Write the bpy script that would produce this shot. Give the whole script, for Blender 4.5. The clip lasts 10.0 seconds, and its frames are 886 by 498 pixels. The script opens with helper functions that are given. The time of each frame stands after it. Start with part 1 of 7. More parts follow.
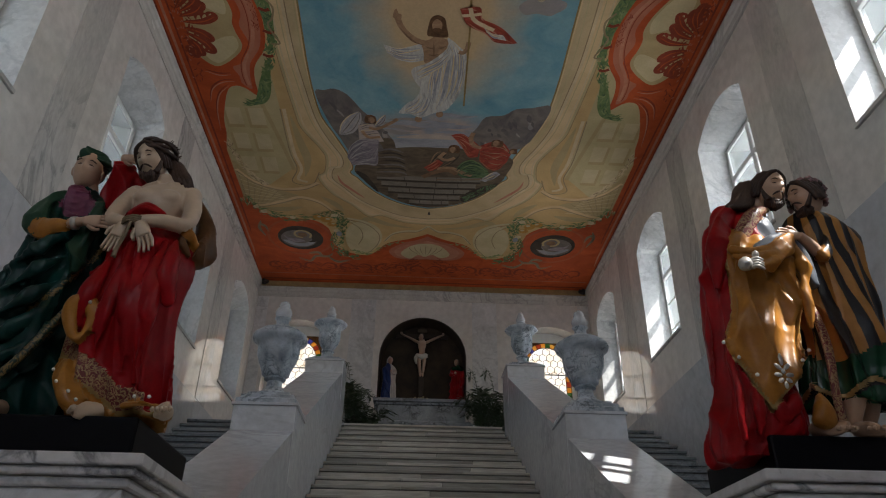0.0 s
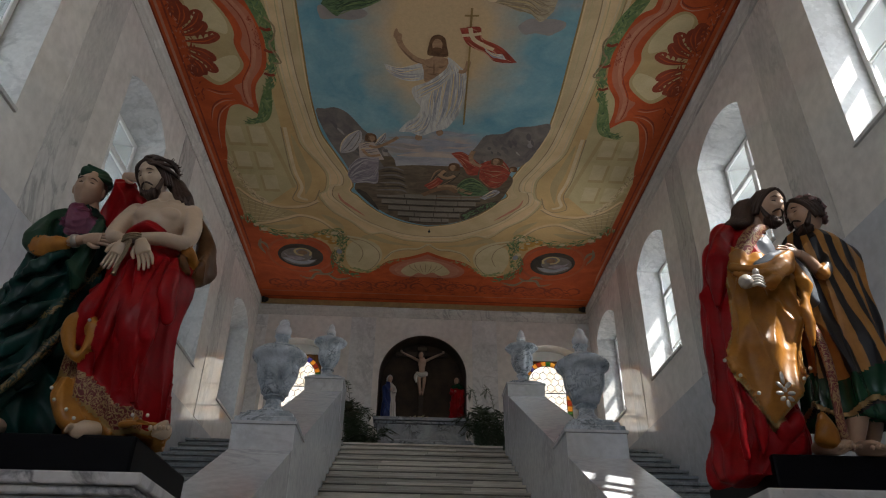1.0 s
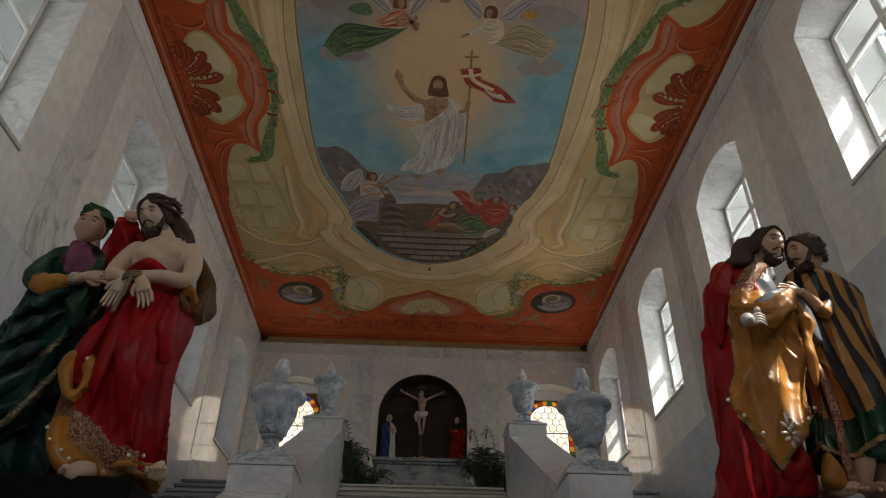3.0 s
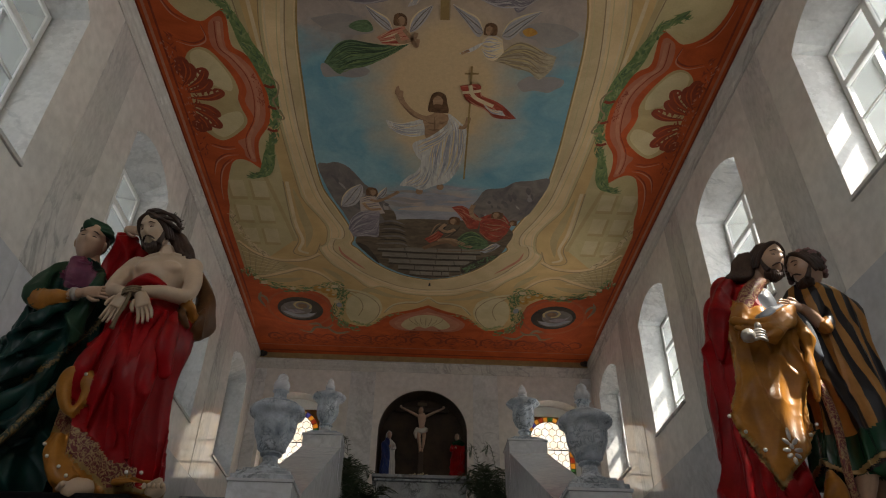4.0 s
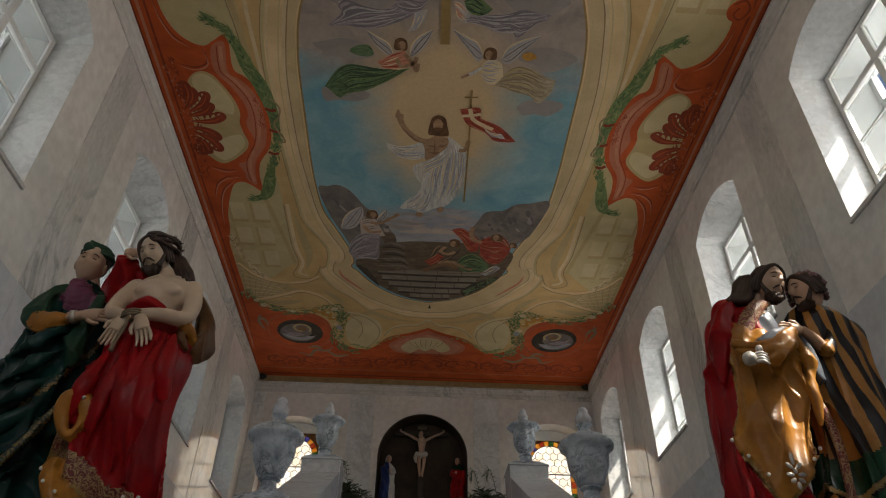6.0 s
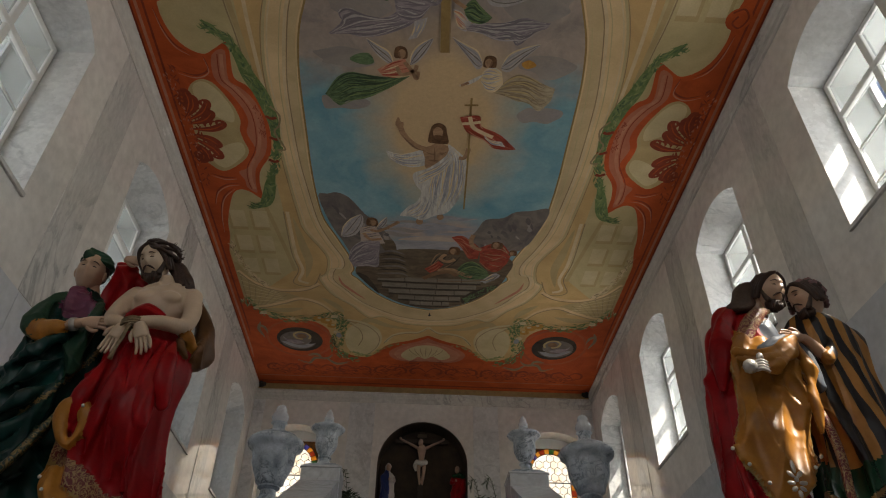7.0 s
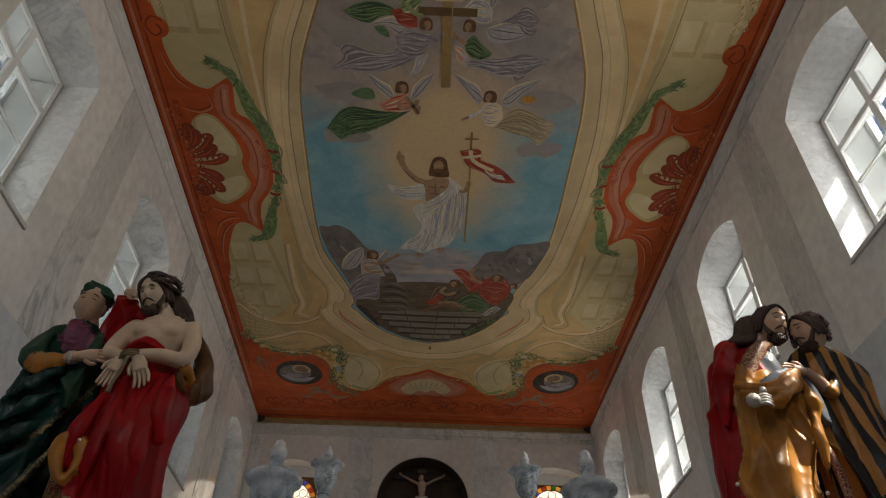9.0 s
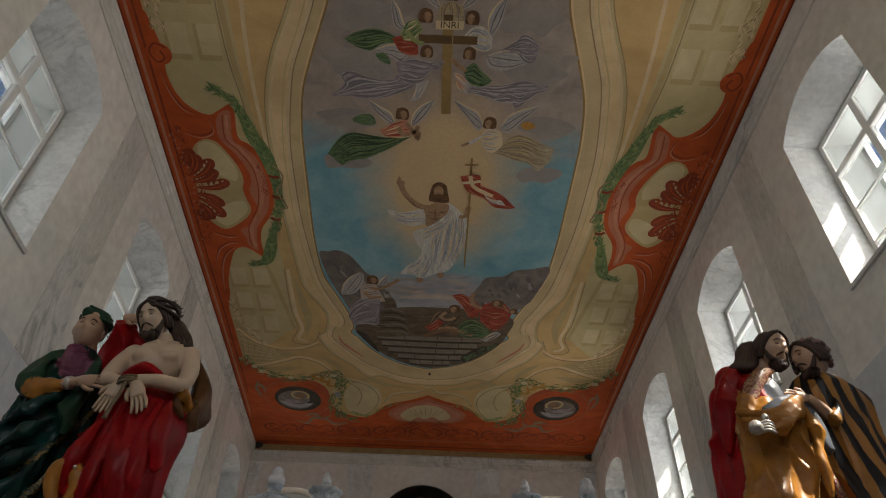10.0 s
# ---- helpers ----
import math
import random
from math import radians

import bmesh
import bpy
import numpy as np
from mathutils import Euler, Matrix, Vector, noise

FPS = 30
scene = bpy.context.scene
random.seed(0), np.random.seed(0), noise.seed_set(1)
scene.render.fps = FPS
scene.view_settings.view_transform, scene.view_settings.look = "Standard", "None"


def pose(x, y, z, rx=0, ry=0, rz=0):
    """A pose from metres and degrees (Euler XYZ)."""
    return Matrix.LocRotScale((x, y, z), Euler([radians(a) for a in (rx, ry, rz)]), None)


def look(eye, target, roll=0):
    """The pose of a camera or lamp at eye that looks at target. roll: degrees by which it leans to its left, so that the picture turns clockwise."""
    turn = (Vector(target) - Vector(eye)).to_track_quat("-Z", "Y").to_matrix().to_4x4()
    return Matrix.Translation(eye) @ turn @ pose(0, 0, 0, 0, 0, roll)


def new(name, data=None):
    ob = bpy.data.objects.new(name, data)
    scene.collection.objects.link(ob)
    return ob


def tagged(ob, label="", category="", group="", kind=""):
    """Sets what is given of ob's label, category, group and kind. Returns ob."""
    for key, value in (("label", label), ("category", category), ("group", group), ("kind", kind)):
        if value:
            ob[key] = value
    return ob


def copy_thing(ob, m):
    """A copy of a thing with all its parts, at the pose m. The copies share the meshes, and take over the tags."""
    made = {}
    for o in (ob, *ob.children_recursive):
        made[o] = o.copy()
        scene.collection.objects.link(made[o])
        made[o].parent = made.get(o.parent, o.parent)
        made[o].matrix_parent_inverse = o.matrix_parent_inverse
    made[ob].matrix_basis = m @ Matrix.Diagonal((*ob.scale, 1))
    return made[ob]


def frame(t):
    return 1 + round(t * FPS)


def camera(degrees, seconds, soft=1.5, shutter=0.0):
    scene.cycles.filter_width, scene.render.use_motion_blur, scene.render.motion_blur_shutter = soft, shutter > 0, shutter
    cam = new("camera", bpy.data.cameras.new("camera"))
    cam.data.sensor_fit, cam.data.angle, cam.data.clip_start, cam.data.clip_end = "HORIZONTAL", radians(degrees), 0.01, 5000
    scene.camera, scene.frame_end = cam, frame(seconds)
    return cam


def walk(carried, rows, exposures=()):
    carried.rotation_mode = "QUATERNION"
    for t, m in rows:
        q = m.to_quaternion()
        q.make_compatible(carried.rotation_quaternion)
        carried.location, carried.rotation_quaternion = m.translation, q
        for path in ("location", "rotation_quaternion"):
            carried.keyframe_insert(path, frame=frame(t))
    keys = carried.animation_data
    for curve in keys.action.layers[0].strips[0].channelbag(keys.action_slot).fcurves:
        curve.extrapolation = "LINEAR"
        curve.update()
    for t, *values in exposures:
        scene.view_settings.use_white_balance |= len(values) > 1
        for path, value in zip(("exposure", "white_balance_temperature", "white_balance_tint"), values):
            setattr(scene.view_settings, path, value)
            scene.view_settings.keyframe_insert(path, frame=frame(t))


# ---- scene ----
cam = camera(65.12, 10.0, soft=1.1)
EYE = (-0.19, 0.0, 1.32)
TILT = [(0.0, 29.638, -2.351, 0.837), (0.5, 30.303, -2.346, 0.845), (1.0, 31.103, -2.321, 0.85),
        (1.5, 31.913, -2.299, 0.88), (2.0, 32.815, -2.275, 0.91), (2.5, 33.532, -2.246, 0.92),
        (4.0, 35.507, -2.204, 0.955), (4.5, 36.005, -2.191, 0.965), (5.0, 36.553, -2.179, 0.965),
        (5.5, 36.972, -2.162, 0.97), (7.0, 37.983, -2.148, 0.98), (7.5, 38.243, -2.13, 0.985),
        (8.0, 38.877, -2.111, 1.02), (8.5, 39.6, -2.067, 1.04), (9.0, 40.688, -2.028, 1.08),
        (9.5, 41.809, -2.015, 1.11), (10.0, 42.77, -1.981, 1.2)]
walk(cam, [(t, pose(*EYE, 90 + p, 0, yaw) @ pose(0, 0, 0, 0, 0, roll)) for t, p, yaw, roll in TILT],
     exposures=[(0.0, 1.46, 6250, 10), (1.0, 1.54, 6380, 10), (2.5, 1.51, 6750, 10), (4.5, 1.46, 6980, 10), (10.0, 1.46, 7000, 10)])

# ---- light ----
world = bpy.data.worlds.new("sky")
scene.world = world
world.use_nodes = True
wn = world.node_tree.nodes
sky = wn.new("ShaderNodeTexSky")
sky.sky_type, sky.sun_disc = "NISHITA", False
SUN_WAY = Vector((-1.0, 0.52, -1.34)).normalized()
sky.sun_elevation = math.asin(-SUN_WAY.z)
sky.sun_rotation = math.atan2(-SUN_WAY.x, -SUN_WAY.y)
wn["Background"].inputs["Strength"].default_value = 0.12
world.node_tree.links.new(sky.outputs[0], wn["Background"].inputs["Color"])
sun = new("sun", bpy.data.lights.new("sun", "SUN"))
sun.data.energy, sun.data.angle, sun.data.color = 4.0, radians(0.5), (1.0, 0.95, 0.87)
DAY = (0.965, 0.98, 1.0)
WEST_WATTS, EAST_WATTS, END_WATTS = 9.0, 25.0, 6.0
sun.matrix_world = look((0, 0, 30), Vector((0, 0, 30)) + SUN_WAY)


# ---- materials ----
def material(name, rough=0.5, metal=0.0, spec=0.5):
    m = bpy.data.materials.new(name)
    m.use_nodes = True
    b = m.node_tree.nodes["Principled BSDF"]
    b.inputs["Roughness"].default_value = rough
    b.inputs["Metallic"].default_value = metal
    b.inputs["Specular IOR Level"].default_value = spec
    return m, m.node_tree, b


def node(nt, kind, **values):
    n = nt.nodes.new(kind)
    for k, val in values.items():
        n.inputs[k].default_value = val
    return n


def coords(nt, scale=(1, 1, 1), turn=(0, 0, 0), space="Object"):
    tc = nt.nodes.new("ShaderNodeTexCoord")
    mp = node(nt, "ShaderNodeMapping", Scale=scale, Rotation=turn)
    nt.links.new(tc.outputs[space], mp.inputs["Vector"])
    return mp.outputs[0]


def noise_out(nt, vec, scale, detail=4.0, rough=0.55, warp=0.0):
    n = node(nt, "ShaderNodeTexNoise", Scale=scale, Detail=detail, Roughness=rough, Distortion=warp)
    nt.links.new(vec, n.inputs["Vector"])
    return n.outputs["Fac"]


def ramp(nt, fac, *stops):
    r = nt.nodes.new("ShaderNodeValToRGB")
    els = r.color_ramp.elements
    while len(els) < len(stops):
        els.new(0.5)
    for e, (p, c) in zip(els, stops):
        e.position = p
        e.color = (c, c, c, 1) if isinstance(c, (int, float)) else (*c, 1)
    nt.links.new(fac, r.inputs[0])
    return r.outputs[0]


def mix(nt, fac, a, b, mode="MIX"):
    m = nt.nodes.new("ShaderNodeMix")
    m.data_type, m.blend_type = "RGBA", mode
    for sock, val in ((m.inputs[0], fac), (m.inputs[6], a), (m.inputs[7], b)):
        if isinstance(val, (int, float)):
            sock.default_value = val
        elif isinstance(val, tuple):
            sock.default_value = (*val, 1)
        else:
            nt.links.new(val, sock)
    return m.outputs[2]


def bump(nt, bsdf, height, strength=0.2, distance=0.01):
    b = node(nt, "ShaderNodeBump", Strength=strength, Distance=distance)
    nt.links.new(height, b.inputs["Height"])
    nt.links.new(b.outputs[0], bsdf.inputs["Normal"])


def marble(name, light, dark, vein, scale=1.0, rough=0.14, vein_amount=0.7, turn=(0.3, 0.5, 0.2), stretch=(1, 1, 1), spec=0.5, vary=0.12):
    m, nt, b = material(name, rough, 0, spec)
    v = coords(nt, tuple(scale * s for s in stretch), turn)
    rnd = nt.nodes.new("ShaderNodeObjectInfo")
    off = nt.nodes.new("ShaderNodeVectorMath")
    off.operation = "MULTIPLY_ADD"
    nt.links.new(rnd.outputs["Random"], off.inputs[0])
    off.inputs[1].default_value = (17, 9, 23)
    nt.links.new(v, off.inputs[2])
    v = off.outputs[0]
    clouds = noise_out(nt, v, 0.9, 6, 0.6, 0.6)
    base = ramp(nt, clouds, (0.3, dark), (0.62, light))
    w = node(nt, "ShaderNodeTexNoise", Scale=1.3, Detail=8.0, Roughness=0.6, Distortion=1.2)
    nt.links.new(v, w.inputs["Vector"])
    lines = ramp(nt, w.outputs["Fac"], (0.455, 0.0), (0.497, 1.0), (0.503, 1.0), (0.55, 0.0))
    patchy = ramp(nt, noise_out(nt, v, 0.6, 2), (0.42, 0.0), (0.62, vein_amount))
    amount = mix(nt, 1.0, lines, patchy, "MULTIPLY")
    col = mix(nt, amount, base, vein)
    fine = ramp(nt, noise_out(nt, v, 14, 3), (0.3, 0.88), (0.7, 1.05))
    col = mix(nt, 1.0, col, fine, "MULTIPLY")
    shade = ramp(nt, rnd.outputs["Random"], (0.0, 1.0 - vary), (1.0, 1.0))
    col = mix(nt, 1.0, col, shade, "MULTIPLY")
    nt.links.new(col, b.inputs["Base Color"])
    rr = ramp(nt, noise_out(nt, v, 3, 4), (0.3, rough * 0.7), (0.7, rough * 1.5))
    nt.links.new(rr, b.inputs["Roughness"])
    return m


def cloth(name, light, dark, rough=0.38, scale=6.0, spec=0.28):
    m, nt, b = material(name, rough, 0, spec)
    v = coords(nt)
    col = ramp(nt, noise_out(nt, v, scale, 5, 0.6), (0.3, dark), (0.68, light))
    fine = ramp(nt, noise_out(nt, v, 60, 3), (0.25, 0.88), (0.6, 1.0))
    nt.links.new(mix(nt, 1.0, col, fine, "MULTIPLY"), b.inputs["Base Color"])
    bump(nt, b, noise_out(nt, v, 25, 4), 0.06, 0.01)
    return m


def plain(name, color, rough=0.5, metal=0.0, amount=0.2, scale=8.0, bump_by=0.0):
    m, nt, b = material(name, rough, metal)
    v = coords(nt)
    dark = tuple(c * (1 - amount) for c in color)
    col = ramp(nt, noise_out(nt, v, scale, 5, 0.6), (0.3, dark), (0.7, color))
    nt.links.new(col, b.inputs["Base Color"])
    if bump_by:
        bump(nt, b, noise_out(nt, v, scale * 4, 4), bump_by, 0.01)
    return m


M_WALL = marble("wall_marble", (0.77, 0.74, 0.70), (0.64, 0.615, 0.58), (0.40, 0.38, 0.36), 0.55, 0.07, 0.22, vary=0.0)
M_DADO = marble("grey_dado_marble", (0.60, 0.62, 0.65), (0.50, 0.52, 0.55), (0.30, 0.31, 0.33), 0.6, 0.08, 0.35)
M_STRIP = marble("veined_strip_marble", (0.66, 0.64, 0.61), (0.52, 0.51, 0.49), (0.34, 0.34, 0.33), 1.5, 0.08, 0.75, stretch=(1, 1, 0.45))
M_RAIL = marble("white_rail_marble", (0.72, 0.74, 0.77), (0.63, 0.65, 0.68), (0.36, 0.37, 0.39), 0.9, 0.07, 0.45)
M_PED = marble("pedestal_marble", (0.80, 0.80, 0.81), (0.70, 0.70, 0.72), (0.16, 0.16, 0.18), 1.3, 0.2, 1.0)
M_URN = marble("blue_grey_urn_marble", (0.60, 0.66, 0.72), (0.20, 0.245, 0.29), (0.07, 0.09, 0.11), 4.6, 0.3, 0.8)
M_ALTAR = marble("altar_marble", (0.42, 0.45, 0.49), (0.25, 0.275, 0.30), (0.07, 0.075, 0.08), 3.0, 0.2, 0.9)
M_STEP = marble("grey_step_marble", (0.36, 0.39, 0.41), (0.25, 0.28, 0.30), (0.14, 0.15, 0.16), 2.0, 0.3, 0.6, vary=0.3)
M_FLOOR = marble("floor_marble", (0.62, 0.61, 0.60), (0.52, 0.51, 0.50), (0.3, 0.3, 0.3), 1.0, 0.25, 0.5)
M_CORNICE = marble("cornice_marble", (0.66, 0.64, 0.60), (0.54, 0.53, 0.50), (0.25, 0.25, 0.25), 1.6, 0.2, 0.6, stretch=(1, 0.4, 1))
M_REVEAL = marble("reveal_marble", (0.74, 0.74, 0.73), (0.62, 0.63, 0.64), (0.40, 0.41, 0.42), 1.2, 0.25, 0.5)
M_WHITE = plain("white_window_paint", (0.78, 0.78, 0.76), 0.4, 0, 0.08)
M_BLACK = plain("black_plinth_paint", (0.004, 0.004, 0.006), 0.42, 0, 0.4)
M_BLACK.node_tree.nodes["Principled BSDF"].inputs["Specular IOR Level"].default_value = 0.1
M_DARK = plain("dark_joint", (0.06, 0.06, 0.06), 0.7)


# ---- mesh helpers ----
def part(name, bm, mat, parent=None, label="", smooth=False):
    me = bpy.data.meshes.new(name)
    bmesh.ops.recalc_face_normals(bm, faces=bm.faces[:])
    bm.to_mesh(me)
    bm.free()
    for m in (mat if isinstance(mat, (list, tuple)) else [mat]):
        me.materials.append(m)
    if smooth:
        for p in me.polygons:
            p.use_smooth = True
    ob = new(name, me)
    if parent is not None:
        ob.parent = parent
    if label:
        ob["label"] = label
    return ob


def empty(name, at=(0, 0, 0), **tags):
    ob = new(name)
    ob.empty_display_size = 0.1
    ob.location = at
    return tagged(ob, **tags)


def box(bm, x0, x1, y0, y1, z0, z1, bevel=0.0, mi=0):
    vs = [bm.verts.new((x, y, z)) for x in (x0, x1) for y in (y0, y1) for z in (z0, z1)]
    fs = [bm.faces.new([vs[i] for i in q]) for q in ((0, 1, 3, 2), (4, 6, 7, 5), (0, 4, 5, 1), (2, 3, 7, 6), (0, 2, 6, 4), (1, 5, 7, 3))]
    for f in fs:
        f.material_index = mi
    if bevel:
        es = {e for f in fs for e in f.edges}
        bmesh.ops.bevel(bm, geom=list(es), offset=bevel, segments=2, affect="EDGES", profile=0.5)
    return bm


def boxed(x0, x1, y0, y1, z0, z1, bevel=0.0):
    return box(bmesh.new(), x0, x1, y0, y1, z0, z1, bevel)


def prism(outline, axis, a, b, bm=None, holes=()):
    """A flat outline of (u, v), with holes, pushed along an axis from a to b."""
    bm = bm or bmesh.new()

    def at(u, v, w):
        return {"x": (w, u, v), "y": (u, w, v), "z": (u, v, w)}[axis]
    edges, start = [], len(bm.verts)
    for loop in (outline, *holes):
        vs = [bm.verts.new(at(u, v, a)) for u, v in loop]
        edges += [bm.edges.new((vs[i], vs[(i + 1) % len(vs)])) for i in range(len(vs))]
    made = bmesh.ops.triangle_fill(bm, use_beauty=True, use_dissolve=False, edges=edges)
    faces = [g for g in made["geom"] if isinstance(g, bmesh.types.BMFace)]
    out = bmesh.ops.extrude_face_region(bm, geom=faces)
    shift = Vector(at(0, 0, b - a))
    bmesh.ops.translate(bm, vec=shift, verts=[g for g in out["geom"] if isinstance(g, bmesh.types.BMVert)])
    return bm


def lathe(profile, segs=32, bm=None, wave=None):
    """profile: (radius, height) from below up. wave(angle, i) scales the radius."""
    bm = bm or bmesh.new()
    rings = []
    for i, (r, z) in enumerate(profile):
        ring = []
        for k in range(segs):
            a = 2 * math.pi * k / segs
            q = r * (wave(a, i) if wave else 1)
            ring.append(bm.verts.new((q * math.cos(a), q * math.sin(a), z)))
        rings.append(ring)
    skin(bm, rings)
    return bm


def skin(bm, rings, cap=True, mi=0, closed=True):
    n = len(rings[0])
    for lo, hi in zip(rings, rings[1:]):
        for k in range(n if closed else n - 1):
            f = bm.faces.new((lo[k], lo[(k + 1) % n], hi[(k + 1) % n], hi[k]))
            f.material_index = mi
    if cap:
        for ring in (rings[0], rings[-1]):
            f = bm.faces.new(ring)
            f.material_index = mi


def spline(points, per=6, closed=False):
    """A smooth line through a few control points."""
    n, out = len(points), []
    for i in range(n if closed else n - 1):
        p = [Vector(points[j % n] if closed else points[min(max(j, 0), n - 1)]) for j in (i - 1, i, i + 1, i + 2)]
        for s in range(per):
            t = s / per
            out.append(0.5 * (2 * p[1] + (p[2] - p[0]) * t + (2 * p[0] - 5 * p[1] + 4 * p[2] - p[3]) * t * t + (3 * p[1] - p[0] - 3 * p[2] + p[3]) * t ** 3))
    if not closed:
        out.append(Vector(points[-1]))
    return out


# ---- plan ----
HALF, BACK, FRONT, TOP = 3.95, 15.05, -5.0, 8.80
RISE, RUN, STEPS, FOOT = 0.162, 0.3225, 28, 2.99
LANDING = RISE * STEPS
EDGE = FOOT + RUN * (STEPS - 1)
INNER, OUTER = 1.35, 1.96
WIN_W, SILL, SPRING, ARCH = 1.47, 5.67, 7.79, 0.27
WIN_Y = [10.57 + 3.165 * k for k in (1, 0, -1, -2, -3, -4)]
THICK = 0.93
REVEAL = 0.41


def arch_outline(y, w, z0, z1, rise, n=12):
    pts = [(y - w / 2, z0), (y + w / 2, z0), (y + w / 2, z1)]
    r = (w * w / 4 + rise * rise) / (2 * rise)
    a0 = math.asin(w / 2 / r)
    for k in range(1, n):
        a = a0 - 2 * a0 * k / n
        pts.append((y + r * math.sin(a), z1 + rise - r + r * math.cos(a)))
    return pts + [(y - w / 2, z1)]


# ---- outdoors ----
# pale ground sheet, out of view, added to bounce sunlight up onto the ceiling
M_GROUND = plain("pale_courtyard_gravel", (0.52, 0.49, 0.43), 0.9, 0, 0.25, 0.6)
bm = prism([(-900, -900), (900, -900), (900, 900), (-900, 900)], "z", -0.5, -0.4)
tagged(part("ground", bm, M_GROUND), "pale ground outside, out of view, added to bounce sunlight up through the windows", "ground", kind="structure")

# ---- structure ----
floor = tagged(part("floor", boxed(-HALF, HALF, FRONT, EDGE + 0.1, -0.2, 0.0), M_FLOOR), "polished grey stone floor at the foot of the stairs", "floor", kind="structure")
landing = tagged(part("landing_floor", boxed(-HALF, HALF, EDGE + RUN, BACK, LANDING - 0.2, LANDING - 0.002), M_FLOOR), "grey marble landing floor at the top of the stairs", "floor", kind="structure")
ceiling = tagged(part("ceiling", boxed(-HALF - THICK, HALF + THICK, FRONT - 0.3, BACK + 1.0, TOP + 0.02, TOP + 0.3), M_WHITE), "flat plastered ceiling under painted decoration", "ceiling", kind="structure")

O_HALF, O_SILL, O_HEAD = 0.60, 5.76, 7.75
for side, nm in ((1, "wall_east"), (-1, "wall_west")):
    outline = [(FRONT - 0.3, -0.45), (BACK + 1.0, -0.45), (BACK + 1.0, TOP + 0.02), (FRONT - 0.3, TOP + 0.02)]
    holes = [arch_outline(y, WIN_W, SILL, SPRING, ARCH) for y in WIN_Y]
    bm = prism(outline, "x", side * HALF, side * (HALF + REVEAL - 0.01), holes=holes)
    rects = [[(y - 0.735, SILL), (y + 0.735, SILL), (y + 0.735, SPRING + 0.02), (y - 0.735, SPRING + 0.02)] for y in WIN_Y]
    prism(outline, "x", side * (HALF + REVEAL - 0.01), side * (HALF + THICK), bm, rects)
    wall = part(nm, bm, M_WALL)
    tagged(wall, "polished pale marble-clad wall with deep arched window openings", "wall", kind="structure")

bk_holes = [arch_outline(0.0, 2.0, 5.98, 7.03, 0.985, 24)]
for s in (-1, 1):
    bk_holes.append(arch_outline(s * 2.93, 1.34, 5.85, 7.66, 0.2))
outline = [(-HALF, -0.2), (HALF, -0.2), (HALF, TOP + 0.02), (-HALF, TOP + 0.02)]
wall_north = part("wall_north", prism(outline, "y", BACK, BACK + 0.75, holes=bk_holes), M_WALL)
tagged(wall_north, "pale marble wall with an arched niche and two stained glass windows", "wall", kind="structure")
# two openings added in the unseen south wall, for lamps that fill the statues
south_holes = [arch_outline(s * 2.2, 1.47, SILL, SPRING, ARCH) for s in (-1, 1)]
wall = part("wall_south", prism([(-HALF, -0.2), (HALF, -0.2), (HALF, TOP + 0.02), (-HALF, TOP + 0.02)], "y", FRONT - 0.5, FRONT, holes=south_holes), M_WALL)
tagged(wall, "unseen plain pale marble wall behind the stair foot with two openings added for light", "wall", kind="structure")

# cornice under the painted ceiling, with a gilt fillet
M_GILT = plain("dull_gilt_paint", (0.36, 0.24, 0.10), 0.5, 0.0, 0.3)
CORNICE = [(0.0, 0.26), (0.018, 0.26), (0.022, 0.23), (0.03, 0.22), (0.035, 0.15), (0.055, 0.13), (0.07, 0.09), (0.09, 0.07), (0.09, 0.03), (0.0, 0.03)]
for s, nm in ((1, "cornice_east"), (-1, "cornice_west")):
    pts = [(s * (HALF - d), TOP - h) for d, h in CORNICE]
    tagged(part(nm, prism(pts, "y", FRONT, BACK - 0.09), M_CORNICE), "grey-veined moulded marble cornice under the ceiling", "cornice", kind="structure")
    gx = sorted((s * HALF, s * (HALF - 0.075)))
    tagged(part("trim_" + nm[8:], boxed(*gx, FRONT, BACK - 0.08, TOP - 0.028, TOP + 0.015), M_GILT), "thin gilt fillet under the painted ceiling", "trim", kind="structure")
pts = [(BACK - d * 1.0, TOP - h - 0.101) for d, h in CORNICE]
tagged(part("cornice_north", prism(pts, "x", -HALF, HALF), M_CORNICE), "grey-veined moulded marble cornice under the ceiling", "cornice", kind="structure")
tagged(part("trim_north", boxed(-HALF + 0.07, HALF - 0.07, BACK - 0.12, BACK, TOP - 0.13, TOP + 0.015), M_GILT), "thin gilt fillet under the painted ceiling", "trim", kind="structure")


# ---- windows ----
def glass_material():
    m = bpy.data.materials.new("window_glass")
    m.use_nodes = True
    nt = m.node_tree
    nt.nodes.remove(nt.nodes["Principled BSDF"])
    tr = node(nt, "ShaderNodeBsdfTransparent", Color=(0.74, 0.755, 0.76, 1))
    gl = node(nt, "ShaderNodeBsdfGlossy", Roughness=0.03)
    mx = nt.nodes.new("ShaderNodeMixShader")
    mx.inputs[0].default_value = 0.05
    nt.links.new(tr.outputs[0], mx.inputs[1])
    nt.links.new(gl.outputs[0], mx.inputs[2])
    nt.links.new(mx.outputs[0], nt.nodes["Material Output"].inputs[0])
    return m


M_GLASS = glass_material()


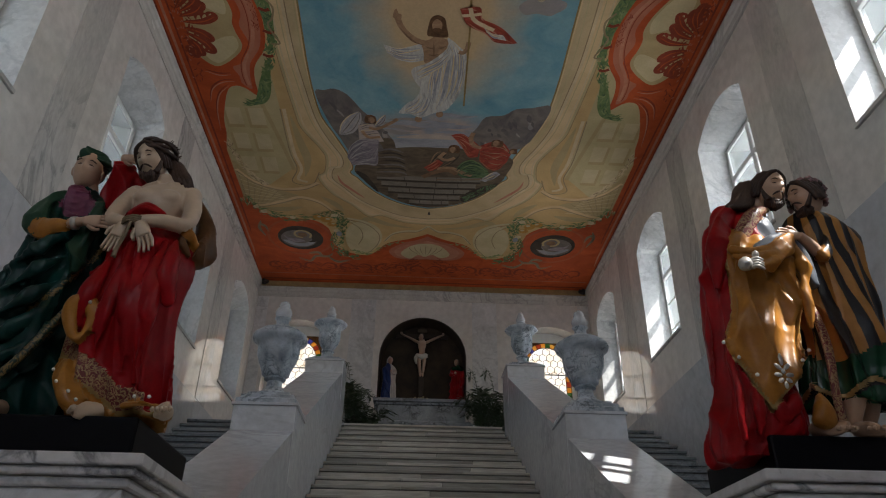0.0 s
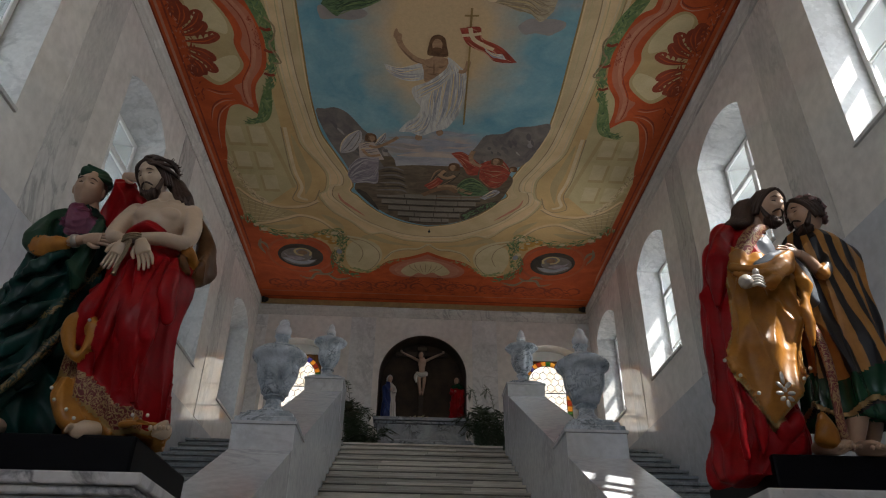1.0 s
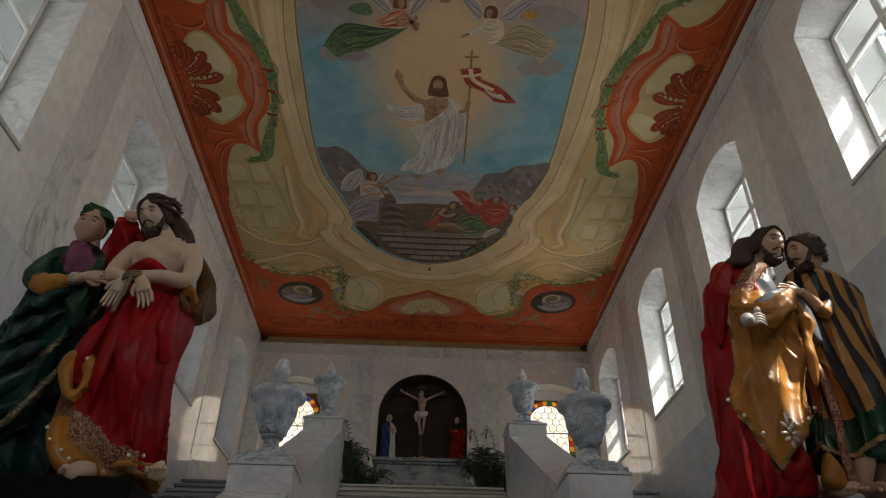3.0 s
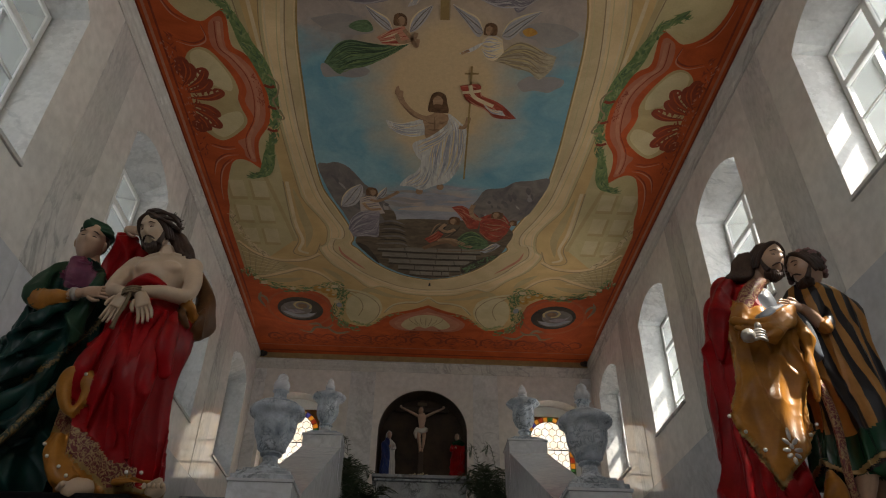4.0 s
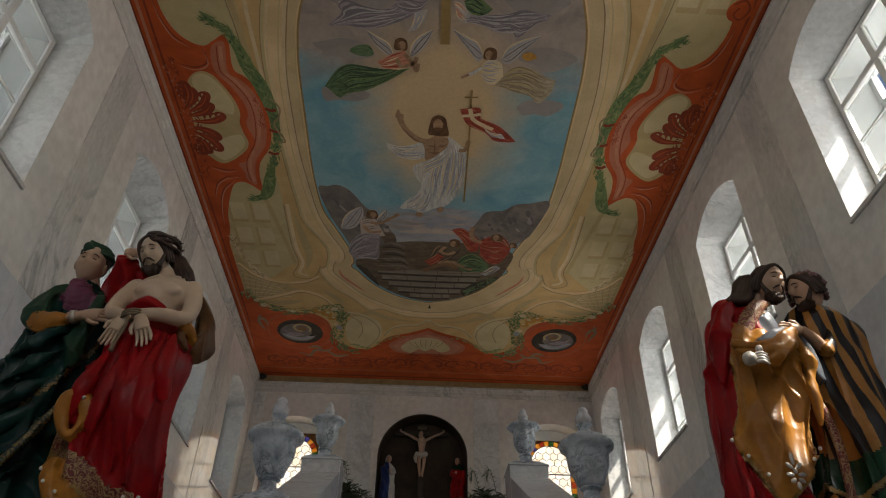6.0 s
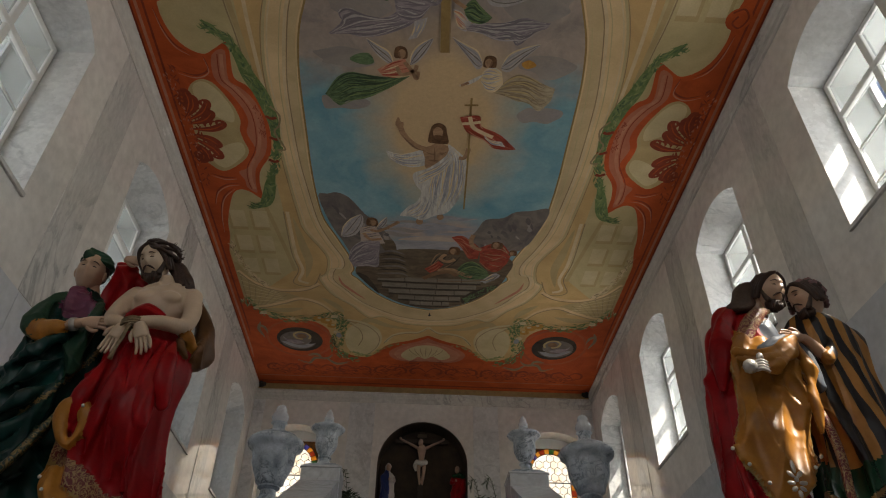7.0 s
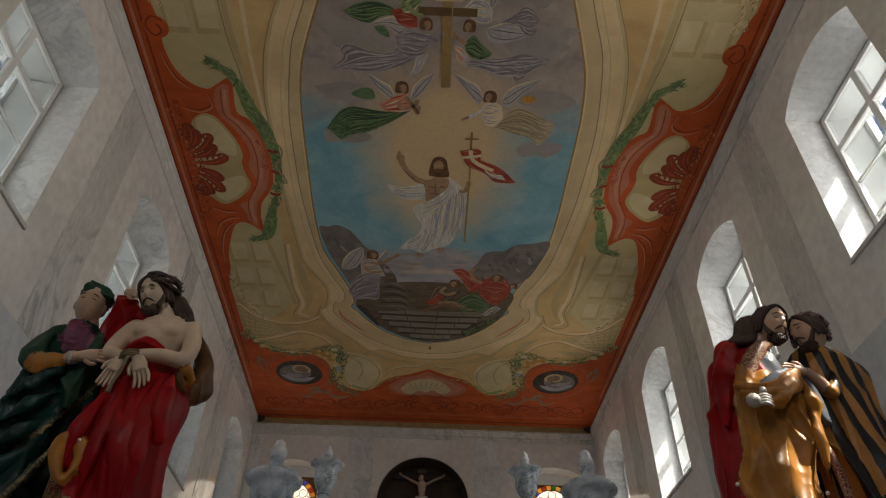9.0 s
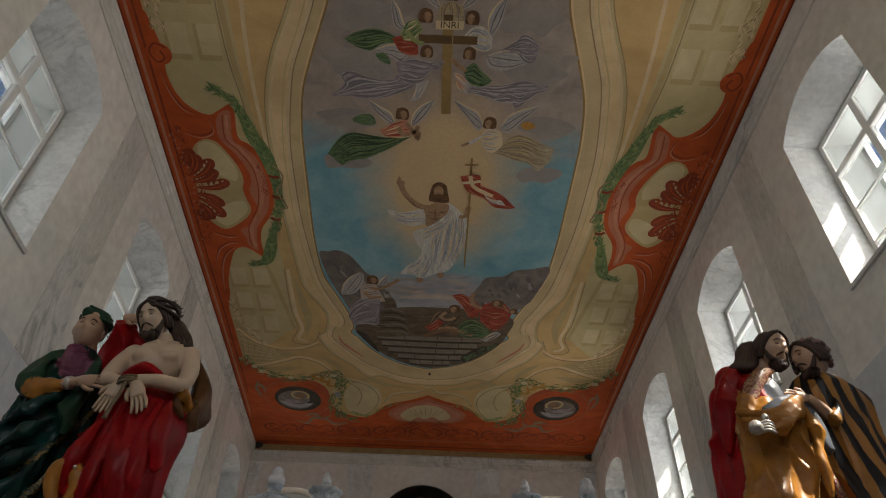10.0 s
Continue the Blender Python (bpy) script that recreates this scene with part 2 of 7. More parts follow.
def casement(parent, x, half, z0, z1, transom):
    """A white two-leaved casement window with a transom, in the plane x."""
    bm = box(bmesh.new(), x, x + 0.07, -half, -half + 0.06, z0, z1, 0.006)
    box(bm, x, x + 0.07, half - 0.06, half, z0, z1, 0.006)
    box(bm, x, x + 0.07, -half + 0.06, half - 0.06, z0, z0 + 0.07, 0.006)
    box(bm, x, x + 0.07, -half + 0.06, half - 0.06, z1 - 0.06, z1, 0.006)
    part("frame", bm, M_WHITE, parent)
    part("transom", boxed(x - 0.015, x + 0.065, -half + 0.06, half - 0.06, transom - 0.04, transom + 0.04, 0.012), M_WHITE, parent)
    part("mullion", boxed(x - 0.012, x + 0.062, -0.045, 0.045, z0 + 0.07, z1 - 0.06, 0.012), M_WHITE, parent)
    rows = [(z0 + 0.07, transom - 0.04), (transom + 0.04, z1 - 0.06)]
    low = rows[0]
    n = 3
    for s in (-1, 1):
        a, b = sorted((s * 0.045, s * (half - 0.06)))
        for k in range(1, n):
            z = low[0] + (low[1] - low[0]) * k / n
            part("glazing_bar", boxed(x + 0.012, x + 0.048, a, b, z - 0.012, z + 0.012, 0.004), M_WHITE, parent)
        for za, zb in [(low[0] + (low[1] - low[0]) * k / n + 0.012, low[0] + (low[1] - low[0]) * (k + 1) / n - 0.012) for k in range(n)] + [rows[1]]:
            p = part("pane", boxed(x + 0.028, x + 0.031, a, b, za, zb), M_GLASS, parent)
            p.visible_shadow = False


def side_window():
    th = empty("window_1", label="white painted double casement window in a deep arched marble reveal", category="window", kind="structure")
    n = 12
    face = arch_outline(0.0, WIN_W - 0.006, SILL + 0.002, SPRING, ARCH, n)
    w = WIN_W / 2 - 0.004
    inner = [(-w, SILL + 0.003), (w, SILL + 0.003), (w, SPRING - 0.004)] + [(w - 2 * w * k / n, SPRING + 0.008) for k in range(1, n)] + [(-w, SPRING - 0.004)]
    bm = bmesh.new()
    ra = [bm.verts.new((0.0, u, v)) for u, v in face]
    rb = [bm.verts.new((REVEAL, u, v)) for u, v in inner]
    skin(bm, [ra, rb], cap=False)
    part("reveal", bm, M_REVEAL, th, "pale marble-lined arched reveal")
    part("sill", boxed(-0.03, REVEAL, -w - 0.02, w + 0.02, SILL - 0.04, SILL + 0.004, 0.006), M_STRIP, th, "thin grey stone sill")
    casement(th, REVEAL, WIN_W / 2 - 0.012, SILL + 0.006, SPRING - 0.002, 7.24)
    bm = bmesh.new()
    a = [(-0.72, SILL + 0.02), (0.72, SILL + 0.02), (0.72, SPRING - 0.01), (-0.72, SPRING - 0.01)]
    b = [(-O_HALF, O_SILL), (O_HALF, O_SILL), (O_HALF, O_HEAD), (-O_HALF, O_HEAD)]
    rings = [[bm.verts.new((x, u, v)) for u, v in q] for x, q in ((REVEAL + 0.072, a), (0.79, b), (THICK + 0.02, b))]
    skin(bm, rings, cap=False)
    outer = [bm.verts.new((THICK + 0.02, u * 1.3, v + (0.25 if v > 7 else -0.2))) for u, v in b]
    skin(bm, [rings[-1], outer], cap=False)
    part("outer_reveal", bm, M_WHITE, th, "white limewashed outer window reveal")
    casement(th, 0.80, O_HALF, O_SILL + 0.003, O_HEAD - 0.003, 7.2)
    return th


first_window = side_window()
first_window.matrix_basis = pose(HALF, WIN_Y[0], 0)
count = 1
for s, turn in ((1, 0), (-1, 180)):
    for i, y in enumerate(WIN_Y):
        if s == 1 and i == 0:
            continue
        count += 1
        w = copy_thing(first_window, pose(s * HALF, y, 0, 0, 0, turn))
        w.name = "window_%d" % count


# area lamps added outside the openings stand in for daylight, watts tuned by side
def opening_lamp(at, target, w, h, watts):
    lp = new("sky_light", bpy.data.lights.new("sky_light", "AREA"))
    lp.data.shape, lp.data.size, lp.data.size_y, lp.data.energy = "RECTANGLE", w, h, watts
    lp.data.color = DAY
    lp.matrix_world = look(at, target)


for s in (-1, 1):
    for y in WIN_Y:
        x = s * (HALF + THICK + 0.06)
        opening_lamp((x, y, 6.75), (0, y, 6.75), 2 * O_HALF, O_HEAD - O_SILL, (EAST_WATTS if s > 0 else WEST_WATTS) * (0.35 if y > 12 or (s < 0 and y > 9) else 1.0))
    # fill lamp behind each added south opening, uneven to favour the right statues
    opening_lamp((s * 2.2, FRONT - 0.6, 6.85), (s * 2.2, 5, 6.85), 1.4, 2.2, 24.0 if s < 0 else 6.0)
    opening_lamp((s * 2.93, BACK + 0.82, 6.75), (s * 2.93, 5, 6.75), 1.2, 1.8, END_WATTS)


# stained glass windows of the end wall
def stained(name, c1, c2, rough=0.4, glow=1.0):
    m = bpy.data.materials.new(name)
    m.use_nodes = True
    nt = m.node_tree
    b = nt.nodes["Principled BSDF"]
    v = coords(nt)
    col = ramp(nt, noise_out(nt, v, 6, 3), (0.35, c1), (0.65, c2))
    nt.links.new(col, b.inputs["Base Color"])
    b.inputs["Roughness"].default_value = rough
    b.inputs["Transmission Weight"].default_value = 0.0
    tl = nt.nodes.new("ShaderNodeBsdfTranslucent")
    nt.links.new(col, tl.inputs["Color"])
    tp = nt.nodes.new("ShaderNodeBsdfTransparent")
    nt.links.new(col, tp.inputs["Color"])
    m1 = nt.nodes.new("ShaderNodeMixShader")
    m1.inputs[0].default_value = glow
    nt.links.new(b.outputs[0], m1.inputs[1])
    m2 = nt.nodes.new("ShaderNodeMixShader")
    m2.inputs[0].default_value = 0.35
    nt.links.new(tl.outputs[0], m2.inputs[1])
    nt.links.new(tp.outputs[0], m2.inputs[2])
    nt.links.new(m2.outputs[0], m1.inputs[2])
    nt.links.new(m1.outputs[0], nt.nodes["Material Output"].inputs[0])
    return m


M_PALE = stained("pale_leaded_glass", (0.78, 0.66, 0.52), (0.88, 0.85, 0.80), glow=0.9)
M_AMBER = stained("amber_glass", (0.45, 0.22, 0.04), (0.62, 0.40, 0.14), glow=0.9)
M_BLUE = stained("blue_glass", (0.06, 0.07, 0.22), (0.22, 0.2, 0.38), glow=0.9)
M_GREEN = stained("green_glass", (0.05, 0.13, 0.06), (0.16, 0.26, 0.12), glow=0.9)
M_RED = stained("red_glass", (0.28, 0.05, 0.03), (0.42, 0.16, 0.09), glow=0.9)
M_SMOKE = stained("smoky_amber_glass", (0.05, 0.03, 0.02), (0.16, 0.10, 0.05), glow=0.9)
M_LEAD = plain("lead_came", (0.03, 0.03, 0.032), 0.5, 0.4)


def stained_window(nm, xc):
    th = empty(nm, label="leaded stained glass window with a coloured arched border", category="window", kind="structure")
    th.location = (xc, BACK + 0.42, 0)
    hw, z0, z1 = 0.56, 5.88, 7.62
    bm = bmesh.new()
    for x0, x1, a, b in ((-0.67, -hw, z0 - 0.03, z1 + 0.25), (hw, 0.67, z0 - 0.03, z1 + 0.25), (-hw, hw, z1, z1 + 0.25), (-hw, hw, z0 - 0.03, z0)):
        box(bm, x0, x1, -0.03, 0.05, a, b, 0.004)
    part("window_frame", bm, M_WHITE, th)
    spring, bw = z1 - hw, 0.12
    # coloured border pieces
    mats = [M_AMBER, M_BLUE, M_AMBER, M_GREEN, M_AMBER, M_RED]
    line = [(hw, z0 + (spring - z0) * k / 9) for k in range(9)] + [(hw * math.cos(a), spring + hw * math.sin(a)) for a in [math.pi * k / 14 for k in range(15)]]
    line += [(-u, v) for u, v in reversed(line[:9])]

    def inward(p):
        u, v = p
        return (u * (1 - bw / hw), v) if v < spring else (u * (1 - bw / hw), spring + (v - spring) * (1 - bw / hw))
    for k, (p, q) in enumerate(zip(line, line[1:])):
        part("border_pane", prism([p, q, inward(q), inward(p)], "y", 0.0, 0.006), mats[k % 6], th).visible_shadow = False
    # spandrels
    for s in (-1, 1):
        pts = [(s * hw, spring)] + [(s * hw * math.cos(a), spring + hw * math.sin(a)) for a in [math.pi / 2 * k / 8 for k in range(1, 9)]] + [(s * hw, z1)]
        part("spandrel_pane", prism(pts, "y", 0.0, 0.006), M_SMOKE, th).visible_shadow = False
    r = hw - bw
    pts = [(-r, z0), (r, z0), (r, spring)] + [(r * math.cos(a), spring + r * math.sin(a)) for a in [math.pi * k / 16 for k in range(1, 16)]] + [(-r, spring)]
    part("field_pane", prism(pts, "y", 0.0, 0.006), M_PALE, th).visible_shadow = False
    # lead cames: interlaced rings, one after the other
    bm = bmesh.new()

    def came(p, q, w=0.0065):
        d = (Vector(q) - Vector(p))
        if d.length < 1e-4:
            return
        nrm = Vector((-d.y, d.x)).normalized() * w
        prism([tuple(Vector(p) + nrm), tuple(Vector(q) + nrm), tuple(Vector(q) - nrm), tuple(Vector(p) - nrm)], "y", -0.008, -0.001, bm)

    def inside(u, v):
        return abs(u) < r and z0 < v and (v < spring or u * u + (v - spring) ** 2 < r * r)
    g = 0.17
    for i in range(-3, 4):
        for j in range(0, 12):
            cx, cz = i * g + (g / 2 if j % 2 else 0), z0 + 0.05 + j * g * 0.86
            hexa = [(cx + g * 0.5 * math.cos(a), cz + g * 0.57 * math.sin(a)) for a in [math.pi / 6 + math.pi / 3 * k for k in range(6)]]
            for p, q in zip(hexa[:3], hexa[1:4]):
                if inside(*p) and inside(*q):
                    came(p, q)
    for p, q in zip(line, line[1:]):
        came(inward(p), inward(q), 0.008)
        came(p, q, 0.008)
        came(p, inward(p), 0.005)
    for z in (z0 + 0.45, z0 + 0.95):
        came((-hw, z), (hw, z), 0.014)
    part("lead_cames", bm, M_LEAD, th, "dark lead cames and iron bars")


stained_window("stained_window_1", 2.93)
stained_window("stained_window_2", -2.93)


# ---- stairs ----
def wood_material(name, light, dark):
    m, nt, b = material(name, 0.55)
    v = coords(nt, (1.2, 14, 14))
    rnd = nt.nodes.new("ShaderNodeObjectInfo")
    off = nt.nodes.new("ShaderNodeVectorMath")
    off.operation = "MULTIPLY_ADD"
    nt.links.new(rnd.outputs["Random"], off.inputs[0])
    off.inputs[1].default_value = (31, 17, 5)
    nt.links.new(v, off.inputs[2])
    grain = noise_out(nt, off.outputs[0], 2.2, 6, 0.65, 0.8)
    col = ramp(nt, grain, (0.28, dark), (0.72, light))
    col = mix(nt, 1.0, col, ramp(nt, rnd.outputs["Random"], (0.0, 0.55), (1.0, 1.12)), "MULTIPLY")
    nt.links.new(col, b.inputs["Base Color"])
    bump(nt, b, grain, 0.3, 0.004)
    return m


M_PLANK = wood_material("worn_grey_plank", (0.74, 0.71, 0.63), (0.40, 0.375, 0.32))


def marble_flight(x0, x1):
    st = empty("side_stairs", label="blue-grey marble side stairs along the window wall", category="stairs", kind="structure")
    bm = box(bmesh.new(), x0, x1, 0.0, RUN + 0.02, -RISE, -0.05)
    box(bm, x0, x1, -0.035, RUN + 0.02, -0.045, 0.0, 0.008)
    first = part("step", bm, M_STEP, st)
    for i in range(STEPS):
        ob = first if i == 0 else new("step", first.data)
        ob.parent = st
        ob.location = (0, FOOT + RUN * i, RISE * (i + 1))


def plank_flight():
    st = empty("central_stairs", label="worn grey-brown wooden plank stairs between marble balustrades", category="stairs", kind="structure")
    rng = random.Random(4)
    w = INNER - 0.004
    riser = {}
    for i in range(STEPS):
        y, z = FOOT + RUN * i, RISE * (i + 1)
        bm = boxed(-w, w, 0.012, RUN + 0.02, -RISE, -0.036)
        ob = part("riser", bm, M_DARK, st) if not riser else new("riser", riser["me"])
        riser["me"] = ob.data
        ob.parent = st
        ob.location = (0, y, z)
        cuts = [-w] + sorted(rng.uniform(-0.9, 0.9) for _ in range(rng.choice((0, 1, 1, 2)))) + [w]
        for a, b in zip(cuts, cuts[1:]):
            if b - a < 0.1:
                continue
            q = part("tread_plank", boxed(a + 0.002, b - 0.002, -0.016 + rng.uniform(-0.006, 0.006), 0.17, -0.034, rng.uniform(-0.003, 0.003), 0.006), M_PLANK, st)
            q.location = (0, y, z)
            part("tread_plank", boxed(a + 0.002, b - 0.002, 0.175, RUN + 0.01, -0.034, 0.0, 0.005), M_PLANK, st).location = (0, y, z)
        cut = rng.uniform(-0.8, 0.8)
        for a, b in ((-w, cut), (cut, w)):
            part("riser_plank", boxed(a + 0.002, b - 0.002, 0.0 + rng.uniform(-0.004, 0.004), 0.02, -RISE + 0.008, -0.044, 0.004), M_PLANK, st).location = (0, y, z)


marble_flight(OUTER, HALF)
marble_flight(-HALF, -OUTER)
plank_flight()


# ---- balustrades, pedestals ----
def rail_z(y):
    return 3.11 + 0.503 * (y - 6.83)


def balustrade(s):
    th = empty("balustrade", label="solid white marble stair balustrade with level urn blocks", category="balustrade", group="stair balustrades")
    a, b = sorted((s * INNER, s * OUTER))
    pts = [(3.5, 0.0), (11.44, 3.5), (11.44, rail_z(10.9)), (10.88, rail_z(10.86)), (3.5, rail_z(3.5))]
    part("rail_wall", prism(pts, "x", a, b), M_RAIL, th)
    for y0, y1, z1 in ((6.83, 7.45, 3.385), (10.86, 11.48, 5.36)):
        z0 = rail_z(y0) - 0.5
        part("block", boxed(a - 0.004, b + 0.004, y0, y1, z0, z1 - 0.032, 0.004), M_RAIL, th)
        part("cap", boxed(a - 0.022, b + 0.022, y0 - 0.02, y1 + 0.02, z1 - 0.03, z1, 0.006), M_RAIL, th)
    return th


for s in (-1, 1):
    balustrade(s)

PED_Y, PED_Z = 2.76, 1.945


def pedestal(s):
    th = empty("pedestal", label="white grey-veined marble statue pedestal with a moulded cornice", category="pedestal", group="statue pedestals")
    a, b = 1.30, 2.62
    y0, y1, zt = PED_Y + 0.085, 3.75, PED_Z

    def ring(o, za, zb, bev):
        xa, xb = sorted((s * (a - o), s * (b + o)))
        return boxed(xa, xb, y0 - o, y1 + o, za, zb, bev)
    part("shaft", ring(0.0, 0.0, zt - 0.121, 0.004), M_PED, th)
    part("moulding", ring(0.03, zt - 0.12, zt - 0.08, 0.018), M_PED, th)
    part("cornice", ring(0.06, zt - 0.079, zt - 0.048, 0.012), M_PED, th)
    part("top_slab", ring(0.085, zt - 0.047, zt, 0.008), M_PED, th)


for s in (-1, 1):
    pedestal(s)


# ---- urns ----
def urn(kind, at):
    th = empty("urn", at, label="blue-grey veined marble urn with a gadrooned body and pale finial", category="urn", group="balustrade urns")
    base = bmesh.new()
    low = kind == "lower"

    def wave(a, i):
        return 1 + (0.065 if low else 0.06) * math.cos((7 if low else 8) * a + 0.5) * (1 if 2 <= i <= 6 else 0.3 if i > 6 and not low else 0)
    if low:
        rings = [[base.verts.new((x * r, y * r, z)) for x, y in ((-1, -1), (1, -1), (1, 1), (-1, 1))] for r, z in ((0.305, 0.0), (0.30, 0.05), (0.265, 0.065), (0.26, 0.10), (0.215, 0.115), (0.21, 0.14))]
        skin(base, rings)
        lathe([(0.20, 0.135), (0.18, 0.165), (0.115, 0.205), (0.085, 0.25), (0.078, 0.31), (0.115, 0.335), (0.10, 0.36)], 32, base)
        body = [(0.10, 0.355), (0.145, 0.385), (0.148, 0.425), (0.180, 0.50), (0.208, 0.58), (0.214, 0.65), (0.218, 0.70), (0.248, 0.735), (0.288, 0.765), (0.296, 0.80), (0.284, 0.83), (0.24, 0.845)]
        lid = [(0.25, 0.84), (0.225, 0.875), (0.15, 0.91), (0.095, 0.935), (0.07, 0.965), (0.068, 1.02), (0.09, 1.035), (0.06, 1.045)]
        fin = [(0.055, 1.04), (0.08, 1.06), (0.092, 1.10), (0.08, 1.14), (0.058, 1.165), (0.062, 1.185), (0.05, 1.225), (0.015, 1.25)]
    else:
        rings = [[base.verts.new((x * r, y * r, z)) for x, y in ((-1, -1), (1, -1), (1, 1), (-1, 1))] for r, z in ((0.27, 0.0), (0.265, 0.04), (0.22, 0.055), (0.215, 0.075))]
        skin(base, rings)
        lathe([(0.20, 0.07), (0.19, 0.095), (0.12, 0.13), (0.085, 0.17), (0.08, 0.21), (0.11, 0.23), (0.10, 0.25)], 32, base)
        body = [(0.065, 0.245), (0.09, 0.28), (0.135, 0.34), (0.170, 0.43), (0.178, 0.52), (0.172, 0.60), (0.19, 0.66), (0.255, 0.70), (0.285, 0.73), (0.27, 0.755), (0.21, 0.77)]
        lid = [(0.22, 0.765), (0.17, 0.785), (0.10, 0.805), (0.065, 0.83), (0.06, 0.86), (0.08, 0.875), (0.07, 0.885)]
        fin = [(0.05, 0.88), (0.072, 0.895), (0.082, 0.925), (0.07, 0.96), (0.055, 0.975), (0.06, 0.995), (0.05, 1.03), (0.03, 1.065), (0.008, 1.09)]
    part("foot", base, M_URN, th)
    part("body", lathe(body, 48, None, wave), M_URN, th, smooth=True)
    part("lid", lathe(lid, 32), M_URN, th, smooth=True)
    part("finial", lathe(fin, 24), M_RAIL, th, "pale worn marble finial", smooth=True)
    return th


XM = (INNER + OUTER) / 2
for s in (-1, 1):
    urn("lower", (s * XM, 7.14, 3.385))
    urn("upper", (s * XM, 11.17, 5.36))


# ---- altar, niche, plants ----
def altar():
    th = empty("altar", label="blue-grey marble altar with moulded slabs under the niche", category="altar")
    y1 = BACK - 0.004
    part("base", boxed(-1.08, 1.08, 14.32, y1, LANDING, LANDING + 0.78, 0.01), M_ALTAR, th)
    part("base_moulding", boxed(-1.04, 1.04, 14.38, y1, LANDING + 0.785, LANDING + 0.83, 0.015), M_ALTAR, th)
    part("body", boxed(-0.93, 0.93, 14.45, y1, LANDING + 0.835, LANDING + 1.17, 0.01), M_ALTAR, th)
    part("upper_moulding", boxed(-0.98, 0.98, 14.40, y1, LANDING + 1.175, LANDING + 1.225, 0.02), M_ALTAR, th)
    part("altar_top", boxed(-1.03, 1.03, 14.35, y1, LANDING + 1.23, LANDING + 1.30, 0.012), M_ALTAR, th)
    return th


altar()
M_NICHE = plain("dark_brown_niche_paint", (0.055, 0.033, 0.018), 0.7, 0, 0.75, 3.5)
niche = tagged(part("niche_back", boxed(-1.05, 1.05, BACK + 0.55, BACK + 0.74, 5.9, 8.1), M_NICHE), "dark brown painted back of the arched niche", "niche", kind="structure")
lining = prism(arch_outline(0.0, 1.992, 5.984, 7.03, 0.981, 24), "y", BACK + 0.02, BACK + 0.548, holes=[arch_outline(0.0, 1.96, 6.0, 7.03, 0.965, 24)])
tagged(part("niche_lining", lining, M_NICHE), "dark brown painted lining of the arched niche", "niche", kind="structure")
M_SKIN = plain("painted_flesh", (0.50, 0.34, 0.25), 0.45, 0, 0.25, 12)
M_WOOD = plain("dark_cross_wood", (0.05, 0.03, 0.02), 0.5, 0, 0.4)
M_LINEN = plain("painted_linen", (0.62, 0.60, 0.54), 0.5, 0, 0.3, 15)
M_PLATE = plain("brown_plate_paint", (0.12, 0.09, 0.06), 0.6)
M_HAIR = plain("painted_brown_hair", (0.060, 0.030, 0.019), 0.55, 0, 0.5, 30, 0.4)


# ---- painted ceiling ----
def fresco(name, light, dark, scale=2.5, stretch=(1, 1, 1), warp=1.0, contrast=0.2):
    m, nt, b = material(name, 0.8, 0, 0.2)
    v = coords(nt, stretch)
    col = ramp(nt, noise_out(nt, v, scale, 6, 0.62, warp), (0.5 - contrast, dark), (0.5 + contrast, light))
    age = ramp(nt, noise_out(nt, coords(nt), 0.7, 4, 0.6), (0.35, 0.86), (0.65, 1.04))
    fine = ramp(nt, noise_out(nt, coords(nt), 40, 4, 0.7), (0.3, 0.93), (0.7, 1.04))
    col = mix(nt, 1.0, mix(nt, 1.0, col, age, "MULTIPLY"), fine, "MULTIPLY")
    nt.links.new(col, b.inputs["Base Color"])
    bump(nt, b, noise_out(nt, coords(nt), 30, 4), 0.08, 0.004)
    return m


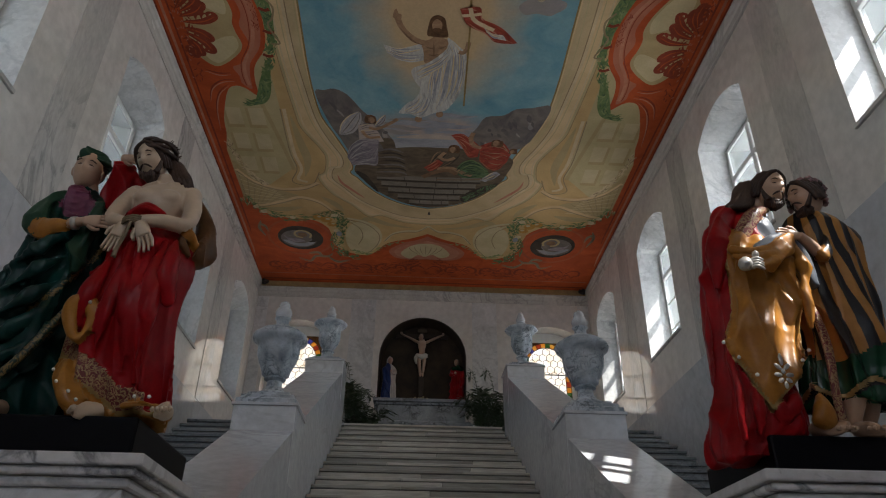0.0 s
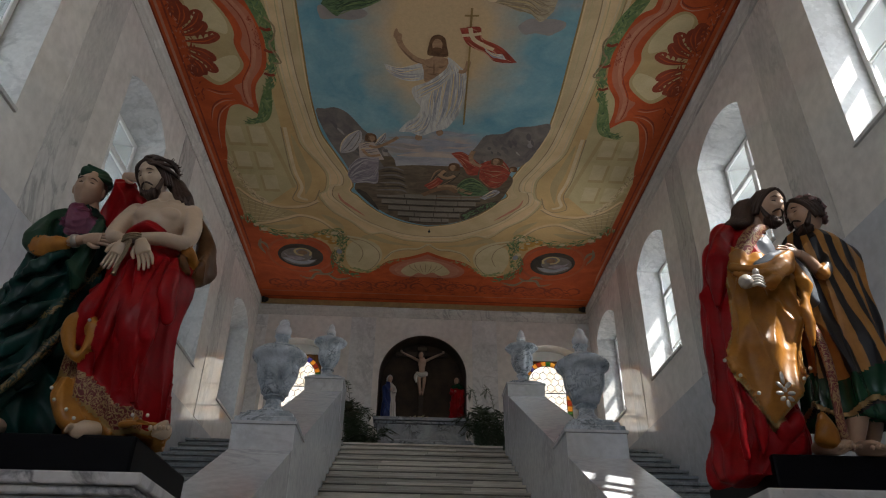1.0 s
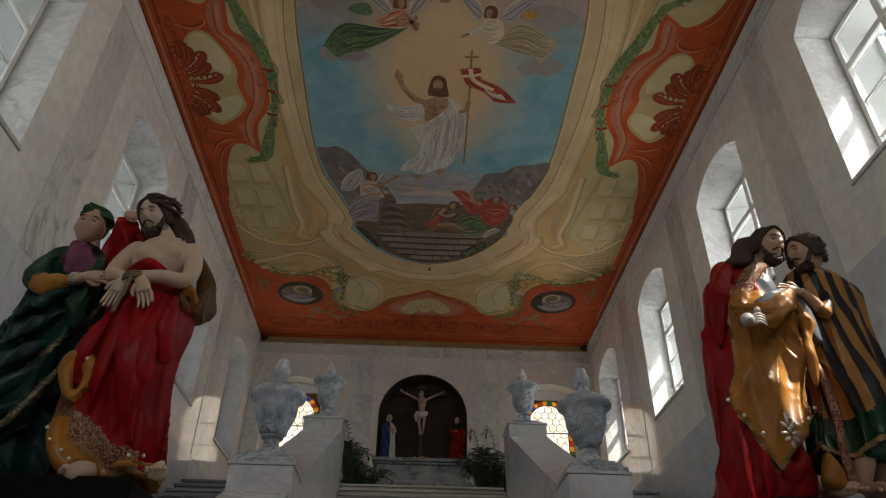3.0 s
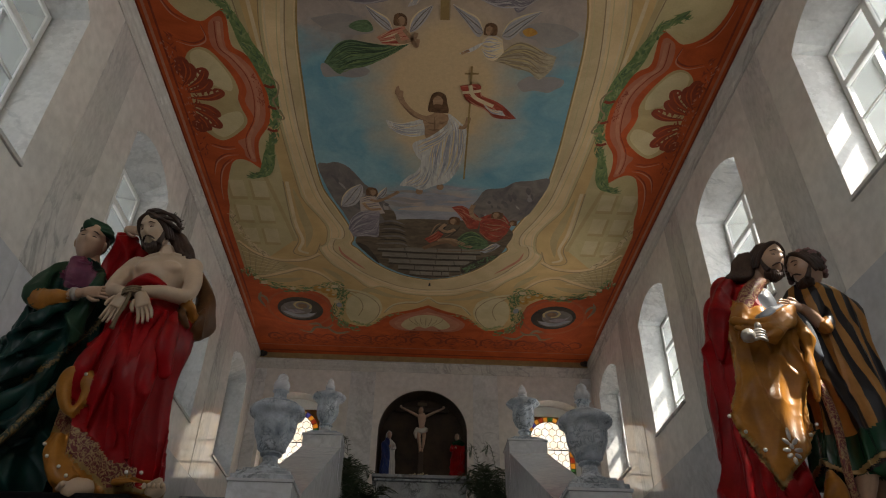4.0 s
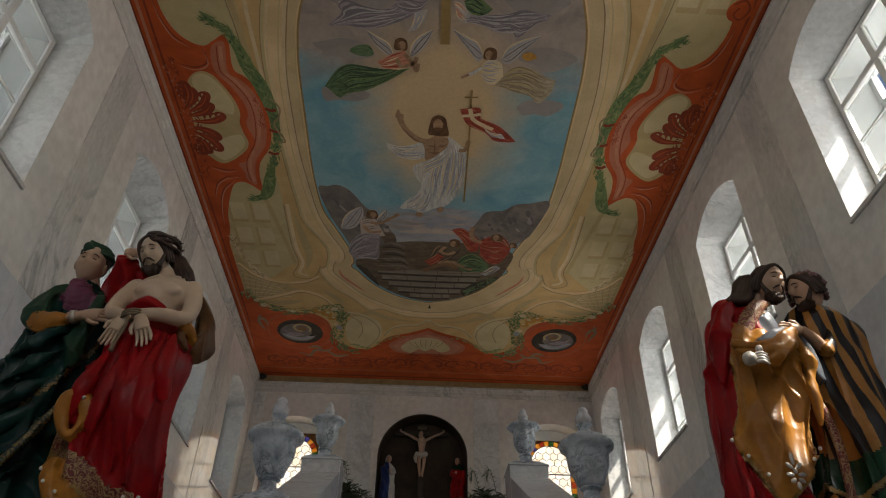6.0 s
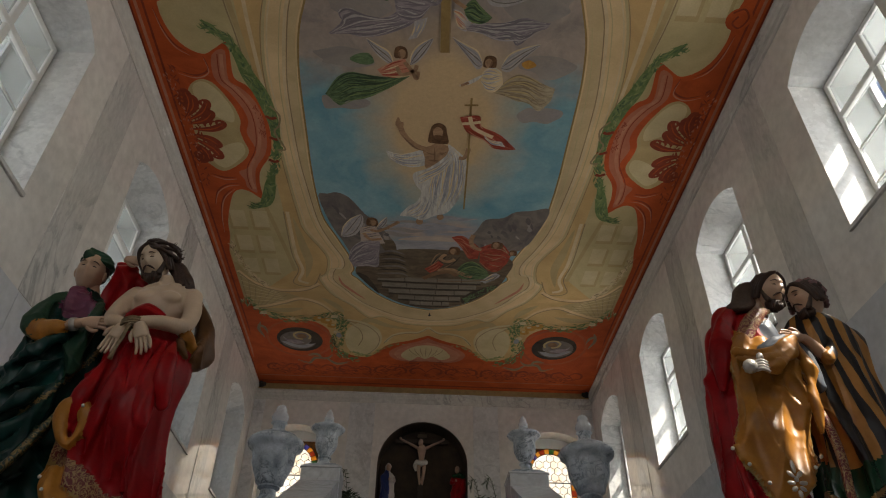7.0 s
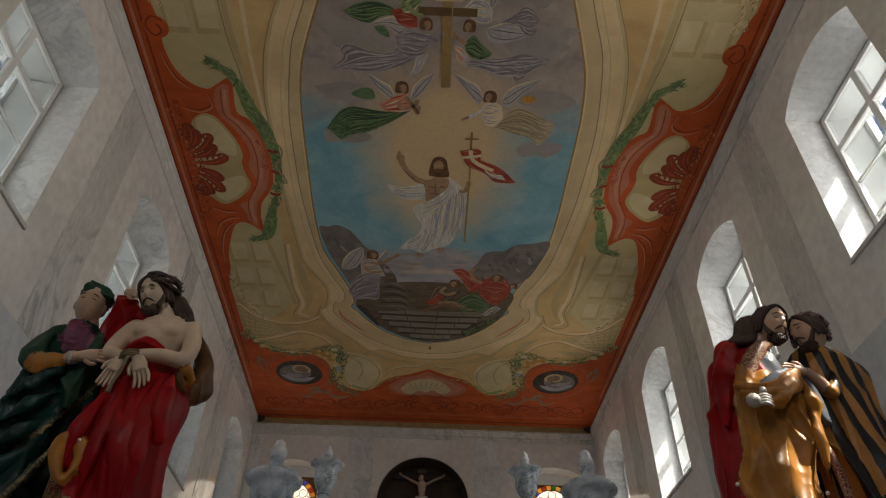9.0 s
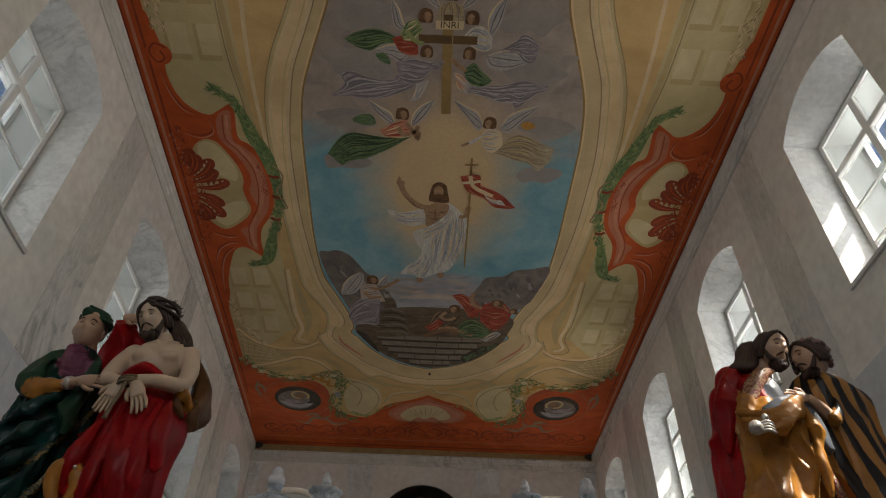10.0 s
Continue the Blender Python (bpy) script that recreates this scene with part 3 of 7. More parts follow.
def sky_fresco():
    m, nt, b = material("painted_sky", 0.8, 0, 0.2)
    v = coords(nt)

    def glow(at, size, soft):
        mp = node(nt, "ShaderNodeMapping", Location=tuple(-a / s for a, s in zip(at, size)), Scale=tuple(1 / s for s in size))
        nt.links.new(v, mp.inputs["Vector"])
        wob = node(nt, "ShaderNodeTexNoise", Scale=2.2, Detail=5.0)
        nt.links.new(v, wob.inputs["Vector"])
        add = nt.nodes.new("ShaderNodeVectorMath")
        add.operation = "MULTIPLY_ADD"
        nt.links.new(wob.outputs["Color"], add.inputs[0])
        add.inputs[1].default_value = (0.5, 0.5, 0.0)
        nt.links.new(mp.outputs[0], add.inputs[2])
        sub = nt.nodes.new("ShaderNodeVectorMath")
        sub.operation = "SUBTRACT"
        nt.links.new(add.outputs[0], sub.inputs[0])
        sub.inputs[1].default_value = (0.25, 0.25, 0.0)
        ln = nt.nodes.new("ShaderNodeVectorMath")
        ln.operation = "LENGTH"
        nt.links.new(sub.outputs[0], ln.inputs[0])
        return ramp(nt, ln.outputs["Value"], (1 - soft, 1.0), (1.0, 0.0))
    blue = ramp(nt, noise_out(nt, v, 1.5, 5, 0.6, 0.8), (0.3, (0.125, 0.29, 0.355)), (0.72, (0.27, 0.42, 0.445)))
    col = mix(nt, glow((0.0, 3.2, 8.8), (3.8, 3.55, 9.0), 0.2), blue, ramp(nt, noise_out(nt, v, 2.0, 6, 0.6, 1.0), (0.3, (0.24, 0.205, 0.195)), (0.7, (0.43, 0.335, 0.275))))
    col = mix(nt, glow((0.0, 6.7, 8.8), (1.35, 2.0, 9.0), 0.55), col, (0.60, 0.42, 0.235))
    col = mix(nt, glow((0.0, 9.1, 8.8), (1.5, 0.55, 9.0), 0.6), col, ramp(nt, noise_out(nt, v, 3, 5), (0.35, (0.26, 0.27, 0.30)), (0.65, (0.45, 0.34, 0.28))))
    fine = ramp(nt, noise_out(nt, v, 22, 5, 0.7), (0.3, 0.9), (0.7, 1.05))
    nt.links.new(mix(nt, 1.0, col, fine, "MULTIPLY"), b.inputs["Base Color"])
    return m


F_CREAM = fresco("cream_fresco", (0.68, 0.452, 0.205), (0.53, 0.335, 0.142), 1.2)
F_PALE = fresco("pale_moulding_fresco", (0.79, 0.575, 0.325), (0.65, 0.45, 0.235), 1.5)
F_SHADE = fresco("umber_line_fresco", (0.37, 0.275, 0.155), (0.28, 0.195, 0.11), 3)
F_GREENISH = fresco("sage_fresco", (0.59, 0.47, 0.255), (0.49, 0.39, 0.20), 2)
F_COFFER = fresco("ochre_coffer_fresco", (0.52, 0.39, 0.195), (0.44, 0.32, 0.155), 2)
F_RED = fresco("brick_red_fresco", (0.62, 0.115, 0.028), (0.40, 0.066, 0.017), 2.2)
F_PINK = fresco("rose_red_fresco", (0.52, 0.19, 0.11), (0.42, 0.13, 0.075), 2.2)
F_DEEP = fresco("deep_red_fresco", (0.33, 0.06, 0.025), (0.22, 0.04, 0.02), 6)
F_LEAF = fresco("green_leaf_fresco", (0.24, 0.30, 0.12), (0.10, 0.16, 0.055), 9)
F_FRUIT = fresco("fruit_fresco", (0.60, 0.33, 0.07), (0.45, 0.2, 0.04), 9)
F_STONE = fresco("purple_mountain_fresco", (0.25, 0.205, 0.175), (0.13, 0.11, 0.105), 3.5)
F_EARTH = fresco("brown_earth_fresco", (0.20, 0.145, 0.09), (0.08, 0.058, 0.04), 3, (1, 2.5, 1))
F_DARK = fresco("dark_earth_fresco", (0.09, 0.065, 0.045), (0.04, 0.03, 0.022), 3)
F_WHITE = fresco("white_drapery_fresco", (0.74, 0.70, 0.62), (0.38, 0.35, 0.33), 5, (2.6, 0.6, 1), 1.6)
F_WINGS = fresco("grey_wing_fresco", (0.52, 0.46, 0.42), (0.34, 0.30, 0.30), 6, (1.5, 1, 1))
F_GREEN = fresco("green_drapery_fresco", (0.17, 0.25, 0.12), (0.05, 0.085, 0.04), 6, (1, 2.2, 1), 1.5)
F_PURPLE = fresco("violet_drapery_fresco", (0.40, 0.33, 0.335), (0.17, 0.145, 0.17), 6, (1, 2.2, 1), 1.5)
F_BEIGE = fresco("beige_drapery_fresco", (0.50, 0.40, 0.26), (0.25, 0.19, 0.13), 6, (1, 2.2, 1), 1.5)
F_SCARLET = fresco("scarlet_drapery_fresco", (0.48, 0.09, 0.05), (0.20, 0.03, 0.02), 6)
F_SKIN = fresco("flesh_fresco", (0.47, 0.28, 0.16), (0.26, 0.15, 0.085), 7)
F_HAIR = fresco("brown_hair_fresco", (0.20, 0.10, 0.045), (0.08, 0.04, 0.02), 12)
F_CLOUD = fresco("grey_cloud_fresco", (0.42, 0.39, 0.40), (0.25, 0.25, 0.28), 3, (1, 2, 1))
F_CLOUD2 = fresco("warm_cloud_fresco", (0.38, 0.315, 0.27), (0.26, 0.235, 0.225), 2.2)
F_CROSS = fresco("golden_brown_cross_fresco", (0.36, 0.24, 0.09), (0.26, 0.16, 0.06), 4)
F_CROSS_DARK = fresco("dark_brown_cross_fresco", (0.17, 0.10, 0.04), (0.11, 0.065, 0.03), 4)
F_BUFF = fresco("buff_frame_fresco", (0.66, 0.49, 0.28), (0.54, 0.385, 0.205), 1.6)
F_LIGHT = fresco("light_stucco_fresco", (0.75, 0.585, 0.365), (0.61, 0.46, 0.27), 3)
F_PANEL = fresco("pale_sage_panel_fresco", (0.66, 0.54, 0.32), (0.54, 0.43, 0.24), 2)
F_ROSE = fresco("faded_rose_fresco", (0.60, 0.27, 0.17), (0.48, 0.18, 0.11), 3)
F_ROSE_SKY = fresco("dawn_rose_fresco", (0.55, 0.42, 0.33), (0.42, 0.33, 0.29), 3)
F_MOSS = fresco("light_moss_fresco", (0.33, 0.36, 0.16), (0.20, 0.24, 0.09), 9)
F_UMBER = fresco("umber_flesh_fresco", (0.28, 0.16, 0.085), (0.18, 0.10, 0.055), 7)
F_STEPS = fresco("grey_painted_stone_fresco", (0.30, 0.25, 0.195), (0.18, 0.15, 0.12), 3, (1, 3, 1))
F_PLUM = fresco("dusky_plum_fresco", (0.22, 0.185, 0.20), (0.16, 0.135, 0.15), 6)
F_PINE = fresco("pine_shadow_fresco", (0.055, 0.085, 0.045), (0.035, 0.055, 0.03), 6)
F_OCHRE = fresco("ochre_shadow_fresco", (0.30, 0.225, 0.14), (0.22, 0.16, 0.10), 6)
F_SLATE = fresco("slate_rock_fresco", (0.17, 0.145, 0.13), (0.11, 0.095, 0.09), 5)
F_EMBER = fresco("ember_red_fresco", (0.50, 0.12, 0.045), (0.38, 0.085, 0.03), 3)
F_SKY = sky_fresco()

painting = empty("ceiling_painting", label="baroque ceiling painting of a risen robed figure in a scrolled frame", category="ceiling painting", kind="structure")


def paint(name, pts, layer, mat, per=5, sharp=False, label="", flip=1):
    q = [(flip * x, y) for x, y in pts]
    line = q if sharp else [tuple(p) for p in spline(q, per, True)]
    z = TOP - 0.0012 * layer
    return part(name, prism(line, "z", z, z + 0.001), mat, painting, label)


def ribbon(name, pts, width, layer, mat, per=6, flip=1, taper=False):
    line = spline([(flip * x, y) for x, y in pts], per)
    a, b = [], []
    for i, p in enumerate(line):
        d = (line[min(i + 1, len(line) - 1)] - line[max(i - 1, 0)]).normalized()
        w = width / 2 * (math.sin(math.pi * (i + 0.3) / (len(line) - 0.4)) if taper else 1)
        nrm = Vector((-d.y, d.x)) * max(w, 0.002)
        a.append(tuple(p + nrm))
        b.append(tuple(p - nrm))
    z = TOP - 0.0012 * layer
    bm = bmesh.new()
    va, vb = [[bm.verts.new((x, y, zz)) for zz in (z, z + 0.001) for x, y in ln] for ln in (a, b)]
    n = len(line)
    for i in range(n - 1):
        bm.faces.new((va[i], va[i + 1], vb[i + 1], vb[i]))
        bm.faces.new((va[n + i], va[n + i + 1], vb[n + i + 1], vb[n + i]))
        bm.faces.new((va[i], va[i + 1], va[n + i + 1], va[n + i]))
        bm.faces.new((vb[i], vb[i + 1], vb[n + i + 1], vb[n + i]))
    return part(name, bm, mat, painting)


def disc(x, y, rx, ry=None, n=20):
    ry = ry or rx
    return [(x + rx * math.cos(2 * math.pi * k / n), y + ry * math.sin(2 * math.pi * k / n)) for k in range(n)]


def leafy(pts, width, layer, mat, seed, size=0.1, flip=1, name="painted_leaves", count=60):
    """Many small pointed leaves along a line, as one painted garland."""
    rng = random.Random(seed)
    line = spline(pts, 12)
    bm = bmesh.new()
    z = TOP - 0.0012 * layer
    for k in range(count):
        p = line[int(rng.random() * (len(line) - 1))]
        j = min(line.index(p) + 1, len(line) - 1)
        d = (line[j] - p)
        ang = math.atan2(d.y, d.x) + rng.uniform(-0.9, 0.9) + (math.pi if rng.random() < 0.2 else 0)
        off = rng.uniform(-width, width) / 2
        c = p + Vector((-math.sin(ang), math.cos(ang))) * off
        L, w = size * rng.uniform(0.7, 1.3), size * rng.uniform(0.18, 0.3)
        u, v = Vector((math.cos(ang), math.sin(ang))), Vector((-math.sin(ang), math.cos(ang)))
        quad = [c - u * L / 2, c + v * w / 2, c + u * L / 2, c - v * w / 2]
        zz = z - rng.uniform(0, 0.0008)
        bm.faces.new([bm.verts.new((flip * q.x, q.y, zz)) for q in quad])
    ob = part(name, bm, mat, painting)
    ob["kind"] = "stuff"
    return ob


EDGE_X = HALF - 0.02
paint("cream_field", [(-EDGE_X, FRONT), (EDGE_X, FRONT), (EDGE_X, BACK - 0.02), (-EDGE_X, BACK - 0.02)], 0, F_CREAM, sharp=True)


def mirrored(half, per=5):
    """A closed outline from its right half, bottom centre first."""
    line = [tuple(p) for p in spline(half, per)]
    return line + [(-x, y) for x, y in reversed(line[1:-1])]


def grown(line, o):
    out, n = [], len(line)
    for i, p in enumerate(line):
        d = Vector(line[(i + 1) % n]) - Vector(line[i - 1])
        d = d.normalized() if d.length > 1e-6 else Vector((1, 0))
        out.append((p[0] + d.y * -o, p[1] + d.x * o))
    return out


# the central picture and its scrolled frame
HEAD = [(1.28, 3.3), (1.30, 2.6), (1.2, 1.9), (0.7, 1.3), (0.0, 1.1)]
loop = mirrored([(0.0, 11.53), (0.47, 11.40), (0.86, 11.15), (1.14, 10.84), (1.31, 10.57), (1.43, 10.42), (1.375, 10.25), (1.43, 9.9), (1.63, 9.33), (1.80, 8.87), (1.865, 8.35), (1.89, 7.7), (1.885, 7.0), (1.88, 6.3), (1.865, 5.8), (1.80, 5.25), (1.68, 4.82), (1.52, 4.36), (1.37, 3.9)] + HEAD)
BAND_OUT = [(0.0, 12.12), (0.5, 12.06), (0.92, 11.84), (1.2, 11.88), (1.5, 11.5), (1.86, 11.12), (2.06, 10.62), (1.92, 10.42), (1.86, 10.0), (1.95, 9.7), (2.19, 9.2), (2.25, 8.76), (2.33, 7.66), (2.36, 6.5), (2.36, 5.78), (2.28, 5.14), (2.14, 4.65), (1.95, 4.2), (1.80, 3.78), (1.72, 3.2), (1.74, 2.5), (1.6, 1.6), (1.0, 0.8), (0.0, 0.55)]
BAND_IN = [(0.0, 11.92), (0.42, 11.87), (0.78, 11.72), (1.30, 11.36), (1.62, 10.93), (1.82, 10.62), (1.76, 10.30), (1.61, 10.24), (1.60, 9.95), (1.79, 9.48), (1.95, 8.93), (2.05, 8.07), (2.10, 7.43), (2.11, 6.6), (2.10, 6.1), (2.05, 5.61), (1.95, 4.99), (1.85, 4.67), (1.73, 4.36), (1.58, 3.9), (1.5, 3.3), (1.52, 2.5), (1.4, 1.75), (0.85, 1.05), (0.0, 0.85)]
loop = [(x - 0.035, y) for x, y in loop]
paint("frame_band", mirrored(BAND_OUT), 1.2, F_PALE, sharp=True)
paint("frame_band", mirrored(BAND_IN), 2.0, F_BUFF, sharp=True)
paint("picture_rim", grown(loop, 0.05), 5.0, F_PALE, sharp=True)
paint("picture_rim", grown(loop, 0.026), 6.0, F_CROSS, sharp=True)
paint("sky", loop, 7, F_SKY, sharp=True, label="blue painted sky with a warm golden glow")


def shifted(pts, dx, dy=0.0):
    return [(x + dx, y + dy) for x, y in pts]


for s in (-1, 1):
    # frame lines: shade on the outer side, light on the inner
    for line, o, w, lay, mat in ((BAND_OUT, 0.0, 0.035, 3.0, F_GREENISH), (BAND_OUT, -0.05, 0.02, 3.2, F_LIGHT), (BAND_OUT, 0.03, 0.012, 3.3, F_SHADE), (BAND_IN, 0.0, 0.016, 3.4, F_SHADE), (BAND_IN, 0.035, 0.04, 3.5, F_LIGHT), (BAND_IN, 0.10, 0.014, 3.6, F_GREENISH)):
        ribbon("frame_line", [(x + o * min(1, x / 0.9), y + (o if x < 1.3 and y > 9 else 0)) for x, y in line], w, lay, mat, 6, s)
    ribbon("frame_line", [(1.30, 10.72), (1.62, 10.45), (1.52, 10.28), (1.50, 9.98), (1.70, 9.42), (1.88, 8.9), (1.96, 8.1), (1.99, 7.2), (1.97, 6.2), (1.92, 5.6), (1.8, 5.0)], 0.012, 5.4, F_GREENISH, 6, s)
    ribbon("pink_scroll", [(1.72, 10.5), (1.66, 10.75), (1.45, 11.02), (1.25, 11.25)], 0.06, 5.5, F_ROSE, 6, s, True)
    paint("side_panel", [(2.62, 0.5), (3.58, 0.5), (3.58, 11.2), (3.15, 11.05), (2.45, 10.3), (2.5, 8.7), (2.56, 6.5), (2.6, 4.3)], 1.2, F_GREENISH, sharp=True, flip=s)
    ribbon("moulding_line", [(2.40, 1.0), (2.42, 3.6), (2.46, 4.4), (2.47, 5.2), (2.43, 6.2)], 0.05, 1.6, F_LIGHT, flip=s)
    ribbon("moulding_line", [(2.66, 1.0), (2.68, 4.3), (2.60, 5.4), (2.53, 6.2)], 0.07, 1.7, F_COFFER, flip=s)
    ribbon("moulding_line", [(2.72, 1.0), (2.74, 4.3), (2.65, 5.4), (2.57, 6.2)], 0.018, 1.8, F_SHADE, flip=s)
    ribbon("moulding_line", [(2.78, 8.6), (2.68, 9.2), (2.57, 9.9), (2.5, 10.4)], 0.07, 1.7, F_COFFER, flip=s)
    ribbon("moulding_line", [(2.5, 8.74), (2.5, 9.84), (2.44, 10.36), (2.58, 10.76), (2.38, 10.88), (2.18, 10.80), (2.05, 10.45)], 0.02, 3.1, F_SHADE, flip=s)
    ribbon("moulding_line", [(2.44, 8.74), (2.43, 9.84), (2.36, 10.36), (2.46, 10.68), (2.30, 10.78)], 0.06, 3.0, F_LIGHT, flip=s)
    for y0 in (0.6, 1.35, 2.1, 2.85, 3.6, 4.35, 8.75, 9.4, 10.05):
        for a, b in ((2.78, 3.07), (3.15, 3.44)):
            paint("coffer", [(a, y0), (b, y0), (b, y0 + 0.5), (a, y0 + 0.5)], 1.5, F_COFFER, sharp=True, flip=s)
            paint("coffer_light", [(a, y0), (b - 0.045, y0), (b - 0.045, y0 + 0.42), (a, y0 + 0.42)], 2.5, F_PANEL, sharp=True, flip=s)
    # red border and scrolled side cartouche
    paint("red_border", [(EDGE_X, FRONT), (3.60, FRONT), (3.60, BACK - 0.03), (EDGE_X, BACK - 0.03)], 3.0, F_RED, sharp=True, flip=s)
    ribbon("border_line", [(3.70, FRONT), (3.70, 5.0), (3.70, 15.0)], 0.03, 3.6, F_DEEP, flip=s)
    ribbon("border_line", [(3.79, FRONT), (3.79, 5.0), (3.79, 15.0)], 0.04, 3.7, F_ROSE, flip=s)
    ribbon("border_line", [(3.86, FRONT), (3.86, 5.0), (3.86, 15.0)], 0.025, 3.8, F_DEEP, flip=s)
    cart = [(3.66, 4.5), (3.50, 4.66), (3.53, 5.07), (3.46, 5.39), (3.31, 5.59), (3.12, 5.67), (2.97, 5.58), (2.80, 5.47), (2.78, 5.62), (2.80, 6.02), (2.66, 6.15), (2.52, 6.38), (2.46, 6.75), (2.47, 7.19), (2.54, 7.48), (2.72, 7.78), (2.78, 8.08), (2.79, 8.44), (2.95, 8.30), (3.09, 8.24), (3.24, 8.34), (3.38, 8.73), (3.47, 9.1), (3.52, 9.5), (3.68, 9.6)]
    paint("cartouche", cart, 4.0, F_RED, 4, flip=s, label="brick red scrolled cartouche")
    paint("cartouche_arch", [(2.84, 5.60), (3.02, 5.68), (3.07, 5.98), (3.02, 6.14), (2.90, 6.30), (2.78, 6.56), (2.74, 6.80), (2.80, 7.02), (2.73, 7.30), (2.76, 7.52), (2.93, 7.76), (3.06, 7.84), (3.0, 8.02), (2.99, 8.18), (2.86, 8.30), (2.84, 8.05), (2.78, 7.74), (2.60, 7.44), (2.53, 7.15), (2.52, 6.76), (2.58, 6.44), (2.72, 6.22), (2.88, 6.06)], 4.6, F_PINK, 4, flip=s)
    for o, mat, w in ((0.0, F_ROSE, 0.05), (0.05, F_DEEP, 0.014)):
        ribbon("arch_line", [(2.90 + o, 5.66), (2.93 + o, 6.05), (2.80 + o, 6.24), (2.66 + o, 6.50), (2.61 + o, 6.78), (2.63 + o, 7.12), (2.70 + o, 7.40), (2.86 + o, 7.72), (2.90 + o, 8.0), (2.88 + o, 8.22)], w, 5.0, mat, flip=s)
    for p in ([(3.14, 5.70), (3.12, 5.92), (3.3, 6.02), (3.52, 5.96)], [(3.3, 5.66), (3.46, 5.54), (3.56, 5.3), (3.6, 5.0)], [(3.12, 7.96), (3.3, 7.98), (3.5, 7.9)], [(3.2, 8.2), (3.4, 8.42), (3.52, 8.8), (3.58, 9.3)], [(3.1, 8.1), (3.3, 8.14), (3.48, 8.3), (3.58, 8.6)]):
        ribbon("scroll_line", p, 0.03, 4.7, F_DEEP, 6, s, True)
        ribbon("scroll_line", shifted(p, 0.0, 0.045), 0.02, 4.8, F_ROSE, 6, s, True)
    paint("opening", [(3.11, 6.13), (3.25, 6.08), (3.41, 6.18), (3.50, 6.4), (3.55, 6.9), (3.55, 7.5), (3.48, 7.68), (3.32, 7.83), (3.15, 7.77), (2.91, 7.55), (2.83, 7.37), (2.87, 7.17), (2.89, 6.97), (2.85, 6.79), (2.89, 6.55), (3.0, 6.3)], 5.2, F_COFFER, 4, flip=s)
    paint("opening_light", [(3.14, 6.17), (3.27, 6.12), (3.40, 6.24), (3.36, 6.6), (3.2, 6.72), (3.02, 6.82), (2.94, 6.8), (2.92, 6.6), (3.02, 6.34)], 5.5, F_PANEL, 4, flip=s)
    paint("opening_light", [(2.92, 7.22), (3.1, 7.26), (3.3, 7.4), (3.40, 7.62), (3.28, 7.76), (3.14, 7.70), (2.94, 7.5), (2.88, 7.36)], 5.5, F_PANEL, 4, flip=s)
    # acanthus plume: curling lobes that spring from the border into the opening
    for k, (ang, L, curl) in enumerate(((178, 0.60, 1), (160, 0.50, 1), (199, 0.46, -1), (146, 0.58, 1), (216, 0.56, -1), (126, 0.44, 1), (236, 0.44, -1), (112, 0.50, 1), (250, 0.40, -1))):
        a0 = radians(ang)
        p0 = (3.60, 7.0 - 0.30 * math.sin(a0))
        p1 = (p0[0] + L * 0.5 * math.cos(a0), p0[1] - L * 0.5 * math.sin(a0))
        a1 = a0 - 0.45 * curl
        p2 = (p1[0] + L * 0.36 * math.cos(a1), p1[1] - L * 0.36 * math.sin(a1))
        a2 = a1 - 1.5 * curl
        p3 = (p2[0] + L * 0.16 * math.cos(a2), p2[1] - L * 0.16 * math.sin(a2))
        ribbon("acanthus_leaf", [p0, p1, p2, p3], 0.12 + 0.02 * (k % 3), 6.0 + 0.1 * k, F_DEEP, 7, s, True)
        ribbon("acanthus_vein", [p0, p1, p2], 0.018, 7.2, F_RED, 6, s, True)
        for j in (0.45, 0.62, 0.8):
            q = (p0[0] + (p2[0] - p0[0]) * j, p0[1] + (p2[1] - p0[1]) * j)
            for w in (-0.9, 0.9):
                a = a1 + w
                ribbon("acanthus_lobe", [q, (q[0] + 0.08 * math.cos(a), q[1] - 0.08 * math.sin(a)), (q[0] + 0.13 * math.cos(a - 0.6 * w), q[1] - 0.13 * math.sin(a - 0.6 * w))], 0.05, 5.8 + 0.05 * k, F_DEEP, 4, s, True)
    leafy([(3.62, 5.9), (3.60, 6.6), (3.50, 7.0), (3.6, 7.5), (3.62, 8.2)], 0.16, 7.3, F_DEEP, 5, 0.10, s, "painted_acanthus", 70)
    leafy([(3.66, 6.0), (3.62, 7.0), (3.66, 8.1)], 0.16, 7.9, F_ROSE, 55, 0.06, s, "painted_acanthus", 40)
    leafy([(2.60, 6.5), (2.56, 6.8), (2.58, 7.1)], 0.10, 7.4, F_DEEP, 6, 0.06, s, "painted_blossom", 30)
    # laurel wreath in two bound swags
    for line, n in (([(3.06, 5.24), (2.78, 5.42), (2.67, 5.69), (2.60, 5.98), (2.49, 6.25), (2.42, 6.54), (2.38, 6.88), (2.40, 7.29), (2.48, 7.56)], 120), ([(2.48, 7.62), (2.60, 8.02), (2.69, 8.38), (2.80, 8.58), (3.02, 8.62)], 60)):
        ribbon("wreath_body", line, 0.20, 7.5, F_LEAF, 8, s, True)
        leafy(line, 0.15, 7.6, F_LEAF, 7, 0.15, s, "painted_wreath", n)
        leafy(line, 0.12, 8.3, F_GREEN, 27, 0.11, s, "painted_wreath", n // 2)
        leafy(line, 0.14, 8.9, F_MOSS, 29, 0.10, s, "painted_wreath", n // 3)
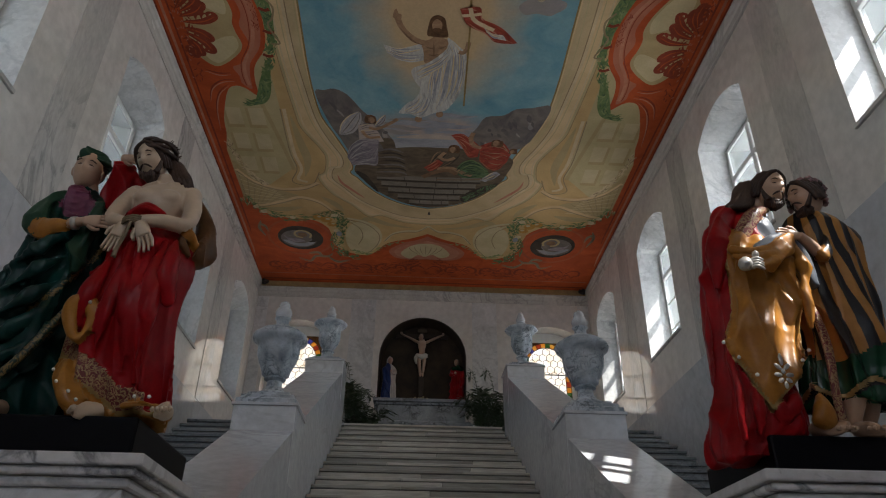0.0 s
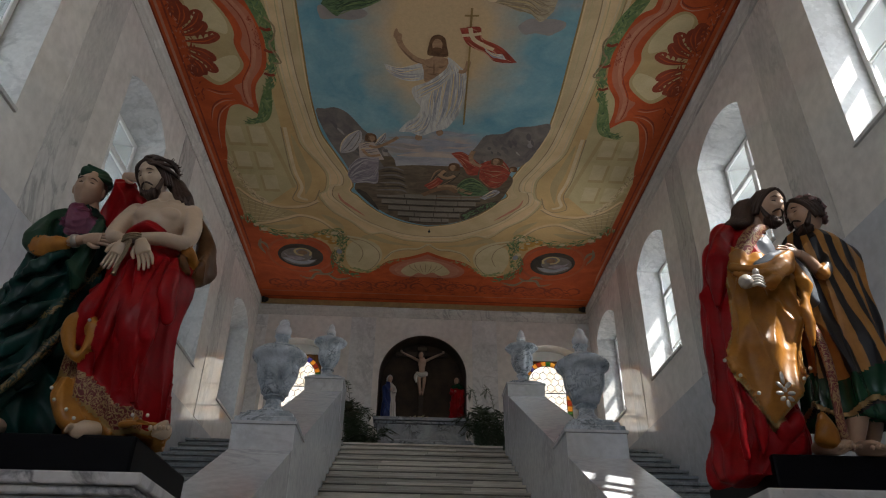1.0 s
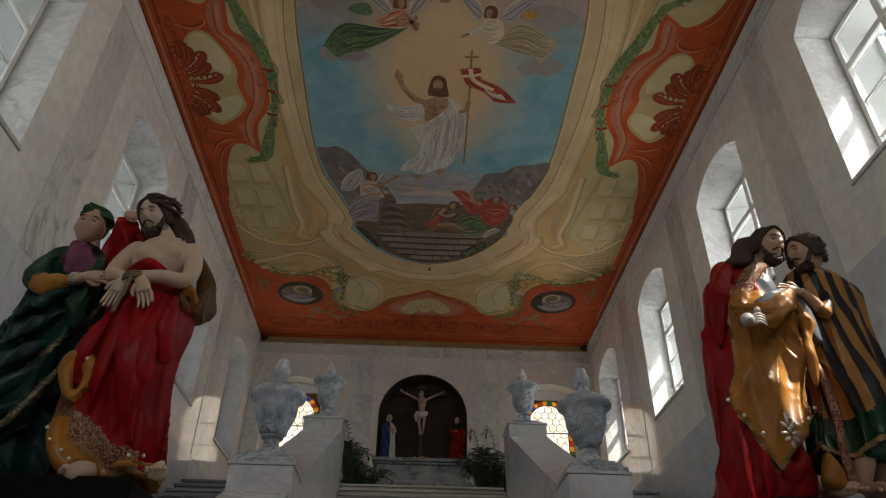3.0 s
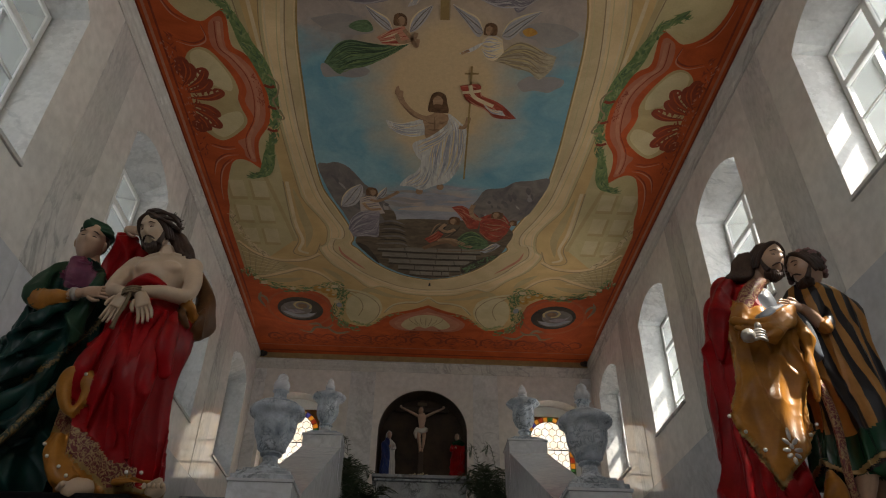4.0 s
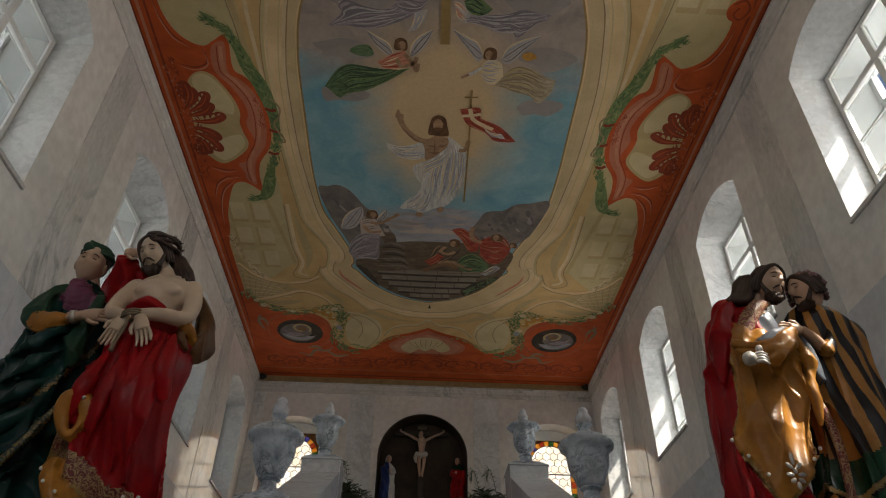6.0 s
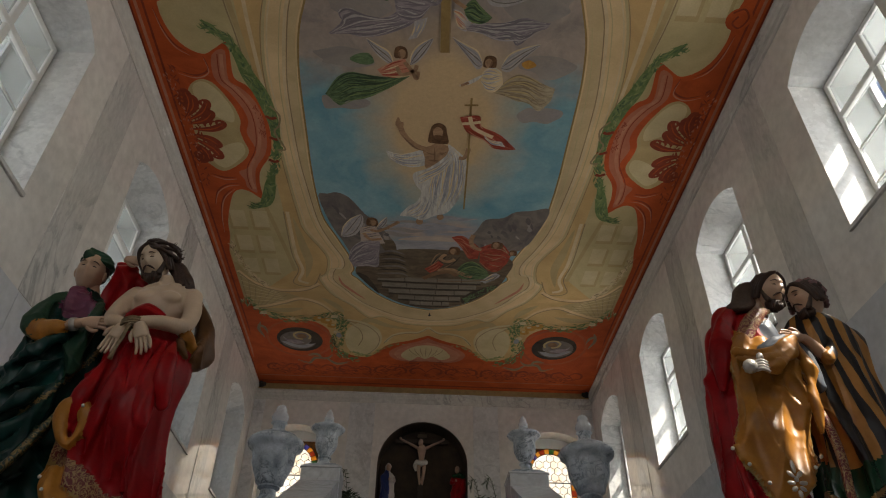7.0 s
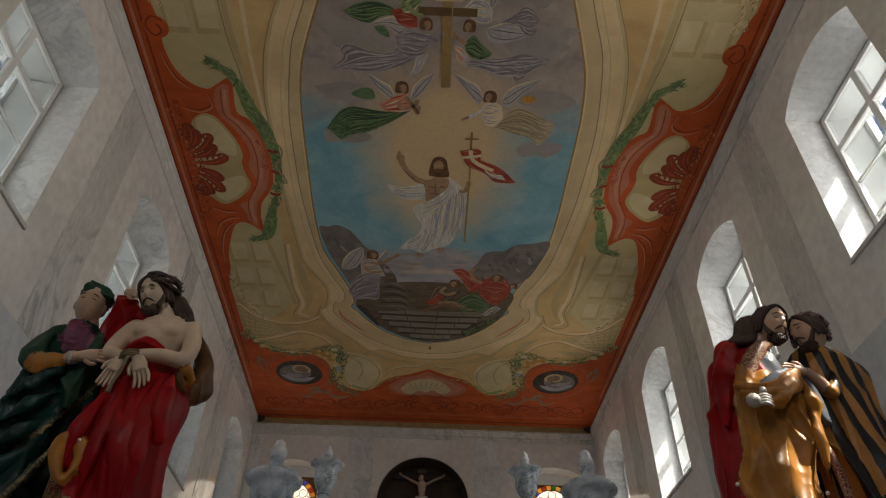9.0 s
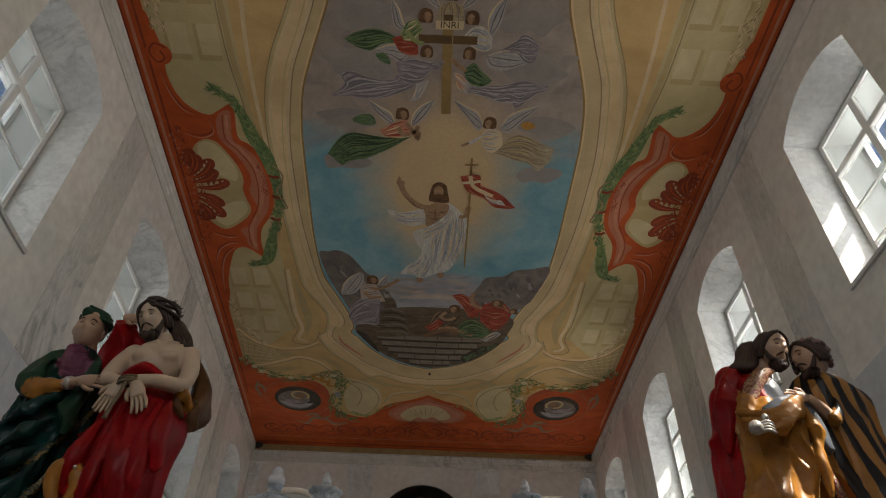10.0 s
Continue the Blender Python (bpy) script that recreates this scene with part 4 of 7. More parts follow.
    for x, y in ((2.40, 6.72), (2.40, 7.12), (2.48, 7.58)):
        ribbon("wreath_ribbon", [(x + 0.08, y - 0.04), (x, y), (x - 0.07, y - 0.02)], 0.05, 9.6, F_DEEP, flip=s)
    ribbon("wreath_bow", [(2.39, 6.49), (2.28, 6.66), (2.32, 6.86), (2.39, 6.95), (2.36, 7.1), (2.28, 7.31), (2.40, 7.33)], 0.028, 9.7, F_SHADE, flip=s)
    paint("volute", disc(3.56, 4.78, 0.16), 4.4, F_RED, sharp=True, flip=s)
    ribbon("volute_line", [(3.46, 4.70), (3.58, 4.64), (3.67, 4.76), (3.6, 4.90), (3.50, 4.84), (3.54, 4.74)], 0.025, 5, F_DEEP, flip=s)
    for pts, w, n in (([(3.45, 0.5), (3.52, 2.0), (3.46, 3.2), (3.48, 4.5)], 0.2, 170), ([(3.52, 9.6), (3.45, 10.1), (3.3, 10.6), (3.1, 10.9)], 0.12, 80)):
        leafy(pts, w, 4.2, F_LIGHT, 8, 0.12, s, "painted_stucco_garland", n)
        leafy(pts, w, 4.9, F_SHADE, 18, 0.08, s, "painted_stucco_garland", n // 2)
    for pts, w in (([(2.36, 8.9), (2.28, 9.6), (2.22, 10.1), (2.32, 10.6)], 0.16), ([(1.75, 11.95), (1.45, 12.2), (1.2, 12.0), (0.8, 12.2), (0.3, 12.3)], 0.16), ([(2.5, 11.65), (2.9, 11.75), (3.3, 11.72)], 0.16), ([(2.10, 11.25), (1.85, 11.5), (1.7, 11.75)], 0.14)):
        ribbon("olive_shading", pts, w, 2.7, F_COFFER, 6, s, True)
    # corner: diapered spandrel between scrolls
    paint("corner_field", [(3.58, 10.2), (3.3, 10.75), (2.9, 11.05), (2.5, 11.3), (2.9, 11.55), (3.3, 11.65), (3.58, 11.75)], 2.6, F_COFFER, 4, flip=s)
    for k in range(7):
        ribbon("diaper_line", [(3.54 - 0.13 * k, 10.6 + 0.1 * k), (3.56 - 0.06 * k, 11.6)], 0.012, 3.0, F_SHADE, 3, s)
        ribbon("diaper_line", [(3.56, 10.6 + 0.16 * k), (2.95 - 0.04 * k, 11.1 + 0.07 * k)], 0.012, 3.1, F_LIGHT, 3, s)
    for pts in ([(3.56, 10.45), (3.3, 10.82), (2.9, 11.02), (2.58, 11.02), (2.33, 10.95), (2.1, 10.78)], [(3.56, 11.66), (3.25, 11.62), (2.85, 11.45), (2.5, 11.3), (2.15, 11.45), (1.88, 11.8), (1.7, 11.9)]):
        ribbon("corner_scroll", pts, 0.07, 3.4, F_PALE, flip=s)
        ribbon("corner_scroll", shifted(pts, 0.0, 0.05), 0.02, 3.6, F_SHADE, flip=s)
    # pale shell fields that dip into the red, with their scroll edges
    paint("shell_field", [(1.05, 12.3), (1.35, 12.1), (1.65, 12.35), (1.74, 12.9), (1.62, 13.35), (1.35, 13.4), (1.1, 13.05), (0.98, 12.65)], 5.0, F_PANEL, 5, flip=s)
    for pts, w in (([(1.66, 12.0), (1.25, 12.15), (1.0, 12.55), (1.05, 13.0), (1.3, 13.42)], 0.055), ([(0.9, 12.85), (0.72, 12.55), (0.45, 12.42), (0.2, 12.40), (0.0, 12.2)], 0.06), ([(1.6, 12.1), (1.4, 12.3), (1.34, 12.65), (1.45, 13.0)], 0.03)):
        ribbon("shell_scroll", pts, w, 5.4, F_PANEL, flip=s)
        ribbon("shell_scroll", shifted(pts, 0.03, 0.05), 0.018, 5.5, F_SHADE, flip=s)
    leafy([(1.62, 13.3), (1.3, 13.45), (0.9, 13.05), (0.5, 12.85)], 0.12, 6.0, F_MOSS, 71, 0.11, s, "painted_leaves", 60)
    # medallion: a dark oval in rose rings, with a wreathed halo and a scroll
    for rx, ry, lay, mat in ((0.70, 0.76, 5.4, F_EMBER), (0.64, 0.69, 5.6, F_RED)):
        paint("medallion_rim", disc(2.70, 12.84, rx, ry, 28), lay, mat, sharp=True, flip=s)
    paint("medallion", disc(2.70, 12.86, 0.48, 0.49, 28), 6.4, F_DARK, sharp=True, flip=s, label="dark oval medallion")
    paint("medallion_field", disc(2.74, 12.90, 0.38, 0.36, 24), 6.6, F_STONE, sharp=True, flip=s)
    paint("medallion_scroll", [(2.40, 12.86), (2.42, 13.04), (2.60, 13.20), (2.86, 13.18), (3.08, 12.98), (2.98, 12.96), (2.80, 13.08), (2.60, 13.06), (2.48, 12.92)], 6.8, F_CLOUD, 4, flip=s)
    paint("medallion_bank", [(2.62, 12.98), (2.78, 12.88), (2.96, 12.86), (3.04, 12.74), (2.98, 12.94), (2.82, 13.04)], 6.9, F_PURPLE, 4, flip=s)
    ribbon("medallion_halo", [(2.50, 12.84), (2.47, 12.70), (2.56, 12.58), (2.70, 12.56), (2.80, 12.66), (2.76, 12.80), (2.64, 12.84)], 0.05, 7.2, F_COFFER, flip=s)
    paint("medallion_head", disc(2.64, 12.72, 0.10, 0.09), 7.4, F_UMBER, sharp=True, flip=s)
    paint("medallion_shadow", [(2.30, 12.86), (2.38, 12.66), (2.52, 12.52), (2.46, 12.70), (2.46, 12.90), (2.54, 13.02), (2.40, 13.0)], 7.0, F_DARK, 4, flip=s)
    garland = [(3.58, 11.4), (3.30, 11.85), (2.95, 12.02), (2.55, 12.06), (2.15, 11.95), (1.82, 11.88), (1.78, 12.25), (1.88, 12.7), (1.96, 13.1), (1.86, 13.45), (1.5, 13.62)]
    leafy(garland, 0.30, 7.4, F_LEAF, 11, 0.15, s, "painted_fruit_garland", 220)
    leafy(garland, 0.20, 8.2, F_GREEN, 12, 0.10, s, "painted_fruit_garland", 90)
    leafy(garland, 0.24, 9.0, F_LIGHT, 13, 0.07, s, "painted_fruit_garland", 60)
    for gx, gy, gr in ((2.08, 12.08, 0.12), (2.24, 12.0, 0.10), (1.98, 12.25, 0.10), (1.9, 12.5, 0.07), (2.75, 12.04, 0.06), (3.3, 11.85, 0.07), (3.42, 11.68, 0.06), (1.9, 11.9, 0.07)):
        paint("painted_fruit", disc(gx, gy, gr, gr * 0.9, 12), 9.8, F_FRUIT if gr > 0.07 else F_LIGHT, sharp=True, flip=s)
        paint("painted_fruit_shine", disc(gx - gr * 0.3, gy - gr * 0.3, gr * 0.4, gr * 0.35, 10), 10.1, F_PANEL, sharp=True, flip=s)
    paint("blue_blossom", disc(1.86, 12.62, 0.06, 0.1, 10), 10.2, F_CLOUD, sharp=True, flip=s)
    for pts in ([(2.05, 13.45), (2.2, 13.62), (2.45, 13.62), (2.6, 13.85), (2.85, 13.72)], [(2.2, 13.6), (2.0, 13.85), (1.7, 13.75)], [(2.3, 13.62), (2.4, 13.45), (2.6, 13.5)], [(3.42, 12.2), (3.5, 12.5), (3.42, 12.8)], [(3.5, 12.3), (3.38, 12.4), (3.34, 12.6)]):
        ribbon("scrollwork", pts, 0.07, 6.2, F_OCHRE, 5, s, True)
        ribbon("scrollwork", shifted(pts, 0.0, 0.05), 0.03, 6.1, F_SHADE, 5, s, True)
    leafy([(1.0, 14.0), (0.5, 13.9), (0.2, 13.7)], 0.3, 6.2, F_DEEP, 14, 0.12, s, "painted_scrollwork", 60)
    leafy([(3.4, 14.2), (2.4, 14.3), (1.4, 14.1)], 0.4, 6.2, F_DEEP, 15, 0.12, s, "painted_scrollwork", 70)

red_half = [(0.0, 12.52), (0.39, 12.75), (0.85, 12.96), (1.16, 13.4), (1.45, 13.52), (1.78, 13.36), (2.02, 13.05), (2.06, 12.45), (2.35, 12.12), (2.75, 12.08), (3.15, 12.0), (3.42, 11.72), (3.58, 11.35)]
half = [tuple(p) for p in spline(red_half, 4)]
line = [(-x, y) for x, y in reversed(half[1:])] + half + [(EDGE_X, BACK - 0.03), (-EDGE_X, BACK - 0.03)]
paint("red_end_field", line, 3.9, F_RED, sharp=True, label="brick red end field with scrollwork")
ribbon("border_line", [(-3.8, 14.78), (0, 14.78), (3.8, 14.78)], 0.05, 4.6, F_DEEP)
ribbon("border_line", [(-3.8, 14.5), (0, 14.5), (3.8, 14.5)], 0.03, 4.6, F_PINK)
for k in range(9):
    cx = -3.2 + 0.8 * k
    for w in (-1, 1):
        ribbon("scrollwork", [(cx, 14.15), (cx + 0.15 * w, 13.95), (cx + 0.32 * w, 14.0), (cx + 0.34 * w, 14.18), (cx + 0.22 * w, 14.22)], 0.06, 4.7, F_DEEP, 5, 1, True)
leafy([(-3.4, 14.1), (0, 14.2), (3.4, 14.1)], 0.45, 4.8, F_DEEP, 31, 0.13, 1, "painted_scrollwork", 260)
paint("shell_arch", mirrored([(0.0, 13.62), (0.4, 13.66), (0.72, 13.55), (0.82, 13.25), (0.5, 12.92), (0.22, 12.78), (0.0, 12.62)]), 4.8, F_PINK, sharp=True)
paint("shell_arch", mirrored([(0.0, 13.60), (0.4, 13.62), (0.64, 13.50), (0.70, 13.25), (0.42, 12.98), (0.0, 12.80)]), 5.1, F_ROSE, sharp=True)
paint("shell", [(-0.57, 13.39), (-0.37, 13.06), (-0.05, 12.92), (0.28, 13.01), (0.51, 13.38), (0.31, 13.54), (0.12, 13.40), (-0.04, 13.51), (-0.19, 13.43), (-0.37, 13.61)], 5.4, F_PANEL, 4)
for k in range(-3, 4):
    ribbon("shell_rib", [(-0.03 + 0.05 * k, 13.42), (-0.03 + 0.11 * k, 13.2), (-0.03 + 0.12 * k, 13.02 + 0.02 * abs(k))], 0.016, 5.8, F_SHADE, 4, 1, True)

# what the picture shows: ground, mountains, drapery shapes, a cross


def drapery(top, bot, base, dark, light, layer, n=9, seed=1, label="", name="drapery"):
    """A painted cloth between an upper and a lower edge, with dark and light fold strokes running along it."""
    rng = random.Random(seed)
    a, b = [[tuple(p) for p in spline(e, 24 // (len(e) - 1) + 1)] for e in (top, bot)]
    paint(name, a + b[::-1], layer, base, sharp=True, label=label)
    n = int(n * 1.7)
    for k in range(n):
        t0 = (k + rng.uniform(0.15, 0.85)) / n
        t1 = min(max(t0 + rng.uniform(-0.16, 0.16), 0.05), 0.95)
        i0, i1 = rng.uniform(0, 0.3), rng.uniform(0.7, 1.0)
        pts = []
        for j in range(6):
            u = i0 + (i1 - i0) * j / 5
            t = t0 + (t1 - t0) * j / 5 + 0.03 * math.sin(7 * u + k)
            p, q = a[int(u * (len(a) - 1))], b[int(u * (len(b) - 1))]
            pts.append((p[0] * (1 - t) + q[0] * t, p[1] * (1 - t) + q[1] * t))
        ribbon("fold", pts, rng.uniform(0.010, 0.028), layer + 0.5 + 0.01 * k, dark if k % 3 else light, 4, 1, True)


def painted_head(x, y, layer, r=0.07, turn=1):
    """A head seen as two plain ovals: hair behind, face turned to one side."""
    paint("hair", [(x - r, y), (x - 0.75 * r, y - 0.95 * r), (x, y - 1.25 * r), (x + 0.8 * r, y - 0.9 * r), (x + 1.05 * r, y), (x + 0.9 * r, y + 0.95 * r), (x, y + 1.0 * r), (x - 0.9 * r, y + 0.9 * r)], layer, F_HAIR, 4)
    paint("head", [(x + 0.2 * r * turn - 0.55 * r, y - 0.2 * r), (x + 0.2 * r * turn, y - 0.72 * r), (x + 0.2 * r * turn + 0.55 * r, y - 0.2 * r), (x + 0.2 * r * turn + 0.42 * r, y + 0.6 * r), (x + 0.2 * r * turn, y + 0.98 * r), (x + 0.2 * r * turn - 0.42 * r, y + 0.6 * r)], layer + 0.4, F_SKIN, 4)
    ribbon("face_shade", [(x + 0.2 * r * turn - 0.4 * r * turn, y - 0.3 * r), (x - 0.28 * r * turn, y + 0.25 * r), (x + 0.05 * r * turn, y + 0.85 * r)], 0.3 * r, layer + 0.6, F_UMBER, 4, 1, True)


def wing(pts, layer):
    """A feathered wing from its shoulder side; pts go tip first, leading edge, root, trailing edge."""
    paint("wing", pts, layer, F_WINGS, 4)
    n = len(pts)
    lead = pts[:n // 2 + 1]
    trail = [pts[0]] + pts[:n // 2 - 1:-1]
    ribbon("wing_edge", lead, 0.022, layer + 0.6, F_LIGHT, 5, 1, True)
    for k in range(1, 5):
        t = k / 5
        line = [(lead[min(i, len(lead) - 1)][0] * (1 - t) + trail[min(i, len(trail) - 1)][0] * t, lead[min(i, len(lead) - 1)][1] * (1 - t) + trail[min(i, len(trail) - 1)][1] * t) for i in range(max(len(lead), len(trail)))]
        ribbon("feather", line, 0.016, layer + 0.4, F_CLOUD if k % 2 else F_STONE, 4, 1, True)


# sky: drifting clouds, kept low in contrast
rng = random.Random(21)
for k, (cx, cy, w, h) in enumerate(((-1.1, 4.75, 0.5, 0.3), (1.1, 4.7, 0.5, 0.28), (-1.35, 6.35, 0.35, 0.16), (1.35, 6.45, 0.35, 0.16), (-1.3, 5.6, 0.4, 0.2), (1.35, 5.6, 0.35, 0.2), (-1.0, 4.1, 0.4, 0.25), (0.95, 4.05, 0.4, 0.25))):
    pts = [(cx + w * math.cos(a) * rng.uniform(0.7, 1.15), cy + h * math.sin(a) * rng.uniform(0.6, 1.2)) for a in [2 * math.pi * j / 11 for j in range(11)]]
    paint("cloud", pts, 7.6 + 0.05 * k, F_CLOUD2, 5)
for k in range(16):
    cx, cy, w = rng.uniform(-1.3, 1.3), rng.uniform(8.72, 9.25), rng.uniform(0.2, 0.5)
    ribbon("cloud_streak", [(cx - w, cy), (cx - w * 0.3, cy - 0.03), (cx + w * 0.3, cy + 0.02), (cx + w, cy - 0.01)], rng.uniform(0.05, 0.13), 8.0 + 0.03 * k, F_CLOUD if k % 3 else F_CLOUD2, 5, 1, True)

# landscape
paint("mountain", [(-1.89, 8.30), (-1.74, 8.25), (-1.58, 8.21), (-1.38, 8.34), (-1.16, 8.71), (-1.0, 8.89), (-0.69, 9.40), (-0.59, 9.64), (-1.26, 10.1), (-1.57, 9.45), (-1.76, 8.94)], 8.6, F_STONE, 3)
paint("mountain", [(0.56, 9.40), (0.72, 9.0), (0.84, 8.73), (1.12, 8.67), (1.30, 8.51), (1.57, 8.46), (1.85, 8.40), (1.79, 8.85), (1.52, 9.52), (0.78, 9.71)], 8.6, F_STONE, 3)
rng = random.Random(77)
for k in range(46):
    u = rng.random()
    x0, y0 = (-1.78 + 1.0 * u, 8.36 + 0.85 * u + rng.uniform(0, 0.5)) if k % 2 else (0.78 + 0.95 * u, 8.86 - 0.32 * u + rng.uniform(0, 0.55))
    if x0 < 0 and abs(x0) < 0.62 or abs(x0) > 1.70 - 0.45 * max(0, y0 - 8.9):
        continue
    a, L = rng.uniform(0.7, 1.5), rng.uniform(0.08, 0.22)
    ribbon("rock_shade", [(x0, y0), (x0 + L * 0.5 * math.cos(a), y0 + L * 0.5), (x0 + L * math.cos(a) * rng.uniform(0.4, 1.3), y0 + L)], rng.uniform(0.03, 0.09), 9.0 + 0.003 * k, F_SLATE if k % 3 else F_CLOUD2, 4, 1, True)
paint("far_plain", [(-0.75, 9.42), (-0.14, 9.36), (0.6, 9.40), (0.6, 9.75), (-0.7, 9.75)], 9.2, F_CLOUD, 4)
ribbon("dawn_streak", [(-0.62, 9.34), (0.0, 9.28), (0.55, 9.34)], 0.12, 9.3, F_ROSE_SKY, 5, 1, True)
paint("brown_ground", [(-1.40, 10.3), (-1.2, 9.95), (-0.59, 9.62), (0.37, 9.58), (1.0, 9.6), (1.43, 9.85), (1.37, 10.3), (1.28, 10.58), (1.12, 10.82), (0.84, 11.13), (0.46, 11.37), (0.0, 11.49), (-0.46, 11.37), (-0.84, 11.13), (-1.12, 10.82), (-1.28, 10.58)], 9.5, F_EARTH, 4)
for k, y in enumerate((10.50, 10.70, 10.90, 11.10, 11.28)):
    w = (1.0, 0.92, 0.8, 0.62, 0.4)[k]
    ribbon("stone_step", [(-w, y), (0, y + 0.02), (w * 0.92, y)], 0.13, 9.9 + 0.1 * k, F_STEPS)
    ribbon("step_edge", [(-w, y + 0.09), (0, y + 0.11), (w * 0.92, y + 0.09)], 0.05, 10.5, F_DARK)
    for j in (-0.5, 0.1, 0.55):
        ribbon("stone_joint", [(w * j, y - 0.06), (w * j + 0.01, y + 0.07)], 0.012, 10.6, F_DARK, 3)
paint("dark_bush", [(-1.38, 10.38), (-1.22, 10.42), (-1.08, 10.7), (-0.98, 11.02), (-1.18, 10.74)], 10.8, F_DARK, 4)
paint("dark_bush", [(0.67, 11.24), (0.60, 11.05), (0.87, 10.77), (1.26, 10.56), (1.08, 10.84)], 10.8, F_DARK, 4)
leafy([(0.66, 11.14), (0.85, 10.95), (1.2, 10.62)], 0.14, 11.3, F_GREEN, 41, 0.10, 1, "painted_leaves", 70)
paint("rock", [(-0.93, 9.42), (-0.69, 9.40), (-0.61, 9.81), (-0.43, 10.18), (-0.32, 10.30), (-0.48, 10.46), (-1.01, 10.50), (-1.32, 10.33), (-0.92, 10.17), (-0.84, 9.74)], 11, F_EARTH, 4)
for k in range(7):
    y = 9.7 + 0.11 * k
    ribbon("rock_line", [(-0.9 - 0.02 * k, y), (-0.7 + 0.02 * k, y - 0.03), (-0.5 + 0.01 * k, y + 0.06)], 0.05, 11.6 + 0.02 * k, F_DARK if k % 2 else F_STONE, taper=True)

# the risen figure
drapery([(-0.79, 7.24), (-0.59, 7.30), (-0.42, 7.26), (-0.22, 7.18)], [(-0.74, 7.40), (-0.59, 7.52), (-0.38, 7.57), (-0.19, 7.51)], F_WHITE, F_CLOUD, F_LIGHT, 11, 9, 4, "", "loose_drapery")
paint("figure_torso", [(-0.24, 7.17), (-0.12, 7.10), (-0.03, 7.02), (0.08, 7.08), (0.17, 7.14), (0.16, 7.30), (0.04, 7.50), (-0.18, 7.58), (-0.21, 7.36)], 11.8, F_SKIN, 4)
for p, q in (((-0.19, 7.24), (-0.05, 7.27)), ((-0.02, 7.26), (0.11, 7.22)), ((-0.07, 7.14), (-0.06, 7.44)), ((-0.16, 7.40), (0.02, 7.38))):
    ribbon("torso_shade", [p, ((p[0] + q[0]) / 2, (p[1] + q[1]) / 2 + 0.02), q], 0.022, 12.2, F_UMBER, 4, 1, True)
ribbon("figure_arm", [(-0.17, 7.18), (-0.30, 7.14), (-0.42, 7.05), (-0.53, 6.90), (-0.585, 6.74)], 0.085, 12.1, F_SKIN)
ribbon("arm_shade", [(-0.2, 7.22), (-0.34, 7.17), (-0.46, 7.05), (-0.56, 6.9)], 0.03, 12.3, F_UMBER, 5, 1, True)
paint("figure_hand", [(-0.64, 6.74), (-0.635, 6.64), (-0.60, 6.58), (-0.57, 6.66), (-0.53, 6.68), (-0.545, 6.78)], 12.3, F_SKIN, 4)
paint("figure_hair", [(-0.15, 6.82), (-0.11, 6.70), (-0.02, 6.66), (0.07, 6.72), (0.10, 6.86), (0.13, 7.03), (0.06, 7.06), (-0.10, 7.05), (-0.17, 7.02)], 12.0, F_HAIR, 4)
paint("figure_head", [(-0.10, 6.80), (-0.04, 6.73), (0.03, 6.79), (0.03, 6.90), (-0.03, 7.0), (-0.095, 6.90)], 12.4, F_SKIN, 4)
paint("figure_beard", [(-0.09, 6.91), (-0.035, 6.89), (0.025, 6.91), (0.0, 7.01), (-0.03, 7.05), (-0.065, 7.01)], 12.6, F_HAIR, 4)
paint("figure_drapery", [(0.13, 7.06), (0.31, 7.23), (0.42, 7.40), (0.425, 7.88), (0.36, 8.22), (0.27, 8.44), (0.17, 8.60), (-0.02, 8.68), (-0.22, 8.80), (-0.40, 8.72), (-0.58, 8.70), (-0.44, 8.46), (-0.33, 8.37), (-0.24, 8.13), (-0.33, 7.96), (-0.38, 7.71), (-0.15, 7.57), (0.04, 7.38), (0.14, 7.22)], 12.9, F_WHITE, 4, label="white flowing drapery")
drapery([(0.16, 7.10), (0.30, 7.24), (0.38, 7.46), (0.39, 7.88), (0.33, 8.2), (0.16, 8.58)], [(0.10, 7.34), (0.02, 7.55), (-0.10, 7.75), (-0.14, 8.0), (-0.14, 8.3), (-0.16, 8.7)], F_WHITE, F_CLOUD, F_LIGHT, 13.2, 17, 3, "", "hanging_folds")
drapery([(-0.36, 7.74), (-0.2, 7.64), (0.0, 7.5), (0.16, 7.28)], [(-0.30, 7.94), (-0.16, 7.82), (0.06, 7.64), (0.24, 7.36)], F_WHITE, F_CLOUD, F_LIGHT, 14.2, 8, 5, "", "wrapped_folds")
drapery([(-0.22, 8.16), (-0.32, 8.40), (-0.46, 8.54), (-0.56, 8.69)], [(-0.06, 8.3), (-0.12, 8.6), (-0.22, 8.76), (-0.40, 8.72)], F_WHITE, F_CLOUD, F_LIGHT, 14.2, 9, 6, "", "trailing_folds")
ribbon("figure_arm", [(0.30, 7.32), (0.36, 7.33), (0.41, 7.26), (0.43, 7.12)], 0.07, 15.2, F_SKIN)
for fx, fy in ((-0.26, 8.84), (0.08, 8.70)):
    paint("figure_foot", disc(fx, fy, 0.06, 0.08, 12), 12.8, F_SKIN, sharp=True)
ribbon("banner_staff", [(0.41, 6.45), (0.43, 7.1), (0.455, 8.48)], 0.026, 15.4, F_CROSS)
ribbon("banner_cross", [(0.40, 6.18), (0.405, 6.50)], 0.03, 15.4, F_CROSS)
ribbon("banner_cross", [(0.31, 6.31), (0.50, 6.30)], 0.03, 15.5, F_CROSS)
